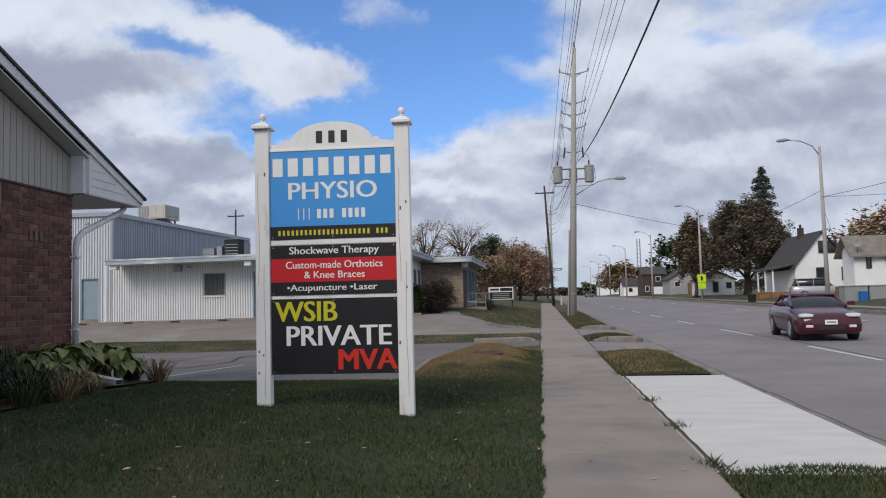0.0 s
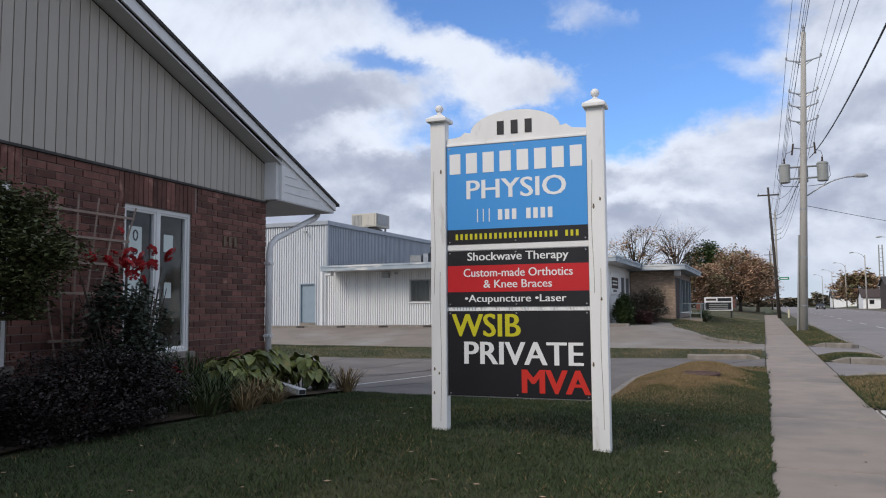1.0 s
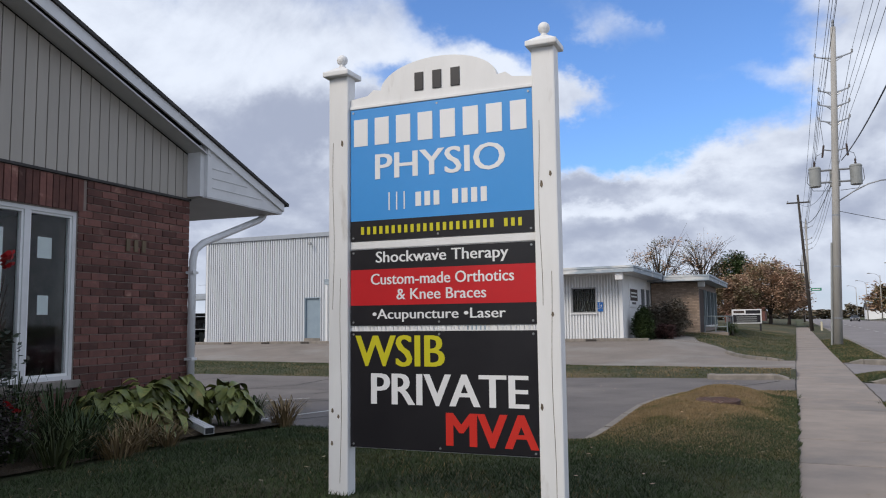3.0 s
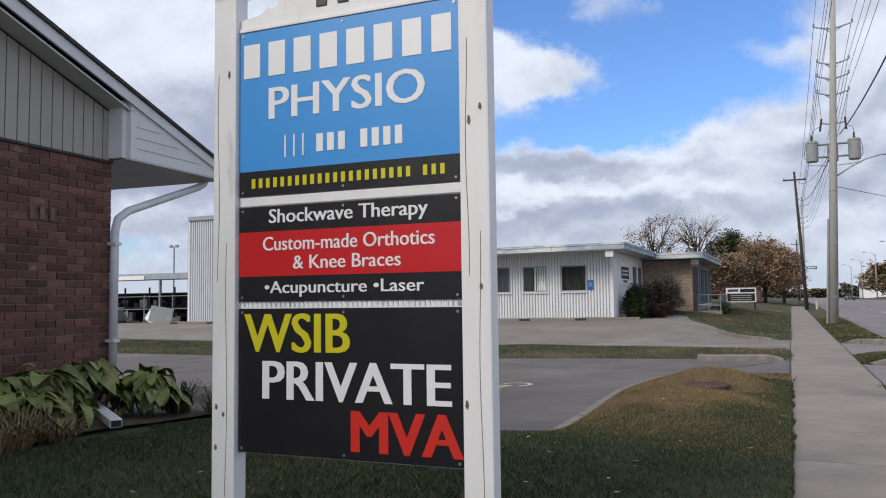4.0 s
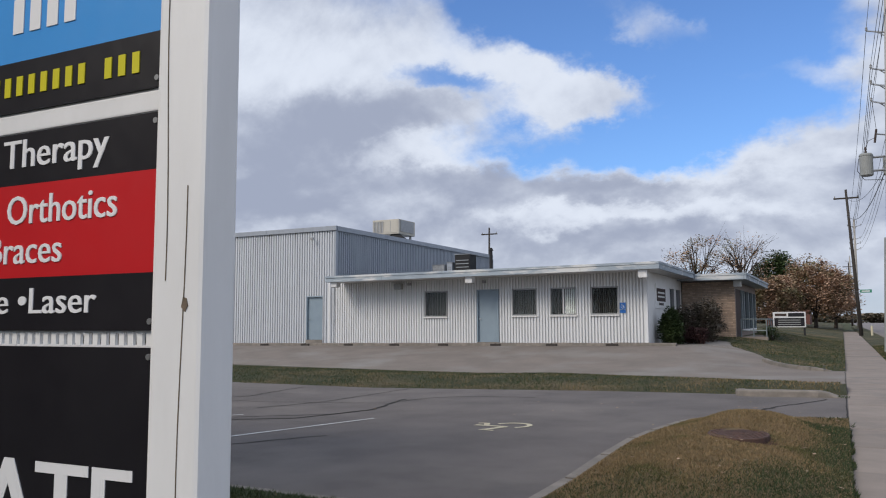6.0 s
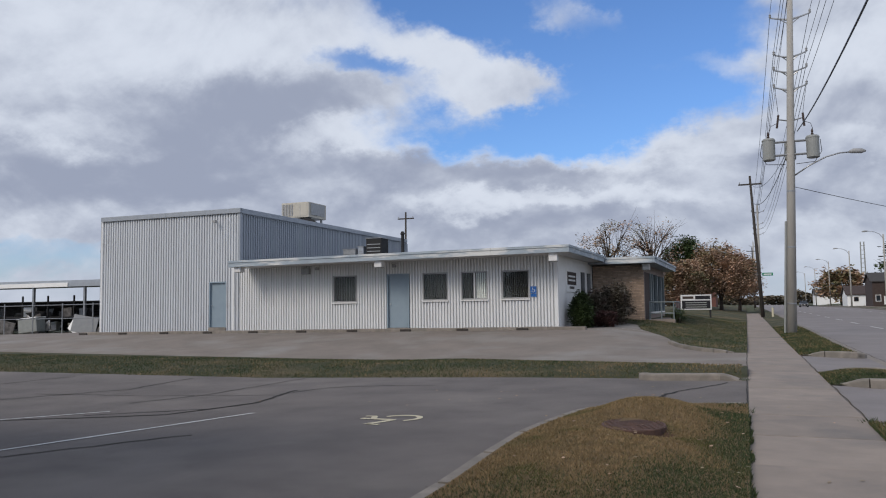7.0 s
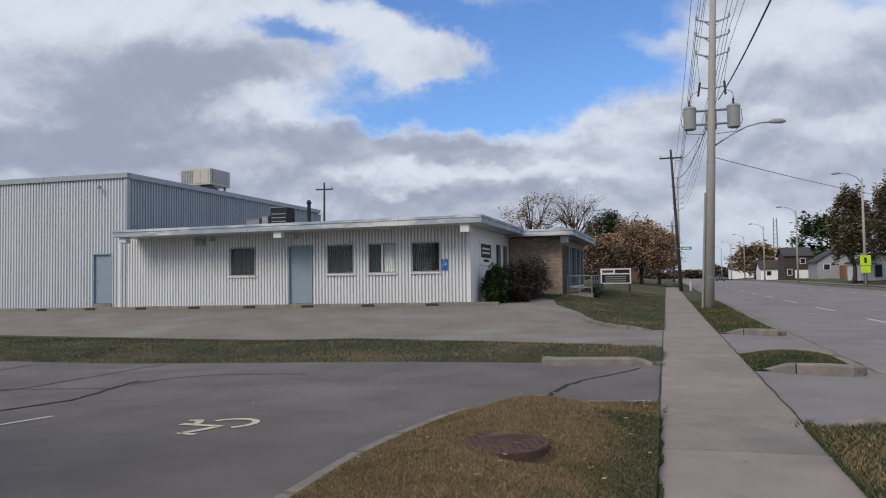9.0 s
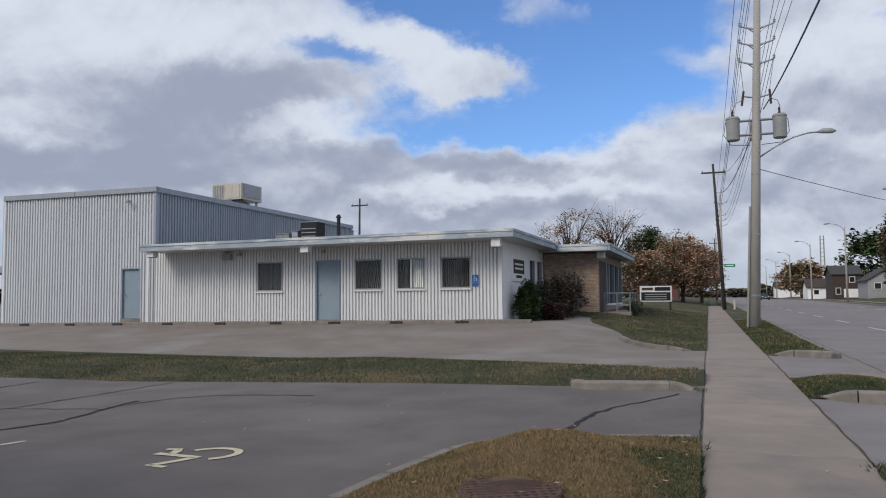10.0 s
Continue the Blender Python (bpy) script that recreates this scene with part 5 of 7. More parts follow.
        for i in range(13):
            x = a + 0.08 + i * (b - a - 0.16) / 12
            if k == 2 and 4 < i < 6:
                continue
            s = bx(-0.026, 0.026, -0.002, 0.002, z0 + 0.06, z1 - 0.05)
            bl = part("slat", s, M["vinyl"] if k == 2 and i > 6 else M["blind"], w)
            bl.location = (x, WY + 0.12, 0)
            bl.rotation_euler = (0, 0, radians(12 if k == 2 and i > 6 else 58))
        if k == 2:
            part("mullion", bx((a + b) / 2 - 0.03, (a + b) / 2 + 0.03, WY + 0.02, WY + 0.1, z0 + 0.05, z1 - 0.05), M["trim"], w)
    # doors
    for a, b, z0, z1 in (LOW_OPEN[1], (-22.66, -21.72, 0.50, 2.60)):
        d = part("door", bx(a + 0.05, b - 0.05, WY + 0.09, WY + 0.14, z0 + 0.05, z1 - 0.05, 0.004), M["door_blue"], g, "flush grey-blue metal door")
        part("frame", opening_frame(g, (a, b, z0, z1), "door"), M["door_blue"], d)
        part("threshold", bx(a, b, WY - 0.05, WY + 0.16, z0 - 0.12, z0 + 0.045, 0.006), M["kerb"], d)
        part("handle", tube(bmesh.new(), [(a + 0.13, WY + 0.09, z0 + 1.02), (a + 0.13, WY - 0.01, z0 + 1.02), (a + 0.22, WY - 0.015, z0 + 1.02)], 0.014, 8), M["steel"], d)
    # wall lights
    for x in (-13.52, -6.46, -20.2):
        l = part("wall_light", bx(x - 0.16, x + 0.16, 34.90, 35.20, 2.93, 3.238, 0.02), M["trim"], g, "white box wall light")
        part("lens", bx(x - 0.13, x + 0.13, 34.93, 35.17, 2.915, 2.932), M["plastic"], l)
    for x, z in ((-22.3, 5.35), (-13.4, 3.05), (-17.0, 3.05)):
        l = part("flood_light", tube(bmesh.new(), [(x, WY, z), (x, WY - 0.12, z + 0.02), (x + 0.1, WY - 0.25, z - 0.03)], 0.03, 8), M["grey_paint"], g, "small grey flood light")
        part("head", bx(x + 0.05, x + 0.2, WY - 0.34, WY - 0.22, z - 0.1, z + 0.02, 0.015), M["grey_paint"], l)
    # accessible parking plate
    pl = part("parking_plate", bx(-7.66, -7.42, WY - 0.03, WY - 0.02, 1.80, 2.06, 0.004), M["sign_blue"], g, "blue accessible parking plate")
    part("plate", bx(-7.66, -7.42, WY - 0.03, WY - 0.02, 1.66, 1.785, 0.004), M["sign_blue"], pl)
    part("symbol", tube(bmesh.new(), [(-7.54 + 0.06 * math.cos(t), WY - 0.032, 1.90 + 0.06 * math.sin(t)) for t in np.linspace(-3.2, 0.9, 12)], 0.008, 5), M["ink_white"], pl)
    part("symbol", tube(bmesh.new(), [(-7.57, WY - 0.032, 2.01), (-7.56, WY - 0.032, 1.92), (-7.51, WY - 0.032, 1.92), (-7.48, WY - 0.032, 1.85)], 0.009, 5), M["ink_white"], pl)
    # brick wing with a glazed entry front
    FX = -4.27
    bm = bmesh.new()
    box(bm, -6.58, FX, 43.34, 43.6, 0.2, 3.13)
    box(bm, FX - 0.16, FX, 45.7, 52.6, 0.2, 0.95)
    box(bm, FX - 0.16, FX, 43.6, 52.6, 2.80, 3.13)
    box(bm, -12.0, FX - 0.04, 52.6, 52.8, 0.2, 3.13)
    wing = part("wing_wall", bm, M["mortar"], g)
    rng = random.Random(8)
    bb = bmesh.new()
    z, row = 0.25, 0
    while z < 3.05:
        x = -6.55 - (0.11 if row % 2 else 0)
        while x < FX - 0.01:
            x1 = min(x + 0.215, FX)
            if x1 > -6.56:
                dd = rng.uniform(0, 0.01)
                box(bb, max(x, -6.56), x1, 43.315 - dd, 43.341, z, z + 0.062)
            x += 0.228
        z += 0.075
        row += 1
    part("tan_bricks", bb, M["tan_brick"], wing, "tan brick courses", kind="stuff")
    part("entry_panel", bx(FX - 0.12, FX - 0.02, 43.61, 45.69, 0.5, 2.80), M["brown"], wing, "dark brown entry panel")
    for y in (45.7, 46.6, 48.6, 50.5, 52.0):
        part("mullion", bx(FX - 0.10, FX + 0.05, y, y + 0.20, 0.95, 2.80, 0.006), M["rail_paint"], wing, "pale window mullion")
    for y0, y1 in ((45.9, 46.6), (46.8, 48.6), (48.8, 50.5), (50.7, 52.0)):
        part("pane", bx(FX - 0.08, FX - 0.07, y0, y1, 0.95, 2.80), M["car_glass"], wing)
        part("sill", bx(FX - 0.12, FX + 0.07, y0, y1, 0.88, 0.948), M["vinyl"], wing, "white sill")
    part("wing_roof", bx(-12, -3.75, 42.36, 53.2, 3.15, 3.40), M["metal_grey"], g)
    part("fascia", bx(-5.80, -3.75, 42.25, 42.34, 3.14, 3.34, 0.006), M["fascia"], g, "weathered blue-grey fascia")
    part("roof_edge", bx(-5.80, -3.63, 42.22, 42.38, 3.335, 3.43, 0.008), M["fascia"], g, "weathered blue-grey roof edge")
    part("fascia", bx(-3.74, -3.65, 42.25, 53.2, 3.14, 3.34, 0.006), M["fascia"], g, "weathered blue-grey fascia")
    part("roof_edge", bx(-3.78, -3.61, 42.385, 53.23, 3.335, 3.43, 0.008), M["fascia"], g, "weathered blue-grey roof edge")
    part("wall_light", bx(-4.27, -3.95, 42.95, 43.24, 2.86, 3.139, 0.02), M["trim"], g, "white box wall light")
    return g


building = build_building()


# ---- plants ----
def leaf_quads(rng, centres, size, squash=0.6):
    n = len(centres)
    a, b = rng.uniform(0, 6.283, n), rng.uniform(-0.9, 0.9, n)
    u = np.stack([np.cos(a), np.sin(a), 0.6 * np.sin(b)], 1)
    w = np.stack([-np.sin(a) * np.cos(b), np.cos(a) * np.cos(b), np.sin(b)], 1)
    s = (size * rng.uniform(0.6, 1.4, n))[:, None]
    v = np.empty((n * 4, 3))
    v[0::4], v[1::4], v[2::4], v[3::4] = centres - u * s, centres + w * s * squash, centres + u * s, centres - w * s * squash
    return v, np.arange(n * 4).reshape(-1, 4)


def crown_points(rng, c, r, clumps, per, tight=0.18, low=-0.7):
    d = rng.normal(size=(clumps, 3))
    d /= np.linalg.norm(d, axis=1)[:, None]
    d[:, 2] = np.where(d[:, 2] < low, -d[:, 2], d[:, 2])
    rad = rng.uniform(0.35, 1.0, clumps) ** 0.6 * rng.uniform(0.85, 1.12, clumps)
    heart = np.asarray(c) + d * rad[:, None] * np.asarray(r)
    pts = np.repeat(heart, per, 0) + np.clip(rng.normal(size=(clumps * per, 3)), -1.7, 1.7) * np.asarray(r) * tight * np.repeat(rng.uniform(0.6, 1.3, clumps), per)[:, None]
    return heart, pts


def tree(name, label, base, height, radius, leaf, size, clumps=90, per=60, trunk=0.25, crown_low=0.3, seed=1, limbs=14, tight=0.16, group="", squash=0.6, twigs=2):
    rng = np.random.default_rng(seed)
    g = thing(name, label, "tree", group)
    bx_, by_, bz_ = base
    c = (bx_, by_, bz_ + height * (crown_low + 1) / 2)
    r = (radius, radius, height * (1 - crown_low) / 2)
    heart, pts = crown_points(rng, c, r, clumps, per, tight)
    bm = bmesh.new()
    top = bz_ + height * (crown_low + 0.45)
    spine = [(bx_ + 0.12 * math.sin(i), by_ + 0.1 * math.cos(2 * i), bz_ - 0.2 + (top - bz_) * i / 6) for i in range(7)]
    tube(bm, spine, [trunk * (1.25 - 0.17 * i) for i in range(7)], 9)
    for k in range(min(limbs, clumps)):
        h = heart[k]
        j = 2 + k % 4
        p = Vector(spine[j])
        q = Vector(h)
        m = p.lerp(q, 0.5) + Vector((0, 0, 0.12 * (q - p).length))
        tube(bm, [p, p.lerp(m, 0.6), m, q], [trunk * 0.42, trunk * 0.3, trunk * 0.2, trunk * 0.06], 6)
        for t in range(twigs):
            e = q + Vector(rng.normal(size=3)) * radius * 0.25
            tube(bm, [m, m.lerp(e, 0.5) + Vector((0, 0, 0.2)), e], [trunk * 0.12, trunk * 0.08, trunk * 0.03], 5)
    part("trunk", bm, M["bark"], g, smooth=True)
    if per:
        v, f = leaf_quads(rng, pts, size, squash)
        part("crown", raw_mesh("crown", v, f), leaf, g, kind="stuff")
    return g


def spruce(base, height, radius, seed=3):
    rng = np.random.default_rng(seed)
    g = thing("spruce_tree", "tall dark green spruce with a pointed ragged crown", "tree")
    x, y, z = base
    part("trunk", cyl((x, y, z - 0.2), (x, y, z + height), 0.22, 8, 0.03), M["bark"], g)
    n = 15000
    t = rng.uniform(0.05, 1, n) ** 0.8
    t = np.round(t * 16) / 16 + rng.normal(size=n) * 0.012
    a = rng.uniform(0, 6.283, n)
    lobes = 0.75 + 0.35 * np.sin(a * 5 + t * 40)
    rr = radius * np.clip(1.02 - t, 0.01, 1) ** 0.5 * np.sqrt(rng.uniform(0, 1, n)) * lobes
    pts = np.stack([x + rr * np.cos(a), y + rr * np.sin(a), z + t * height - rr * 0.35], 1)
    v, f = leaf_quads(rng, pts, 0.22, 0.4)
    part("crown", raw_mesh("crown", v, f), M["leaf_spruce"], g, kind="stuff")


def shrub(name, label, c, r, leaf, size, clumps=40, per=60, seed=2, category="shrub", cone=0.0, tight=0.2):
    rng = np.random.default_rng(seed)
    g = thing(name, label, category)
    heart, pts = crown_points(rng, (0, 0, 0), r, clumps, per, tight, -1.0)
    if cone:
        k = 1 - cone * (pts[:, 2] / r[2] * 0.5 + 0.5)
        pts[:, 0] *= np.clip(k, 0.05, 2)
        pts[:, 1] *= np.clip(k, 0.05, 2)
    pts += np.asarray(c)
    ground = c[2] - r[2]
    pts[:, 2] = np.maximum(pts[:, 2], ground + 0.02)
    bm = bmesh.new()
    for k in range(7):
        e = Vector(heart[k]) + Vector(c)
        p = Vector((c[0] + 0.08 * math.cos(k), c[1] + 0.08 * math.sin(k), ground - 0.05))
        tube(bm, [p, p.lerp(e, 0.5) + Vector((0, 0, 0.05)), e], [0.025, 0.018, 0.006], 5)
    part("stem", bm, M["bark"], g, smooth=True)
    v, f = leaf_quads(rng, pts, size)
    part("foliage", raw_mesh("foliage", v, f), leaf, g, kind="stuff")
    return g


tree("maple_tree", "large rounded maple with dark green and rust autumn leaves", (24.4, 96, 0.5), 11.2, 4.7, M["leaf_dark"], 0.13, 340, 250, 0.42, 0.10, 11, 18, 0.09)
tree("maple_tree", "rounded maple with dark rust autumn leaves beside the road", (20.0, 104, 0.4), 10.0, 2.3, M["leaf_brown"], 0.16, 150, 120, 0.22, 0.12, 12, 12, 0.12)
spruce((30.8, 111, 0.5), 17.2, 3.7)
tree("autumn_tree", "rust and orange autumn tree on the lawn", (-2.6, 97, 0.4), 7.4, 3.8, M["leaf_rust"], 0.12, 150, 150, 0.2, 0.08, 21, 14, 0.12)
tree("autumn_tree", "low rust-leaved autumn tree behind the lawn sign", (-6.2, 92, 0.5), 5.2, 2.9, M["leaf_rust"], 0.12, 120, 130, 0.18, 0.05, 22, 14, 0.12)
tree("autumn_tree", "dark rust autumn tree beside the street", (-0.8, 108, 0.4), 6.4, 2.6, M["leaf_rust"], 0.14, 110, 110, 0.2, 0.1, 23, 14, 0.15)
tree("green_tree", "green-leaved tree behind autumn trees", (-6.6, 108, 0.4), 9.2, 3.0, M["leaf"], 0.13, 120, 130, 0.22, 0.2, 24, 12, 0.12)
tree("bare_tree", "half-bare tree with thin brown leaves", (-12.6, 86, 0.5), 9.2, 3.4, M["leaf_rust"], 0.10, 60, 60, 0.20, 0.3, 31, 26, 0.10, twigs=5)
tree("bare_tree", "half-bare tree with sparse spreading twigs", (-8.2, 84, 0.5), 9.2, 3.0, M["leaf_rust"], 0.085, 60, 26, 0.19, 0.3, 32, 28, 0.12, twigs=6)
tree("far_tree", "green-leaved tree behind far houses", (33.0, 190, 0.5), 13.5, 6.5, M["leaf"], 0.45, 70, 60, 0.4, 0.1, 41, 6, 0.16)
tree("far_tree", "yellowing tree behind far houses", (20.5, 205, 0.5), 8.5, 5.5, M["leaf_rust"], 0.4, 70, 60, 0.4, 0.05, 42, 6, 0.16)
tree("autumn_tree", "pale orange autumn tree behind white house", (44, 108, 0.5), 9.5, 6.0, M["leaf_rust"], 0.32, 90, 50, 0.3, 0.1, 43, 30, 0.15)
tree("autumn_tree", "orange autumn tree behind the sided house", (37, 84, 0.5), 9.0, 4.2, M["leaf_rust"], 0.26, 80, 60, 0.3, 0.1, 44, 20, 0.15)
shrub("evergreen_shrub", "small conical green shrub beside the end wall", (-5.98, 37.5, 1.10), (0.55, 0.62, 0.68), M["leaf"], 0.045, 130, 80, 51, cone=0.45, tight=0.14)
shrub("dark_shrub", "dark brown-green shrub beside the brick wing", (-5.25, 40.5, 1.32), (0.80, 1.05, 0.88), M["leaf_shade"], 0.045, 170, 90, 52, tight=0.15)
shrub("dark_shrub", "dark brown-green shrub against the end wall", (-5.85, 39.3, 1.15), (0.50, 0.7, 0.70), M["leaf_shade"], 0.045, 110, 80, 55, tight=0.15)
shrub("dark_shrub", "low reddish shrub before the brick wing", (-5.25, 38.6, 0.70), (0.46, 0.5, 0.38), M["leaf_red"], 0.035, 80, 60, 53, tight=0.15)
shrub("round_shrub", "small round green shrub beside the entry", (-2.9, 44.5, 0.75), (0.38, 0.38, 0.34), M["leaf"], 0.035, 40, 40, 54)


def far_woods():
    rng = np.random.default_rng(9)
    n = 26000
    x = rng.uniform(-420, 260, n)
    y = 430 + 70 * np.sin(x * 0.013) + rng.uniform(-10, 10, n)
    top = 5.0 + 2.2 * np.sin(x * 0.11) + 1.6 * np.sin(x * 0.043 + 1)
    road_gap = np.abs(x - 10) < 14
    top[road_gap] *= 0.5
    z = 0.4 + rng.uniform(0, 1, n) ** 0.7 * np.maximum(top, 1.5)
    v, f = leaf_quads(rng, np.stack([x, y, z], 1), 1.3)
    me = raw_mesh("far_woods", v, f)
    me.materials.append(M["leaf_dark"])
    tagged(new("far_woods", me), "distant dark tree line along the horizon", "woods", kind="stuff")


far_woods()


# ---- poles, lamps, wires ----
def line_pole(x, y, z0, lean, height, label):
    g = thing("utility_pole", label, "utility pole", "utility poles")
    def at(z, dx=0.0, dy=0.0):
        return (x + lean * z / height + dx, y + dy, z0 + z)
    part("shaft", tube(bmesh.new(), [at(-0.3), at(height * 0.5), at(height)], [0.20, 0.158, 0.11], 14), M["pole"], g, smooth=True)
    part("top_insulator", lathe(bmesh.new(), [(0.05, z0 + height), (0.07, z0 + height + 0.1), (0.05, z0 + height + 0.16), (0.07, z0 + height + 0.24), (0.03, z0 + height + 0.36)], 10, (x + lean, y)), M["steel"], g)
    for z, half in ((13.2, 0.76), (11.6, 0.62), (10.95, 0.62), (10.22, 0.62)):
        for s in (-1, 1):
            arm = part("arm", tube(bmesh.new(), [at(z - 0.18), at(z - 0.10, s * half * 0.5), at(z, s * half)], [0.05, 0.035, 0.03], 7), M["steel"], g)
            part("brace", tube(bmesh.new(), [at(z - 0.38), at(z - 0.09, s * half * 0.55)], 0.022, 5), M["steel"], arm)
            part("insulator", lathe(bmesh.new(), [(0.03, z0 + z), (0.055, z0 + z + 0.05), (0.035, z0 + z + 0.08), (0.055, z0 + z + 0.12), (0.02, z0 + z + 0.17)], 8, at(z, s * half)[:2]), M["grey_paint"], arm)
    return g, at


def transformer_pole():
    g, at = line_pole(1.70, 41.9, 0.03, 0.54, 14.5, "tall pale concrete utility pole with transformers and street lamp")
    for s in (-1, 1):
        part("cutout", tube(bmesh.new(), [at(8.75), at(8.85, s * 0.45)], 0.03, 6), M["steel"], g)
        part("fuse", tube(bmesh.new(), [at(8.5, s * 0.52), at(9.05, s * 0.46)], 0.045, 7), M["brown"], g)
        c = at(7.6, s * 0.83)
        prof = [(0.20, c[2] - 0.45), (0.245, c[2] - 0.42), (0.25, c[2] + 0.36), (0.265, c[2] + 0.37), (0.265, c[2] + 0.41), (0.22, c[2] + 0.47), (0.06, c[2] + 0.50)]
        tr = part("transformer", lathe(bmesh.new(), prof, 20, c[:2]), M["plastic"], g, "grey drum transformer", smooth=False)
        part("bushing", lathe(bmesh.new(), [(0.03, c[2] + 0.48), (0.055, c[2] + 0.55), (0.03, c[2] + 0.60), (0.05, c[2] + 0.66), (0.02, c[2] + 0.76)], 8, c[:2]), M["brown"], tr)
        for z in (7.35, 7.9):
            part("bracket", tube(bmesh.new(), [at(z), at(z, s * 0.60)], 0.05, 6), M["steel"], tr)
        part("lead", tube(bmesh.new(), [at(8.36, s * 0.83), at(8.6, s * 0.75), at(8.7, s * 0.52)], 0.012, 5), M["wire"], tr)
        part("lead", tube(bmesh.new(), [at(9.0, s * 0.46), at(9.4, s * 0.5), at(10.2, s * 0.6)], 0.010, 5), M["wire"], tr)
        part("lead", tube(bmesh.new(), [at(7.9, s * 1.1), at(7.4, s * 1.16), at(7.0, s * 0.9), at(6.95, s * 0.2)], 0.014, 5), M["wire"], tr)
    c = at(7.6, 0.0, 0.42)
    part("transformer", lathe(bmesh.new(), [(0.20, c[2] - 0.40), (0.22, c[2] - 0.38), (0.22, c[2] + 0.3), (0.18, c[2] + 0.38)], 18, c[:2]), M["plastic"], g, "grey drum transformer")
    arm = part("lamp_arm", tube(bmesh.new(), [at(6.45, 0.1), at(6.85, 0.7), at(7.15, 1.3), at(7.27, 1.8), at(7.28, 2.2)], 0.03, 8), M["steel"], g, smooth=True)
    part("lamp_head", tube(bmesh.new(), [at(7.28, 2.15), at(7.31, 2.3), at(7.29, 2.6), at(7.27, 2.75)], [0.05, 0.10, 0.10, 0.03], 10), M["grey_paint"], arm, smooth=True)
    for z in (1.2, 3.5, 5.8):
        part("band", tube(bmesh.new(), [at(z), at(z + 0.06)], 0.206 - 0.0058 * z, 14), M["steel"], g)
    part("conduit", tube(bmesh.new(), [at(-0.1, -0.25, -0.04), at(2.2, -0.225, -0.05), at(4.6, -0.20, -0.06)], 0.045, 8), M["plastic"], g)
    return at


pole_at = transformer_pole()
line_pole(1.8, 118.0, 0.3, 0.1, 14.0, "tall pale concrete utility pole farther up the street")
line_pole(1.8, 186.0, 0.4, 0.1, 14.0, "tall pale concrete utility pole farther up the street")
line_pole(1.9, -26.0, 0.0, 0.1, 14.5, "tall pale concrete utility pole behind the viewer")


def wood_pole(x, y, z0, dx, h, arms=True):
    g = thing("utility_pole", "dark leaning wooden utility pole", "utility pole", "wooden poles")
    part("shaft", tube(bmesh.new(), [(x, y, z0 - 0.3), (x + dx * 0.5, y, z0 + h * 0.5), (x + dx, y, z0 + h)], [0.15, 0.12, 0.085], 10), M["wood_pole"], g, smooth=True)
    if arms:
        part("cross_arm", bx(x + dx - 0.9, x + dx + 0.9, y - 0.06, y + 0.06, z0 + h - 0.75, z0 + h - 0.63, 0.01), M["wood_pole"], g)
        for k in (-0.8, 0, 0.8):
            part("insulator", cyl((x + dx + k, y, z0 + h - 0.63), (x + dx + k, y, z0 + h - 0.48), 0.04, 7), M["grey_paint"], g)
    return g


wood_pole(1.25, 75.0, 0.30, -0.55, 11.4, True)
ss = thing("street_name_sign", "small green street name sign with white bars", "street sign")
part("board", bx(1.32, 2.12, 74.9, 74.93, 3.50, 3.74, 0.004), M["sign_green"], ss)
part("bar", bx(1.42, 2.0, 74.893, 74.9, 3.58, 3.66), M["ink_white"], ss)
part("bracket", bx(1.0, 1.32, 74.88, 74.95, 3.6, 3.64), M["steel"], ss)
wood_pole(-32.5, 80, 0.0, 0.1, 11.2)
wood_pole(1.4, 150, 0.4, -0.1, 10.5)
hyd = thing("bollard", "small pale yellow marker post on the verge", "bollard")
part("post", cyl((1.95, 74.0, 0.1), (1.95, 74.0, 0.95), 0.08, 10), M["symbol"], hyd)
part("cap", cyl((1.95, 74.0, 0.95), (1.95, 74.0, 1.05), 0.10, 10, 0.04), M["steel"], hyd)


def lamp_post(y):
    z0 = 0.1 + rise(y)
    g = thing("street_lamp", "tall grey street lamp with curved arm over the road", "street lamp", "street lamps")
    part("shaft", tube(bmesh.new(), [(17.65, y, z0 - 0.3), (17.62, y, z0 + 9.9)], [0.15, 0.085], 12), M["pole"], g, smooth=True)
    a = part("arm", tube(bmesh.new(), [(17.62, y, z0 + 9.3), (17.2, y, z0 + 9.95), (16.5, y, z0 + 10.3), (15.8, y, z0 + 10.4)], 0.035, 8), M["steel"], g, smooth=True)
    part("head", tube(bmesh.new(), [(15.85, y, z0 + 10.4), (15.6, y, z0 + 10.42), (15.2, y, z0 + 10.38), (15.05, y, z0 + 10.36)], [0.05, 0.11, 0.11, 0.03], 10), M["grey_paint"], a, smooth=True)


for y in (13.0, 50.7, 88.3, 126.0, 163.5, 201.0, 239.0, 277.0):
    lamp_post(y)


def cable(a, b, sag, r=0.011, n=26):
    a, b = Vector(a), Vector(b)
    pts = [a.lerp(b, i / n) - Vector((0, 0, sag * 4 * (i / n) * (1 - i / n))) for i in range(n + 1)]
    ob = solo("overhead_cable", tube(bmesh.new(), pts, r, 5), M["wire"], "thin dark overhead cable between poles", "cable", "overhead cables")
    return ob


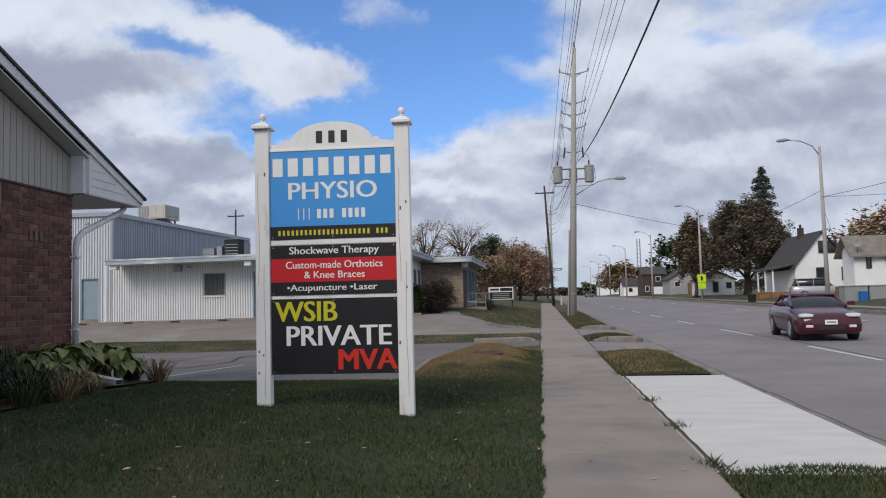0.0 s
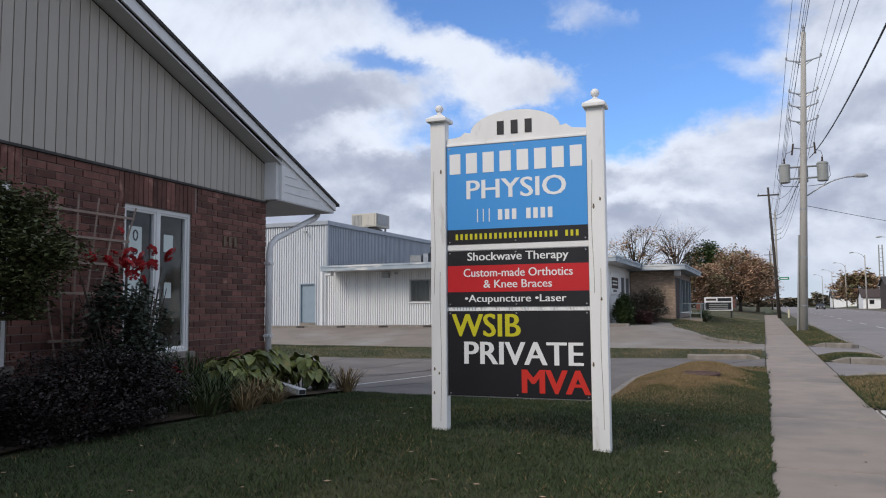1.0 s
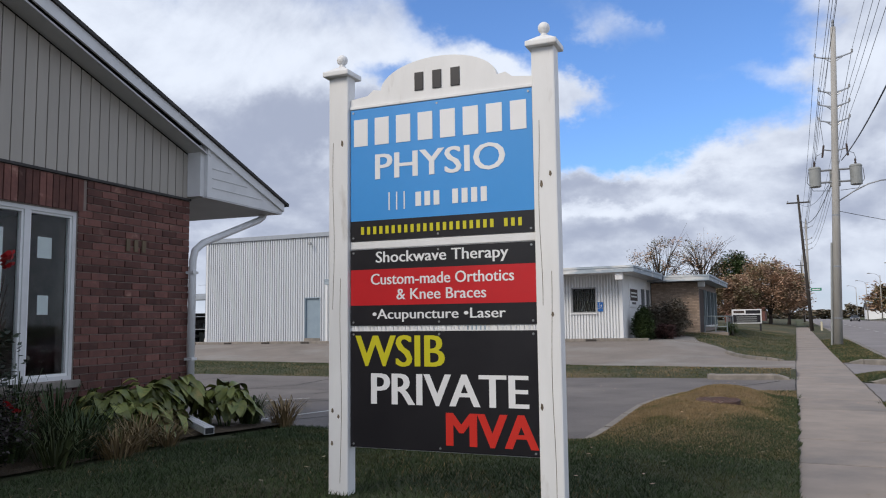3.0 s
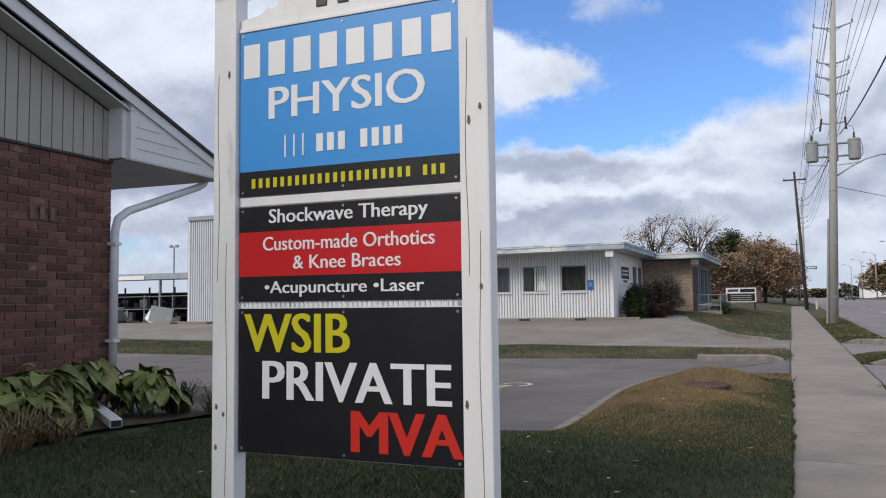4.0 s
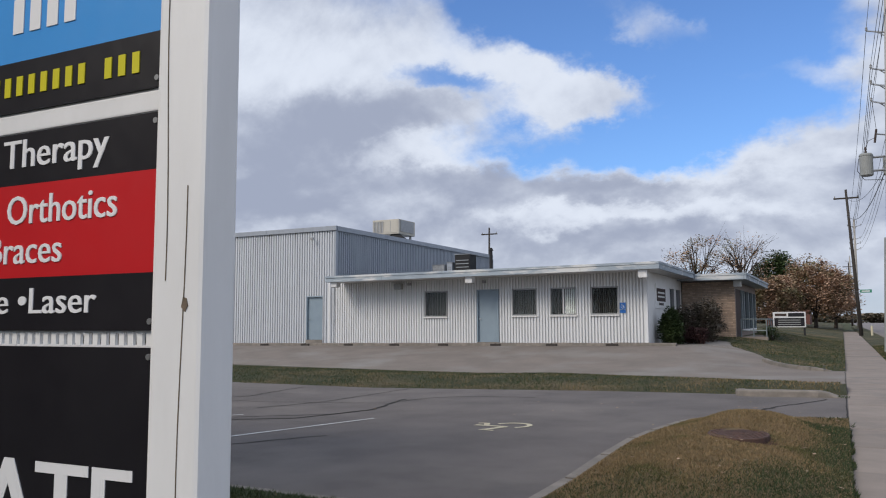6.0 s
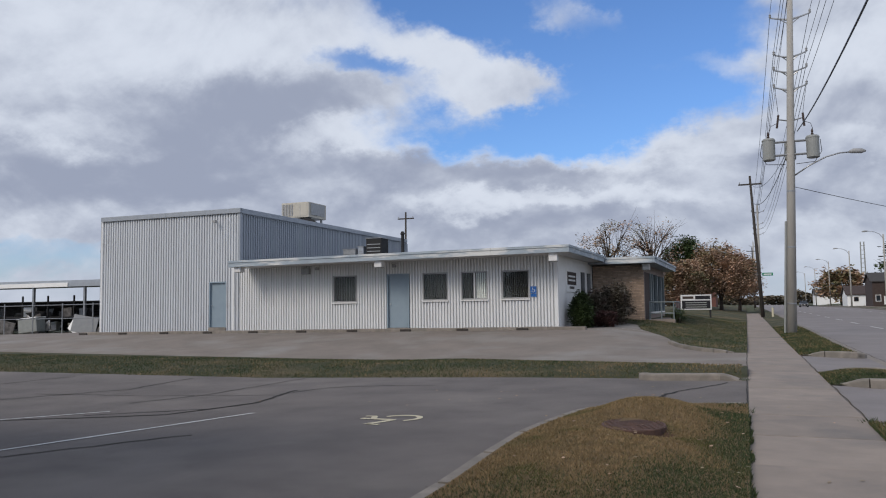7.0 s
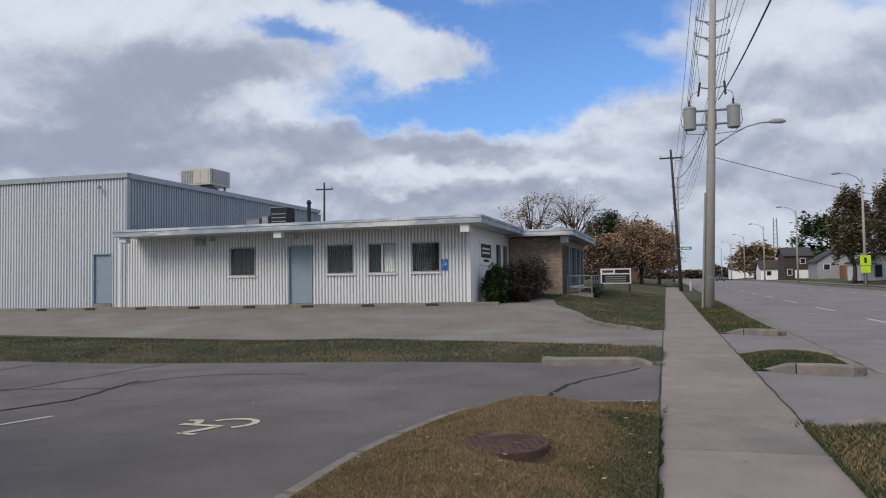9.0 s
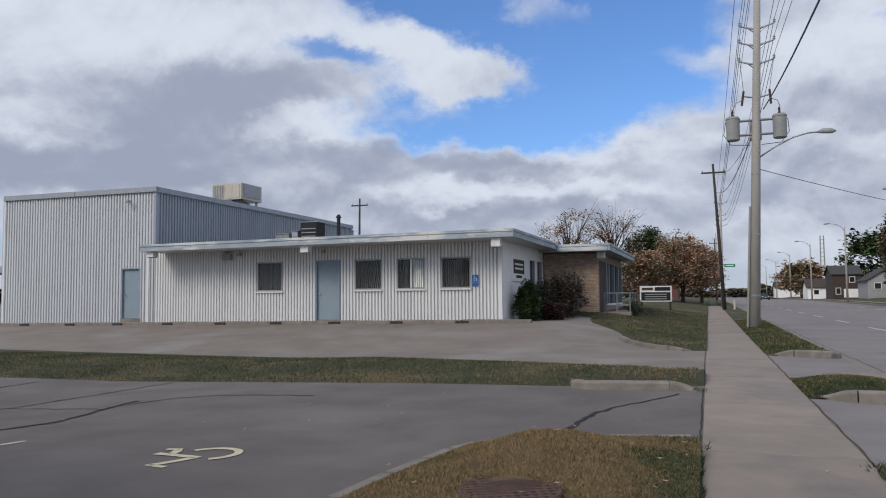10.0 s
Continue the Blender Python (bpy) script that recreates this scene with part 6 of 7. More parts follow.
for z, half in ((13.38, 0.76), (11.78, 0.62), (11.12, 0.62), (10.4, 0.62)):
    for s in (-1, 1):
        p = pole_at(z, s * half)
        cable((1.95 + s * half, -26, z - 0.05), p, 1.1, 0.009)
        cable(p, (1.85 + s * half, 118.0, z), 1.2, 0.012)
cable((2.0, -26, 14.8), pole_at(14.8), 1.0, 0.009)
cable(pole_at(14.8), (1.9, 118, 14.4), 1.0, 0.011)
cable((2.3, -26, 8.3), pole_at(8.3, 0.25), 2.0, 0.022)
cable(pole_at(7.2, -0.2), (0.75, 75.0, 9.6), 0.9, 0.018)
cable(pole_at(8.0, 0.1), (0.75, 75.0, 11.0), 0.9, 0.012)
cable((0.75, 75.0, 9.6), (1.8, 118.0, 8.5), 0.8, 0.018)
cable(pole_at(6.0, 0.15), (25.6, 79.9, 6.3), 0.5, 0.014)
cable((17.6, 50.7, 6.4), (24.3, 66.2, 3.9), 0.25, 0.012)
cable((17.6, 50.7, 6.9), (30, 40, 6.6), 0.25, 0.012)
cable((17.6, 50.7, 7.3), (17.6, 88.3, 7.3), 0.5, 0.014)
cable((17.6, 50.7, 6.9), (17.6, 13.0, 6.8), 0.5, 0.014)
cable((-60, 70, 5.6), (-32.5, 80, 8.0), 0.3, 0.012)


# ---- rooftop plant ----
def rooftop():
    g = thing("rooftop_unit", "cream metal rooftop air-conditioning unit on a stand", "air conditioner")
    part("body", bx(-24.05, -22.3, 44.2, 46.1, 6.40, 7.25, 0.02), M["ac"], g)
    part("panel", bx(-23.2, -22.4, 44.18, 44.2, 6.48, 7.17), M["ac"], g)
    part("grille", bx(-22.3, -22.27, 44.4, 45.9, 6.55, 7.2), M["steel"], g)
    part("seam", bx(-22.85, -22.83, 44.172, 44.18, 6.5, 7.15), M["grey_paint"], g)
    for k in range(7):
        part("louvre", bx(-23.98 + 0.1 * k, -23.93 + 0.1 * k, 44.17, 44.2, 6.5, 7.15), M["grey_paint"], g)
    for x in (-23.8, -22.5):
        for y in (44.4, 45.9):
            part("leg", bx(x - 0.05, x + 0.05, y - 0.05, y + 0.05, 5.78, 6.42), M["steel"], g)
    part("duct", tube(bmesh.new(), [(-22.9, 44.5, 6.3), (-22.4, 44.4, 6.2), (-21.9, 44.4, 5.85)], 0.2, 10), M["dark"], g)
    for x0, x1, h, m in ((-18.9, -18.2, 0.85, "steel"), (-18.05, -17.75, 0.95, "metal_grey"), (-17.6, -16.75, 1.35, "dark")):
        u = thing("condenser", "dark louvred rooftop condenser box", "air conditioner", "rooftop condensers")
        part("body", bx(x0, x1, 41.9, 42.7, 3.44, 3.44 + h, 0.02), M[m], u)
        for k in range(6):
            part("louvre", bx(x0 + 0.06, x1 - 0.06, 41.88, 41.91, 3.6 + k * (h - 0.3) / 6, 3.64 + k * (h - 0.3) / 6), M["steel"], u)
        part("cap", bx(x0 - 0.03, x1 + 0.03, 41.87, 42.73, 3.44 + h, 3.47 + h), M["steel"], u)
    v = thing("vent_pipe", "dark capped roof vent pipe", "vent pipe")
    part("pipe", cyl((-15.0, 40.6, 3.44), (-15.0, 40.6, 4.8), 0.08, 10), M["dark"], v)
    part("cap", cyl((-15.0, 40.6, 4.78), (-15.0, 40.6, 4.92), 0.13, 10, 0.06), M["dark"], v)


rooftop()

# ---- wheel stops ----
for k in range(10):
    x = -29.2 + k * 2.38
    z = lot_z(x, 35.5)
    b = bx(x + 0.02, x + 2.36, 35.35, 35.58, z - 0.05, z + 0.13, 0.03)
    solo("wheel_stop", b, M["kerb"], "worn concrete wheel stop before the metal wall", "wheel stop", "wheel stops")
    # added dark box paints the shaded gap under the joint
    solo("stop_block", bx(x - 0.22, x + 0.22, 35.28, 35.349, z - 0.03, z + 0.09, 0.01), M["wood_pole"], "dark box added for the shaded gap at a wheel stop joint", "block", "wheel stop blocks")

# ---- entry and lawn sign ----
e = thing("entry_railing", "thin pale metal entry railing", "railing")
for x, y in ((-4.12, 44.0), (-3.6, 44.0), (-3.06, 44.0), (-3.06, 45.2), (-3.06, 46.4), (-3.06, 47.6)):
    part("post", cyl((x, y, 0.5), (x, y, 1.42), 0.028, 8), M["rail_paint"], e)
for z in (0.9, 1.41):
    part("rail", tube(bmesh.new(), [(-4.14, 44.0, z), (-3.06, 44.0, z), (-3.06, 47.6, z)], 0.026, 8), M["rail_paint"], e)
solo("entry_step", bx(-4.26, -3.0, 43.7, 48.2, 0.3, 0.62, 0.015), M["concrete"], "concrete entry landing beside the wing", "step", kind="structure")


def lawn_sign():
    g = thing("lawn_sign", "white-framed black business sign on short legs", "sign")
    x0, x1, y = -3.95, -2.05, 60.0
    f = part("frame", bx(x0, x1, y - 0.05, y + 0.12, 0.93, 1.90, 0.01), M["trim"], g)
    part("panel", bx(x0 + 0.08, x1 - 0.08, y - 0.06, y - 0.05, 1.00, 1.52), M["black"], f)
    part("panel", bx(x0 + 0.9, x1 - 0.08, y - 0.06, y - 0.05, 1.60, 1.83), M["black"], f)
    part("bar", bx(x0 + 0.12, x0 + 0.8, y - 0.06, y - 0.05, 1.64, 1.80), M["brown"], f)
    for k in range(3):
        part("bar", bx(x0 + 0.3, x1 - 0.3, y - 0.066, y - 0.06, 1.08 + 0.14 * k, 1.13 + 0.14 * k), M["plastic"], f)
    for x in (x0 + 0.1, x1 - 0.1):
        part("leg", bx(x - 0.06, x + 0.06, y, y + 0.08, 0.3, 0.93), M["dark"], g)


lawn_sign()


# ---- scrap yard west of the building ----
def yard():
    g = thing("canopy", "long open metal canopy over scrap storage", "canopy")
    part("roof", prism(bmesh.new(), [(-75, 3.45), (-30, 3.45), (-30, 3.62), (-75, 3.75)], "y", 50, 58), M["metal_grey"], g)
    part("fascia", bx(-75, -46, 49.9, 50.0, 3.2, 3.5), M["vinyl"], g)
    part("fascia", bx(-45.9, -30, 49.9, 50.0, 3.2, 3.5), M["metal_grey"], g)
    for k in range(9):
        x = -74.6 + 5.0 * k
        part("post", bx(x - 0.08, x + 0.08, 50.1, 50.26, -0.2, 3.45), M["steel"], g)
    part("back_wall", bx(-75, -30, 57.8, 58, -0.2, 2.2), M["junk"], g, "low dark corrugated back wall")
    rng = random.Random(12)
    for k in range(90):
        x, y = rng.uniform(-60, -41), rng.uniform(51.2, 56)
        w, h = rng.uniform(0.25, 1.3), rng.uniform(0.15, 0.8)
        level = rng.choice((0.0, 0.0, 1.1))
        bm = bmesh.new()
        box(bm, -w / 2, w / 2, -w / 3, w / 3, 0, h, 0.03)
        for v in bm.verts:
            v.co.x += 0.18 * w * math.sin(9 * v.co.z + k)
            v.co.y += 0.12 * w * math.sin(7 * v.co.x + k)
        ob = solo("scrap_part", bm, M[rng.choice(("junk", "junk", "junk", "dark", "plastic", "steel", "vinyl", "brown"))], "dented dark scrap part on storage rack", "scrap", "scrap on racks")
        ob.location = (x, y, -0.12 + level)
        ob.rotation_euler = (0, rng.uniform(-0.15, 0.15), rng.uniform(0, 3))
    for k in range(22):
        x, y = rng.uniform(-62, -34), rng.uniform(48.6, 50.6)
        bm = bmesh.new()
        box(bm, -rng.uniform(0.3, 0.9), rng.uniform(0.3, 0.9), -0.04, 0.04, 0.0, rng.uniform(0.4, 1.3), 0.02)
        ob = solo("scrap_sheet", bm, M[rng.choice(("junk", "junk", "plastic", "vinyl", "grey_paint", "steel"))], "loose dented metal sheet leaning in the yard", "scrap", "scrap on racks")
        ob.location = (x, y, -0.14)
        ob.rotation_euler = (rng.uniform(-0.35, 0.1), rng.uniform(-0.5, 0.5), rng.uniform(-0.6, 0.6))
    r = thing("storage_rack", "dark steel storage rack", "rack")
    for k in range(12):
        part("upright", bx(-70 + 2.6 * k, -69.9 + 2.6 * k, 51, 51.1, -0.2, 2.6), M["dark"], r)
    for z in (0.95, 2.1):
        part("shelf", bx(-70, -41, 51, 56.5, z, z + 0.07), M["dark"], r)
    b = thing("tote_bin", "pale green plastic tote bin leaning in the yard", "bin", m=pose(-48.3, 49.0, -0.15, 0, -6, 12))
    part("body", bx(-0.75, 0.75, -0.5, 0.5, 0.05, 1.05, 0.08), M["plastic"], b)
    part("lid", bx(-0.8, 0.8, -0.55, 0.55, 1.05, 1.13, 0.03), M["vinyl"], b)
    fl = thing("flood_lamp_pole", "thin grey twin flood lamp pole", "lamp pole")
    part("shaft", cyl((-52.5, 60, -0.2), (-52.5, 60, 6.6), 0.07, 8), M["steel"], fl)
    for s in (-1, 1):
        part("head", bx(-52.5 + s * 0.35 - 0.15, -52.5 + s * 0.35 + 0.15, 59.85, 60.1, 6.55, 6.8, 0.03), M["grey_paint"], fl)
    f = thing("chain_fence", "galvanised pipe fence rails at the yard", "fence")
    for k in range(12):
        x = -30.0 - 2.5 * k
        part("post", cyl((x, 44.0, -0.3), (x, 44.0, 1.9), 0.035, 8), M["steel"], f)
    for z in (1.0, 1.85):
        part("rail", tube(bmesh.new(), [(-57.5, 44, z - 0.15), (-30, 44, z)], 0.025, 7), M["steel"], f)


yard()


# ---- houses across the road ----
def gable_house(name, label, x0, x1, y0, y1, z0, eave, peak, wall, roof, ridge="y", over=0.3, px=None):
    g = thing(name, label, "house", "houses across the road")
    px = (x0 + x1) / 2 if px is None else px
    if ridge == "y":
        part("wall", prism(bmesh.new(), [(x0, z0 - 0.3), (x1, z0 - 0.3), (x1, eave), (px, peak - 0.12), (x0, eave)], "y", y0, y1), wall, g)
        for s, xe in ((-1, x0 - over), (1, x1 + over)):
            xb = x0 if s < 0 else x1
            ze = eave - over * (peak - eave) / abs(px - xb)
            part("roof", prism(bmesh.new(), [(xe, ze), (px, peak), (px, peak + 0.14), (xe, ze + 0.14)], "y", y0 - over, y1 + over), roof, g)
    else:
        py = (y0 + y1) / 2
        part("wall", prism(bmesh.new(), [(y0, z0 - 0.3), (y1, z0 - 0.3), (y1, eave), (py, peak - 0.12), (y0, eave)], "x", x0, x1), wall, g)
        for s, ye in ((-1, y0 - over), (1, y1 + over)):
            ze = eave - over * (peak - eave) / (py - y0)
            part("roof", prism(bmesh.new(), [(ye, ze), (py, peak), (py, peak + 0.14), (ye, ze + 0.14)], "x", x0 - over, x1 + over), roof, g)
    return g


def front_window(g, x0, x1, y, z0, z1, bars=1, frame="brown"):
    f = bmesh.new()
    for q in ((x0, x1, z1 - 0.09, z1), (x0, x1, z0, z0 + 0.09), (x0, x0 + 0.09, z0 + 0.09, z1 - 0.09), (x1 - 0.09, x1, z0 + 0.09, z1 - 0.09)):
        box(f, q[0], q[1], y - 0.07, y - 0.003, q[2], q[3])
    for k in range(bars):
        x = x0 + (x1 - x0) * (k + 1) / (bars + 1)
        box(f, x - 0.04, x + 0.04, y - 0.065, y - 0.003, z0 + 0.09, z1 - 0.09)
    w = part("window", f, M[frame], g)
    part("pane", bx(x0 + 0.09, x1 - 0.09, y - 0.03, y - 0.004, z0 + 0.09, z1 - 0.09), M["car_glass"], w)


def across():
    g = gable_house("white_house", "white one-and-a-half-storey gabled house with dark roof and porch", 23.1, 28.3, 78, 88, 0.9, 3.4, 6.6, M["vinyl"], M["shingle"], px=25.65)
    front_window(g, 25.3, 27.0, 78, 4.55, 5.75, 1)
    front_window(g, 25.0, 26.0, 78, 1.3, 3.2, 0)
    front_window(g, 27.3, 28.0, 78, 1.9, 3.2, 0)
    for k in range(1, 16):
        part("clapboard", bx(23.12, 28.28, 77.985, 77.999, 0.9 + 0.16 * k, 0.92 + 0.16 * k), M["vinyl"], g)
    ch = part("chimney", bx(25.2, 25.7, 83, 83.5, 6.0, 7.4), M["brown"], g)
    part("pot", cyl((25.45, 83.25, 7.4), (25.45, 83.25, 7.75), 0.12, 8), M["dark"], ch)
    p = part("porch_roof", prism(bmesh.new(), [(21.0, 3.05), (23.1, 3.5), (23.1, 3.62), (21.0, 3.17)], "y", 78.2, 86), M["shingle"], g)
    for y in (78.4, 81, 83.6):
        part("post", bx(21.1, 21.22, y, y + 0.12, 0.6, 3.08), M["vinyl"], g)
    part("porch_floor", bx(21.0, 23.1, 78.2, 86, 0.4, 0.95), M["wood"], g)
    part("stair", bx(20.0, 21.0, 79, 80.4, 0.3, 0.7), M["wood"], g)
    g.location.x = 1.2
    d = thing("satellite_dish", "pale round satellite dish on a post", "dish")
    part("dish", lathe(bmesh.new(), [(0.01, 0), (0.17, 0.02), (0.31, 0.07), (0.33, 0.08), (0.30, 0.085), (0.02, 0.02)], 18), M["plastic"], d)
    part("mast", cyl((0, 0, 0), (0, -0.9, -0.3), 0.04, 8), M["steel"], d)
    d.matrix_basis = pose(25.2, 65.4, 4.75, 90, 0, -15)
    h2 = gable_house("sided_house", "white vinyl-sided bungalow with low tan roof", 24.1, 34.0, 66, 68.4, 0.4, 4.1, 5.3, M["vinyl"], M["roof_tan"], ridge="x", over=0.5)
    for a in (25.0, 26.5, 29.5):
        front_window(h2, a, a + 0.42, 66, 2.7, 3.75, 0)
    for k in range(1, 22):
        part("clapboard", bx(24.12, 33.98, 65.985, 65.999, 0.4 + 0.165 * k, 0.42 + 0.165 * k), M["vinyl"], h2)
    part("stair", bx(23.2, 24.2, 66.5, 67.8, 0.2, 1.3), M["wood"], h2)
    h2.location.x = 1.0
    w = gable_house("small_white_house", "small white gabled house behind the maple", 21.4, 25.6, 107, 114, 0.9, 2.7, 3.7, M["vinyl"], M["shingle"])
    front_window(w, 22.8, 23.5, 107, 1.0, 2.4, 0)
    front_window(w, 24.5, 25.2, 107, 1.5, 2.3, 0)
    b = gable_house("brown_house", "dark brown two-storey house with hipped roof", 19.2, 23.4, 150, 158, 0.8, 4.6, 6.0, M["brown"], M["shingle"], ridge="x")
    front_window(b, 21.6, 22.5, 150, 3.2, 4.2, 0, "trim")
    front_window(b, 19.6, 20.4, 150, 1.3, 2.4, 0, "trim")
    part("garage_door", bx(20.8, 23.0, 149.9, 149.99, 0.8, 2.2), M["vinyl"], b)
    c = gable_house("grey_house", "grey gabled house with cedar garage", 22.2, 27.6, 138, 146, 0.8, 3.4, 5.1, M["grey_paint"], M["shingle"])
    front_window(c, 23.0, 24.0, 138, 2.0, 3.0, 0, "trim")
    part("garage", bx(25.2, 28.0, 134, 137.9, 0.5, 2.7), M["wood"], c)
    part("garage_door", bx(25.5, 27.6, 133.9, 133.99, 0.6, 2.3), M["brown"], c)
    l = gable_house("low_house", "low pale house far up the street", 17.9, 22.3, 172, 180, 0.8, 2.7, 4.3, M["vinyl"], M["brown"], ridge="x")
    front_window(l, 19.0, 19.8, 172, 1.4, 2.2, 0)
    gable_house("far_house", "pale house at the far end of the street", 18.5, 25, 255, 262, 0.8, 3.4, 5.2, M["vinyl"], M["shingle"], ridge="x")
    gable_house("brick_house", "red brick house behind autumn trees", -9.5, -4.0, 125, 133, 0.6, 4.2, 6.0, M["brick_joined"], M["shingle"], ridge="x")
    # crossing sign, bin, utility boxes
    s = thing("crossing_sign", "lime yellow pedestrian warning sign on a post", "road sign")
    part("post", cyl((17.6, 88.0, 0.0), (17.6, 88.0, 3.05), 0.05, 8), M["steel"], s)
    bd = part("board", bx(17.15, 18.05, 87.92, 87.94, 2.15, 3.05, 0.004), M["sign_lime"], s)
    part("board", bx(17.2, 18.0, 87.92, 87.94, 1.45, 2.1, 0.004), M["sign_lime"], s)
    part("bar", bx(17.5, 17.7, 87.91, 87.92, 2.35, 2.85), M["black"], bd)
    b = thing("garbage_bin", "dark plastic garbage bin on the verge", "bin")
    part("body", cyl((18.0, 69.5, 0.12), (18.0, 69.5, 0.78), 0.30, 12, 0.36), M["rubber"], b)
    part("lid", cyl((18.0, 69.5, 0.78), (18.0, 69.5, 0.9), 0.38, 12, 0.1), M["rubber"], b)
    for x0, x1, m in ((20.8, 22.3, "plastic"), (22.4, 24.0, "plastic")):
        u = thing("utility_box", "grey metal utility enclosure beside the path", "utility box", "utility boxes")
        part("body", bx(x0, x1, 56.5, 57.6, 0.1, 1.28, 0.03), M[m], u)
        part("lid", bx(x0 - 0.05, x1 + 0.05, 56.45, 57.65, 1.28, 1.36, 0.02), M[m], u)
    r = thing("recycling_bin", "blue plastic recycling bin beside grey boxes", "bin")
    part("body", bx(21.6, 22.1, 56.0, 56.4, 0.1, 0.95, 0.04), M["sign_blue"], r)
    t = thing("lattice_tower", "distant pale lattice mast", "tower")
    for a, b_ in ((-1, -1), (1, -1), (1, 1), (-1, 1)):
        part("leg", cyl((51 + a, 410 + b_, 0), (51 + a * 0.7, 410 + b_ * 0.7, 29), 0.18, 5), M["plastic"], t)
    for k in range(14):
        part("brace", bx(50, 52, 409, 409.15, 1 + 2 * k, 1.2 + 2 * k), M["plastic"], t)


across()


# ---- vehicles ----
def loft(bm, stations):
    """Rounded body from stations of (y, half width, z low, z high, tumble)."""
    rings = []
    for y, w, z0, z1, tum in stations:
        h = z1 - z0
        half = [(w * 0.86, z0), (w * 0.97, z0 + 0.12 * h), (w, z0 + 0.45 * h), (w * (0.98 - tum * 0.3), z0 + 0.75 * h), (w * (0.93 - tum), z0 + 0.95 * h), (w * (0.6 - tum * 0.5), z1), (0, z1 + 0.01)]
        ring = [(x, z) for x, z in half] + [(-x, z) for x, z in half[-2::-1]]
        rings.append([bm.verts.new((x, y, z)) for x, z in ring])
    for a, b in zip(rings, rings[1:]):
        for k in range(len(a)):
            bm.faces.new((a[k], a[(k + 1) % len(a)], b[(k + 1) % len(b)], b[k]))
    bm.faces.new(rings[0])
    bm.faces.new(rings[-1][::-1])
    bmesh.ops.recalc_face_normals(bm, faces=bm.faces)
    return bm


def car(label, m, paint, L=4.6, W=0.86, H=1.36, tall=False):
    g = thing("car", label, "car", m=m)
    k = L / 4.6
    belt = 0.88 if not tall else 1.0
    st = [(-2.30 * k, W * 0.78, 0.28, 0.55, 0.0), (-2.24 * k, W * 0.90, 0.20, 0.66, 0.02), (-2.0 * k, W * 0.97, 0.17, belt - 0.14, 0.03), (-1.3 * k, W, 0.17, belt - 0.03, 0.04), (-0.9 * k, W, 0.17, belt + 0.02, 0.05),
          (0.6 * k, W, 0.17, belt + 0.03, 0.05), (1.6 * k, W, 0.18, belt + 0.05, 0.05), (2.1 * k, W * 0.95, 0.22, belt + 0.04, 0.05), (2.28 * k, W * 0.88, 0.32, belt - 0.05, 0.03), (2.32 * k, W * 0.8, 0.40, belt - 0.2, 0.0)]
    part("body", loft(bmesh.new(), st), paint, g, smooth=True)
    roof0, roof1 = (-0.25, 1.0) if not tall else (-0.35, 1.85)
    cab = [(-1.02 * k, W * 0.80, belt - 0.06, belt + 0.02, 0.0), (roof0 * k, W * 0.80, belt - 0.06, H - 0.035, 0.16), (roof1 * k, W * 0.78, belt - 0.06, H - 0.03, 0.16), ((1.75 if not tall else 2.15) * k, W * 0.74, belt - 0.06, belt + 0.06, 0.0)]
    part("glasshouse", loft(bmesh.new(), cab), M["car_glass"], g, "dark tinted windows", smooth=True)
    part("roof", loft(bmesh.new(), [(roof0 * k - 0.08, W * 0.70, H - 0.07, H - 0.025, 0.04), (0.2 * k, W * 0.74, H - 0.07, H + 0.006, 0.04), (roof1 * k + 0.12, W * 0.68, H - 0.09, H - 0.02, 0.04)]), paint, g, smooth=True)
    for s in (-1, 1):
        part("pillar", tube(bmesh.new(), [(s * W * 0.83, -1.0 * k, belt), (s * W * 0.69, roof0 * k, H - 0.06)], 0.045, 6), paint, g)
        part("pillar", tube(bmesh.new(), [(s * W * 0.70, roof1 * k, H - 0.06), (s * W * 0.79, 1.7 * k, belt + 0.02)], 0.05, 6), paint, g)
        part("pillar", tube(bmesh.new(), [(s * W * 0.70, 0.5 * k, H - 0.06), (s * W * 0.84, 0.55 * k, belt)], 0.03, 6), paint, g)
        for y in (-1.38 * k, 1.28 * k):
            wh = part("wheel", tube(bmesh.new(), [(s * (W - 0.20), y, 0.31), (s * (W - 0.19), y, 0.31), (s * (W - 0.01), y, 0.31), (s * (W + 0.01), y, 0.31)], [0.27, 0.315, 0.315, 0.27], 24), M["rubber"], g, "black tyre")
            part("rim", tube(bmesh.new(), [(s * (W + 0.005), y, 0.31), (s * (W + 0.02), y, 0.31), (s * (W + 0.022), y, 0.31)], [0.215, 0.20, 0.05], 18), M["chrome"], wh)
        part("headlight", loft(bmesh.new(), [(-2.27 * k, 0.14, -0.03, 0.03, 0), (-2.15 * k, 0.19, -0.035, 0.055, 0), (-1.98 * k, 0.12, 0.0, 0.07, 0)]), M["lens"], g, "clear headlight", smooth=True).location = (s * W * 0.68, -0.02, 0.66)
        part("fog_light", bx(s * W * 0.62 - 0.09, s * W * 0.62 + 0.09, -2.32 * k, -2.22 * k, 0.36, 0.43, 0.02), M["lens"], g)
        part("mirror", bx(s * (W + 0.08) - 0.09, s * (W + 0.08) + 0.09, -0.72 * k, -0.6 * k, belt + 0.02, belt + 0.14, 0.03), paint, g)
        part("tail_light", bx(s * W * 0.7 - 0.14, s * W * 0.7 + 0.14, 2.26 * k, 2.33 * k, belt - 0.22, belt - 0.08, 0.02), M["ink_red"], g)
    part("grille", bx(-0.34, 0.34, -2.325 * k, -2.26 * k, 0.30, 0.40, 0.02), M["dark"], g)
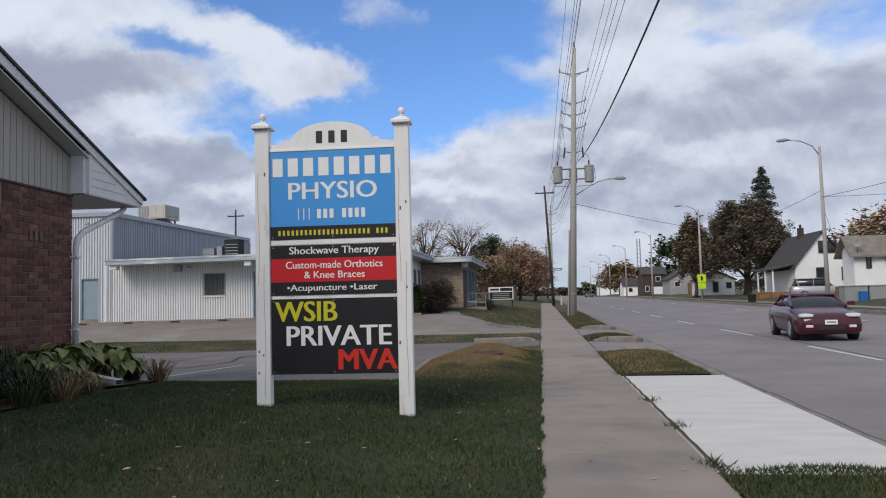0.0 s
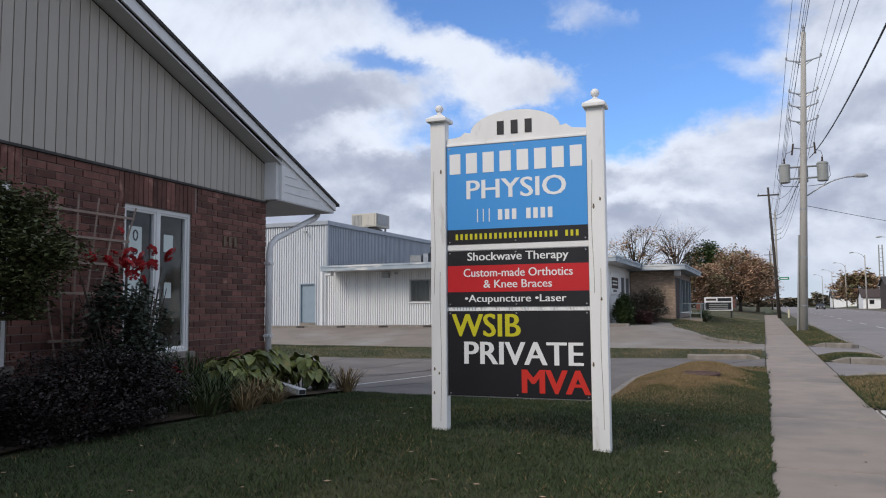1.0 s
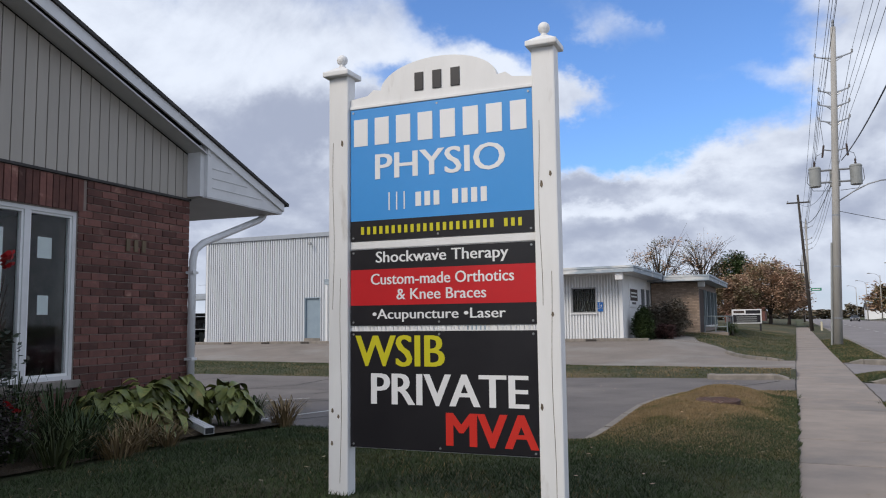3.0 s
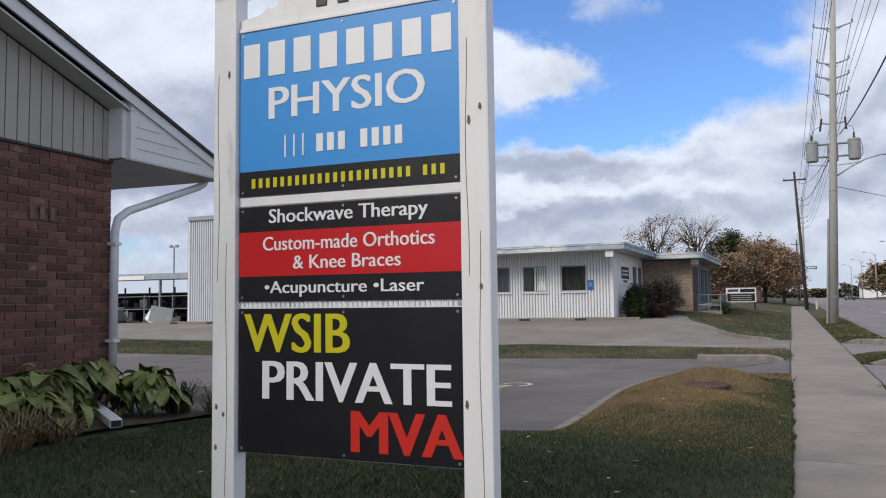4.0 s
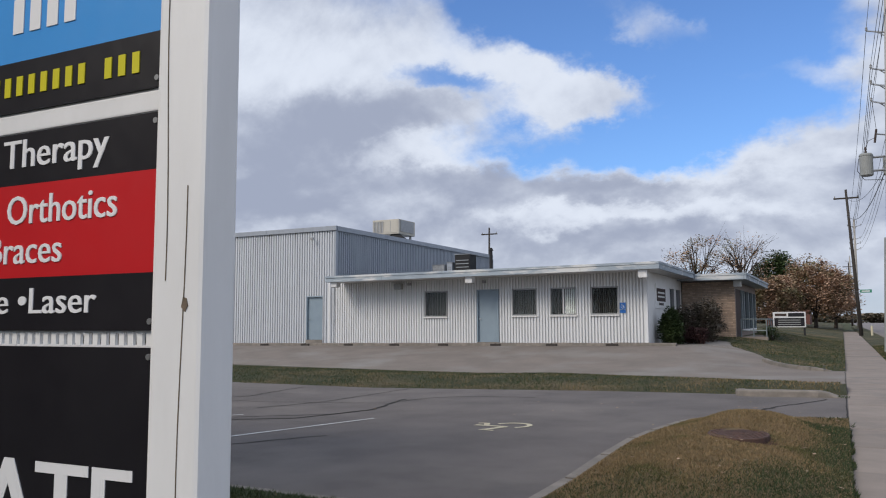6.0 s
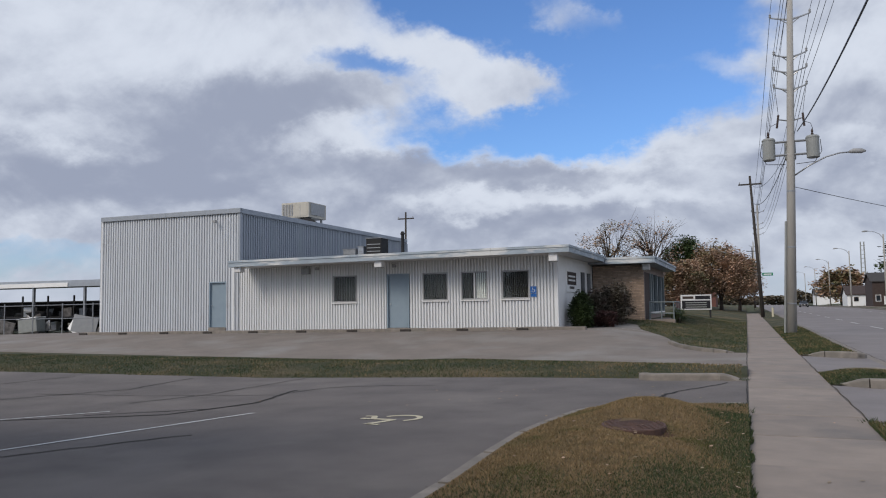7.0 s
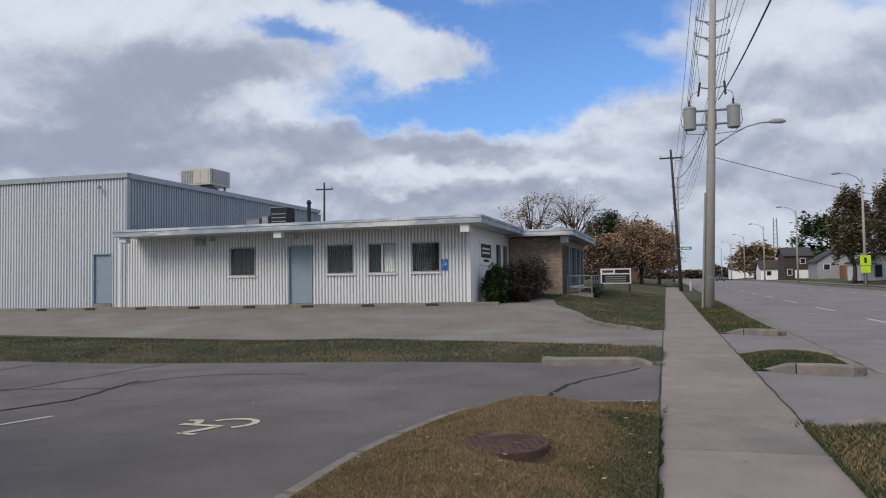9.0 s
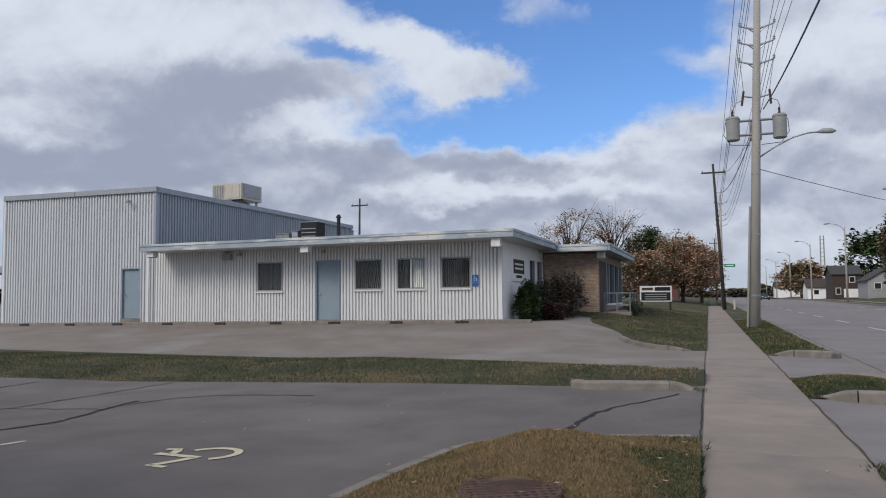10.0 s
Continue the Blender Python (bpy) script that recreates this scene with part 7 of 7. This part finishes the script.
    part("number_plate", bx(-0.15, 0.15, -2.345 * k, -2.32 * k, 0.44, 0.56, 0.004), M["vinyl"], g, "blank plate with grey bar")
    part("bar", bx(-0.11, 0.11, -2.348 * k, -2.345 * k, 0.475, 0.525), M["plastic"], g)
    return g


car("maroon two-door coupe on the road", pose(7.70, 23.6, road_z(7.7) + 0.002, 0, 0, -6), M["car_red"], 4.45, 0.83, 1.24)
car("silver sport utility vehicle parked in a driveway", pose(24.7, 73.0, 0.42, 0, 0, 80), M["car_silver"], 4.7, 0.92, 1.72, True)
car("dark car far up the street", pose(11.5, 190, road_z(11.5) + rise(190), 0, 0, 0), M["black"])


# ---- planting bed by the house ----
def build_bed():
    rows = [(y, -6.42, -5.15 - 0.25 * smooth(8.5, 11.0, y) - 0.06 * math.sin(2.3 * y)) for y in np.linspace(2.0, 10.8, 40)]
    me = strip("planting_bed", rows, 8, lambda x, y: lawn_z(x, y) + 0.02 + 0.03 * smooth(-5.0, -5.5, x) + 0.01 * noise.noise(Vector((x * 6, y * 6, 1))), M["soil"])
    tagged(new("planting_bed", me), "dark soil planting bed along the brick wall", "planting bed", kind="structure")


build_bed()


def hosta_leaf_mesh(seed, L=0.24, W=0.085):
    rng = random.Random(seed)
    bm = bmesh.new()
    n = 7
    rows = []
    for i in range(n + 1):
        t = i / n
        w = W * (math.sin(math.pi * min(1.0, t * 0.86 + 0.10)) ** 0.8) * (1 if i < n else 0.05)
        z = 0.16 * L * math.sin(2.2 * t) - 0.55 * L * t * t
        y = L * t
        row = [bm.verts.new((k * w, y, z + abs(k) * w * 0.35 + rng.uniform(-0.004, 0.004))) for k in (-1, -0.5, 0, 0.5, 1)]
        rows.append(row)
    for a, b in zip(rows, rows[1:]):
        for k in range(4):
            bm.faces.new((a[k], a[k + 1], b[k + 1], b[k]))
    me = mesh_from("leaf", bm)
    me.materials.append(M["hosta"])
    me.shade_smooth()
    return me


LEAVES = [hosta_leaf_mesh(i, 0.165 + 0.025 * (i % 3), 0.055 + 0.010 * (i % 2)) for i in range(5)]


def hosta(x, y, r, h, n, seed):
    rng = random.Random(seed)
    z = lawn_z(x, y)
    g = thing("hosta", "broad-leaved hosta with yellowing green leaves", "plant", "hostas in the bed", m=pose(x, y, z))
    for i in range(n):
        a = rng.uniform(0, 6.283)
        t = rng.uniform(0.12, 1.0) ** 0.7
        lr, lz = r * t * 0.75, h * (1.05 - 0.65 * t * t) * rng.uniform(0.8, 1.08)
        ob = part("leaf", LEAVES[rng.randrange(5)], M["hosta"], g)
        ob.location = (lr * math.cos(a) * 0.8, lr * math.sin(a) * 0.8, lz)
        ob.rotation_euler = (rng.uniform(-1.0, 0.25) * (0.3 + 0.7 * t), rng.uniform(-0.3, 0.3), a - 1.5708 + rng.uniform(-0.4, 0.4))
        s = rng.uniform(0.75, 1.25)
        ob.scale = (s, s, s)
    bm = bmesh.new()
    for i in range(14):
        a, t = rng.uniform(0, 6.283), rng.uniform(0.2, 0.8)
        e = Vector((r * t * math.cos(a) * 0.7, r * t * math.sin(a) * 0.7, h * (1 - 0.6 * t * t)))
        tube(bm, [(0.03 * math.cos(a), 0.03 * math.sin(a), -0.03), e * 0.6 + Vector((0, 0, 0.08)), e], [0.008, 0.007, 0.004], 5)
    part("stalk", bm, M["leaf"], g)


for i, (x, y, r, h, n) in enumerate(((-5.75, 8.45, 0.42, 0.46, 80), (-5.72, 8.90, 0.48, 0.50, 100), (-5.85, 9.45, 0.46, 0.54, 100), (-5.62, 9.95, 0.42, 0.48, 90), (-6.0, 9.0, 0.4, 0.46, 60), (-5.5, 8.6, 0.34, 0.34, 70))):
    hosta(x, y, r, h, n, 60 + i)


def tuft(x, y, r, h, n, seed, label, m):
    rng = np.random.default_rng(seed)
    z = lawn_z(x, y)
    a = rng.uniform(0, 6.283, n)
    b0 = rng.uniform(0, 0.35 * r, n)
    hh = h * rng.uniform(0.5, 1.1, n)
    out = r * rng.uniform(0.2, 1.0, n)
    d = np.stack([np.cos(a), np.sin(a)], 1)
    side = np.stack([-np.sin(a), np.cos(a)], 1) * 0.006
    v, f = [], []
    for i in range(n):
        base = np.array([x, y]) + d[i] * b0[i]
        for t, zz, w in ((0, 0, 1.0), (0.35, 0.65, 0.9), (0.75, 0.95, 0.6), (1.0, 0.8, 0.05)):
            p = base + d[i] * out[i] * t
            v += [(*(p - side[i] * w), z + hh[i] * zz), (*(p + side[i] * w), z + hh[i] * zz)]
        k = 8 * i
        f += [(k + 2 * j, k + 2 * j + 1, k + 2 * j + 3, k + 2 * j + 2) for j in range(3)]
    me = raw_mesh("ornamental_grass", v, f)
    me.materials.append(m)
    tagged(new("ornamental_grass", me), label, "grass", "grass tufts")


for i, (x, y, r, h, n) in enumerate(((-5.5, 7.3, 0.4, 0.55, 150), (-5.25, 7.75, 0.4, 0.42, 150), (-5.7, 7.9, 0.4, 0.6, 140), (-5.15, 8.25, 0.3, 0.3, 90), (-5.6, 10.35, 0.34, 0.36, 150), (-5.4, 10.7, 0.36, 0.34, 160), (-5.15, 7.45, 0.42, 0.34, 120), (-5.05, 7.95, 0.4, 0.26, 110), (-5.3, 8.55, 0.36, 0.3, 90), (-5.85, 7.6, 0.3, 0.7, 60), (-5.1, 8.55, 0.3, 0.2, 80))):
    tuft(x, y, r, h, n, 80 + i, "arching grassy daylily clump with browning blades", M["blade_dry"] if i in (3, 5, 7, 8, 10) else M["blade"])


def rose_bush():
    rng = np.random.default_rng(70)
    g = thing("rose_bush", "tall dark rose bush with red blooms", "plant")
    bm = bmesh.new()
    ends = []
    for k in range(16):
        a = rng.uniform(0, 6.283)
        e = Vector((-5.65 + 0.35 * math.cos(a), 6.85 + 0.45 * math.sin(a), rng.uniform(1.35, 1.8)))
        p = Vector((-5.65 + 0.08 * math.cos(a), 6.85 + 0.08 * math.sin(a), 0.2))
        tube(bm, [p, p.lerp(e, 0.5) + Vector((0.03, 0.02, 0)), e], [0.012, 0.009, 0.004], 5)
        ends.append(e)
    part("cane", bm, M["bark"], g)
    heart, pts = crown_points(rng, (-5.62, 6.83, 0.98), (0.36, 0.43, 0.66), 120, 60, 0.13, -1)
    side = np.stack([rng.uniform(-5.7, -5.45, 130), 7.32 + rng.normal(size=130) * 0.07, rng.uniform(0.6, 1.25, 130)], 1)
    v, f = leaf_quads(rng, np.concatenate([pts, side]), 0.026)
    part("foliage", raw_mesh("foliage", v, f), M["leaf_rose"], g, kind="stuff")
    petal = bmesh.new()
    for ring, (r, n) in enumerate(((0.012, 4), (0.026, 5), (0.04, 6))):
        for k in range(n):
            a = 6.283 * k / n + ring
            c = Vector((r * math.cos(a), r * math.sin(a), 0.02 - 0.006 * ring))
            t = Vector((-math.sin(a), math.cos(a), 0)) * 0.022
            o = Vector((math.cos(a), math.sin(a), 0.9)) * 0.022
            petal.faces.new([petal.verts.new(p) for p in (c - t * 0.5, c + t * 0.5, c + t + o, c + o * 1.25, c - t + o)])
    me = mesh_from("bloom", petal)
    me.materials.append(M["rose"])
    rr = random.Random(5)
    spots = [(rr.uniform(-5.6, -5.25), rr.gauss(6.72, 0.14), rr.gauss(1.72, 0.07)) for _ in range(26)] + [(-5.35, 7.15, 1.80), (-5.4, 7.2, 1.76), (-5.3, 7.12, 1.83), (-5.4, 6.55, 2.0), (-5.25, 7.1, 0.72), (-5.22, 7.15, 0.68)]
    for p in spots:
        ob = part("bloom", me, M["rose"], g)
        ob.location = p
        ob.rotation_euler = (rr.uniform(-0.8, 0.8), rr.uniform(0.2, 1.3), rr.uniform(0, 6))
        s = rr.uniform(0.55, 0.95)
        ob.scale = (s, s, s)


rose_bush()
shrub("globe_bush", "rounded small-leaved bush by the brick wall", (-5.55, 5.30, 1.76), (0.62, 0.80, 0.56), M["leaf_box"], 0.022, 260, 110, 71, tight=0.13)
solo("bush_trunk", cyl((-5.55, 5.32, 0.15), (-5.55, 5.32, 1.3), 0.045, 9), M["bark"], "thin brown trunk under the globe bush", "trunk")
shrub("low_hedge", "low dark purple-green barberry hedge", (-5.35, 6.1, 0.55), (0.55, 1.15, 0.40), M["leaf_barberry"], 0.016, 240, 120, 72, "hedge", tight=0.12)
shrub("low_hedge", "low dark purple-green barberry hedge", (-5.35, 4.2, 0.55), (0.55, 1.1, 0.40), M["leaf_barberry"], 0.016, 200, 110, 73, "hedge", tight=0.12)


def trellis():
    g = thing("trellis", "pale wooden fan trellis against the brick wall", "trellis", m=HOUSE_TURN)
    x = -6.33
    for k in range(6):
        t = (k - 2.5) / 2.5
        a, b = (x, 6.72 + 0.10 * t, 0.3), (x, 6.88 + 0.66 * t, 2.42 - 0.05 * abs(t))
        part("upright", tube(bmesh.new(), [a, b], 0.012, 4), M["trellis_wood"], g)
    for z in (1.0, 1.45, 1.75, 2.0, 2.25):
        w = 0.10 + 0.52 * (z - 0.3) / 2.1
        part("slat", bx(x - 0.002, x + 0.012, 6.80 - w - 0.1, 6.84 + w + 0.08, z - 0.012, z + 0.012), M["trellis_wood"], g)


trellis()
sp = thing("downspout_extension", "white metal downspout extension lying on the bed", "downspout")
z = lawn_z(-5.3, 9.2)
tr = part("trough", bx(-0.048, 0.048, -0.46, 0.46, 0.0, 0.07, 0.008), M["trim"], sp)
# dark plate on the closed end paints the shaded hollow
part("mouth", bx(-0.04, 0.04, 0.457, 0.464, 0.008, 0.062), M["dark"], tr)
for k in (-1, 1):
    part("rib", bx(k * 0.02 - 0.004, k * 0.02 + 0.004, -0.455, 0.455, 0.068, 0.073), M["trim"], tr)
sp.matrix_basis = pose(-5.44, 9.28, z + 0.085, -3, 0, -121)


# ---- grass ----
def dryness(x, y):
    """How browned the turf is."""
    n = noise.noise(Vector((x * 0.9, y * 0.9, 5.0))) + 0.5 * noise.noise(Vector((x * 2.7, y * 2.7, 1.0)))
    if x > 1.2:
        return 0.10 + 0.2 * n if y < 8 else (0.42 + 0.5 * n if y < 18 else 0.27 + 0.4 * n)
    if y < 11.0:
        return 0.03 + 0.14 * n
    if y < 18:
        d = smooth(10.8, 13.2, y + 0.6 * n) * smooth(0.2, 0.85, -x + 0.5 * n - 0.2 * max(0.0, 14.0 - y))
        return 0.05 + 0.9 * d
    if y < 27:
        return 0.18 + 0.4 * smooth(6, 1, -x) + 0.4 * n
    return 0.22 + 0.35 * n


def sow(name, label, count, x0, x1, y0, y1, zf, h, w, seed, keep=None, lift=0.0):
    rng = np.random.default_rng(seed)
    xy = np.stack([rng.uniform(x0, x1, count), rng.uniform(y0, y1, count)], 1)
    if keep:
        xy = xy[[bool(keep(x, y)) for x, y in xy]]
    dry = np.array([rng.uniform() < dryness(x, y) for x, y in xy])
    for sel, m, tone in ((~dry, M["blade"], "green"), (dry, M["blade_dry"], "dry straw")):
        pts = xy[sel]
        if len(pts) < 10:
            continue
        me = blades(name, len(pts), lambda r, n, p=pts: p, lambda x, y: zf(x, y) + lift, m, h, w, 0.7, seed + 1)
        tagged(new(name, me), tone + " " + label, "grass", kind="stuff")


def strip_z(x, y):
    a, b = near_edge(x), far_edge(x)
    t = min(1.0, max(0.0, (y - a) / (b - a)))
    return lot_z(x, y) - 0.01 + (0.13 + 0.03 * noise.noise(Vector((x * 0.5, y * 0.5, 3)))) * math.sin(math.pi * t) ** 0.6


sow("lawn_grass", "short blades of the sloping lawn", 185000, -5.0, 0.0, 2.2, 10.85, lawn_z, (0.015, 0.042), 0.004, 5)
sow("lawn_grass", "short blades of the lawn beside the house", 16000, -9.0, -4.9, 9.5, 10.84, lawn_z, (0.02, 0.05), 0.006, 6, keep=lambda x, y: x < -6.5 or y > 10.6 or x > -5.2)
sow("mound_grass", "short blades on the mound", 190000, -2.7, 0.0, 10.85, 17.0, lawn_z, (0.008, 0.030), 0.0035, 7, keep=lambda x, y: edge_x(y) + 0.02 < x and (x - GX) ** 2 + (y - GY) ** 2 > 0.062 + 0.07 * noise.noise(Vector((x * 3, y * 3, 2))))
sow("strip_grass", "blades on the strip between lots", 80000, -30, -0.1, 21.2, 27, strip_z, (0.015, 0.045), 0.008, 8, keep=lambda x, y: near_edge(x) + 0.02 < y < far_edge(x) - 0.05 and not (x > -1.8 and y < 21.62) and not (x > -0.9 and (y < 21.7 or y > 23.7)))
sow("verge_grass", "blades on the roadside verge", 22000, 1.2, 2.55, 2.0, 5.75, lambda x, y: 0.05 * math.sin(math.pi * (x - 1.2) / 1.36), (0.015, 0.045), 0.005, 9)
sow("verge_grass", "blades on the roadside verge patch", 22000, 1.2, 2.52, 12.25, 16.72, lambda x, y: 0.05 * math.sin(math.pi * (x - 1.2) / 1.36) ** 0.6, (0.015, 0.045), 0.006, 10)
sow("verge_grass", "blades on the roadside verge patch", 12000, 1.2, 2.52, 21.03, 23.3, lambda x, y: 0.115 * math.sin(math.pi * (x - 1.2) / 1.36) ** 0.6 * min(1, (y - 21) * 2, (23.3 - y) * 2), (0.012, 0.035), 0.008, 11)
sow("verge_grass", "blades on the long roadside verge", 16000, 1.2, 2.55, 28.4, 50, lambda x, y: rise(y) + 0.05 * math.sin(math.pi * (x - 1.2) / 1.36), (0.03, 0.07), 0.012, 12)
sow("front_grass", "blades on the front lawn of the wing", 36000, -5.5, 0.0, 29.3, 58, wing_lawn_z, (0.02, 0.045), 0.012, 13, keep=lambda x, y: x > wing_x(min(y, 59)) + 0.03 and not (x < -3.1 and 43 < y < 50))


sow("edge_grass", "ragged blades creeping over the pavement edge", 7000, -0.03, 0.035, 2.2, 17.0, lambda x, y: 0.012, (0.015, 0.05), 0.004, 14, keep=lambda x, y: noise.noise(Vector((0, y * 2.2, 7))) > x * 14 - 0.15)
sow("edge_grass", "ragged blades creeping over the pavement edge", 2600, 1.17, 1.23, 12.3, 16.7, lambda x, y: 0.012, (0.015, 0.05), 0.005, 16)


# weeds along the seams and fallen leaves
def litter():
    rng = np.random.default_rng(15)
    pts = []
    for x0, x1, y0, y1, n, zf in ((-4.5, 0, 3, 11, 60, lambda x, y: lawn_z(x, y) + 0.05), (-2, 0, 12, 17, 50, lambda x, y: lawn_z(x, y) + 0.05), (0, 1.2, 3, 26, 40, lambda x, y: 0.012),
                                  (-9, 0, 17.5, 21, 30, lambda x, y: lot_z(x, y) + 0.012), (-9, -3, 35.5, 38, 60, lambda x, y: lot_z(x, y) + 0.02), (-20, 0, 22, 26, 120, lambda x, y: strip_z(x, y) + 0.06)):
        for _ in range(n):
            x, y = rng.uniform(x0, x1), rng.uniform(y0, y1)
            pts.append((x, y, zf(x, y)))
    pts = np.array(pts)
    v, f = leaf_quads(rng, pts, 0.022)
    z = np.repeat(pts[:, 2], 4)
    v[:, 2] = z + (v[:, 2] - z) * 0.25
    me = raw_mesh("fallen_leaves", v, f)
    me.materials.append(M["leaf_rust"])
    tagged(new("fallen_leaves", me), "scattered small dry fallen leaves", "leaves", kind="stuff")


litter()


def weeds():
    spots = ((1.23, 6.05), (1.24, 7.6), (1.24, 9.4), (1.23, 12.3), (1.25, 5.9), (-0.06, 17.15), (-2.04, 12.6), (-2.02, 13.7), (-1.98, 14.8), (-1.88, 15.9), (-0.05, 21.3), (1.22, 16.9))
    for i, (x, y) in enumerate(spots):
        rng = np.random.default_rng(200 + i)
        n = 40
        xy = np.stack([x + rng.normal(size=n) * 0.05, y + rng.normal(size=n) * 0.06], 1)
        base = 0.0 if x > 0 else lot_z(x, y) + 0.02
        me = blades("weed", n, lambda r, k, p=xy: p, lambda a, b, z=base: z, M["blade"], (0.02, 0.08), 0.006, 1.0, i)
        tagged(new("weed", me), "small weed tuft in a paving seam", "weed", "weeds in seams", kind="stuff")


weeds()


# ---- house bricks ----
def lay_bricks():
    rng = random.Random(21)
    shapes = {}

    def shape(l, h):
        key = (round(l, 2), round(h, 3))
        if key not in shapes:
            me = mesh_from("brick", bx(-0.045, 0.0, 0.0, key[0], 0.0, key[1], 0.004))
            me.materials.append(M["brick"])
            shapes[key] = me
        return shapes[key]

    joined = bmesh.new()
    pitch, course = 0.222, 0.0765
    z, row = 0.16, 0
    count = 0
    while z < 2.72:
        y = HY - (pitch / 2 if row % 2 else 0.0)
        if row % 2:
            pieces = [(HY - pitch / 2, HY)]
        else:
            pieces = []
        while y > 3.8:
            pieces.append((y - pitch, y))
            y -= pitch
        for a, b in pieces:
            spans = [(a, b if b > HY - 0.001 else b - 0.011)]
            for wa, wb, z0, z1 in house_wins:
                top = 2.74
                if z + course > z0 - 0.075 and z < top:
                    cut = []
                    for p, q in spans:
                        if q < wa - 0.1 * (z > z1) or p > wb + 0.1 * (z > z1):
                            cut.append((p, q))
                            continue
                        e0, e1 = wa - 0.1 * (z > z1 - 0.03), wb + 0.1 * (z > z1 - 0.03)
                        if p < e0 - 0.03:
                            cut.append((p, e0 - 0.006))
                        if q > e1 + 0.03:
                            cut.append((e1 + 0.006, q))
                    spans = cut
            for p, q in spans:
                if q - p < 0.02:
                    continue
                dx = rng.uniform(-0.004, 0.003)
                if p > 8.80 and count < 280:
                    ob = part("brick", shape(q - p, course - 0.011), M["brick"], house_wall)
                    ob.location = (HX + dx, p, z)
                    count += 1
                else:
                    box(joined, HX - 0.045, HX + dx, p, q, z, z + course - 0.011)
        z += course
        row += 1
    for wa, wb, z0, z1 in house_wins:
        y = wa - 0.10
        while y < wb + 0.10 - 0.05:
            box(joined, HX - 0.045, HX + 0.004 + rng.uniform(-0.003, 0.003), y, y + 0.064, z1 + 0.012, 2.75)
            y += 0.075
    part("brickwork", joined, M["brick_joined"], house_wall, "dark red brick courses", kind="stuff")


lay_bricks()
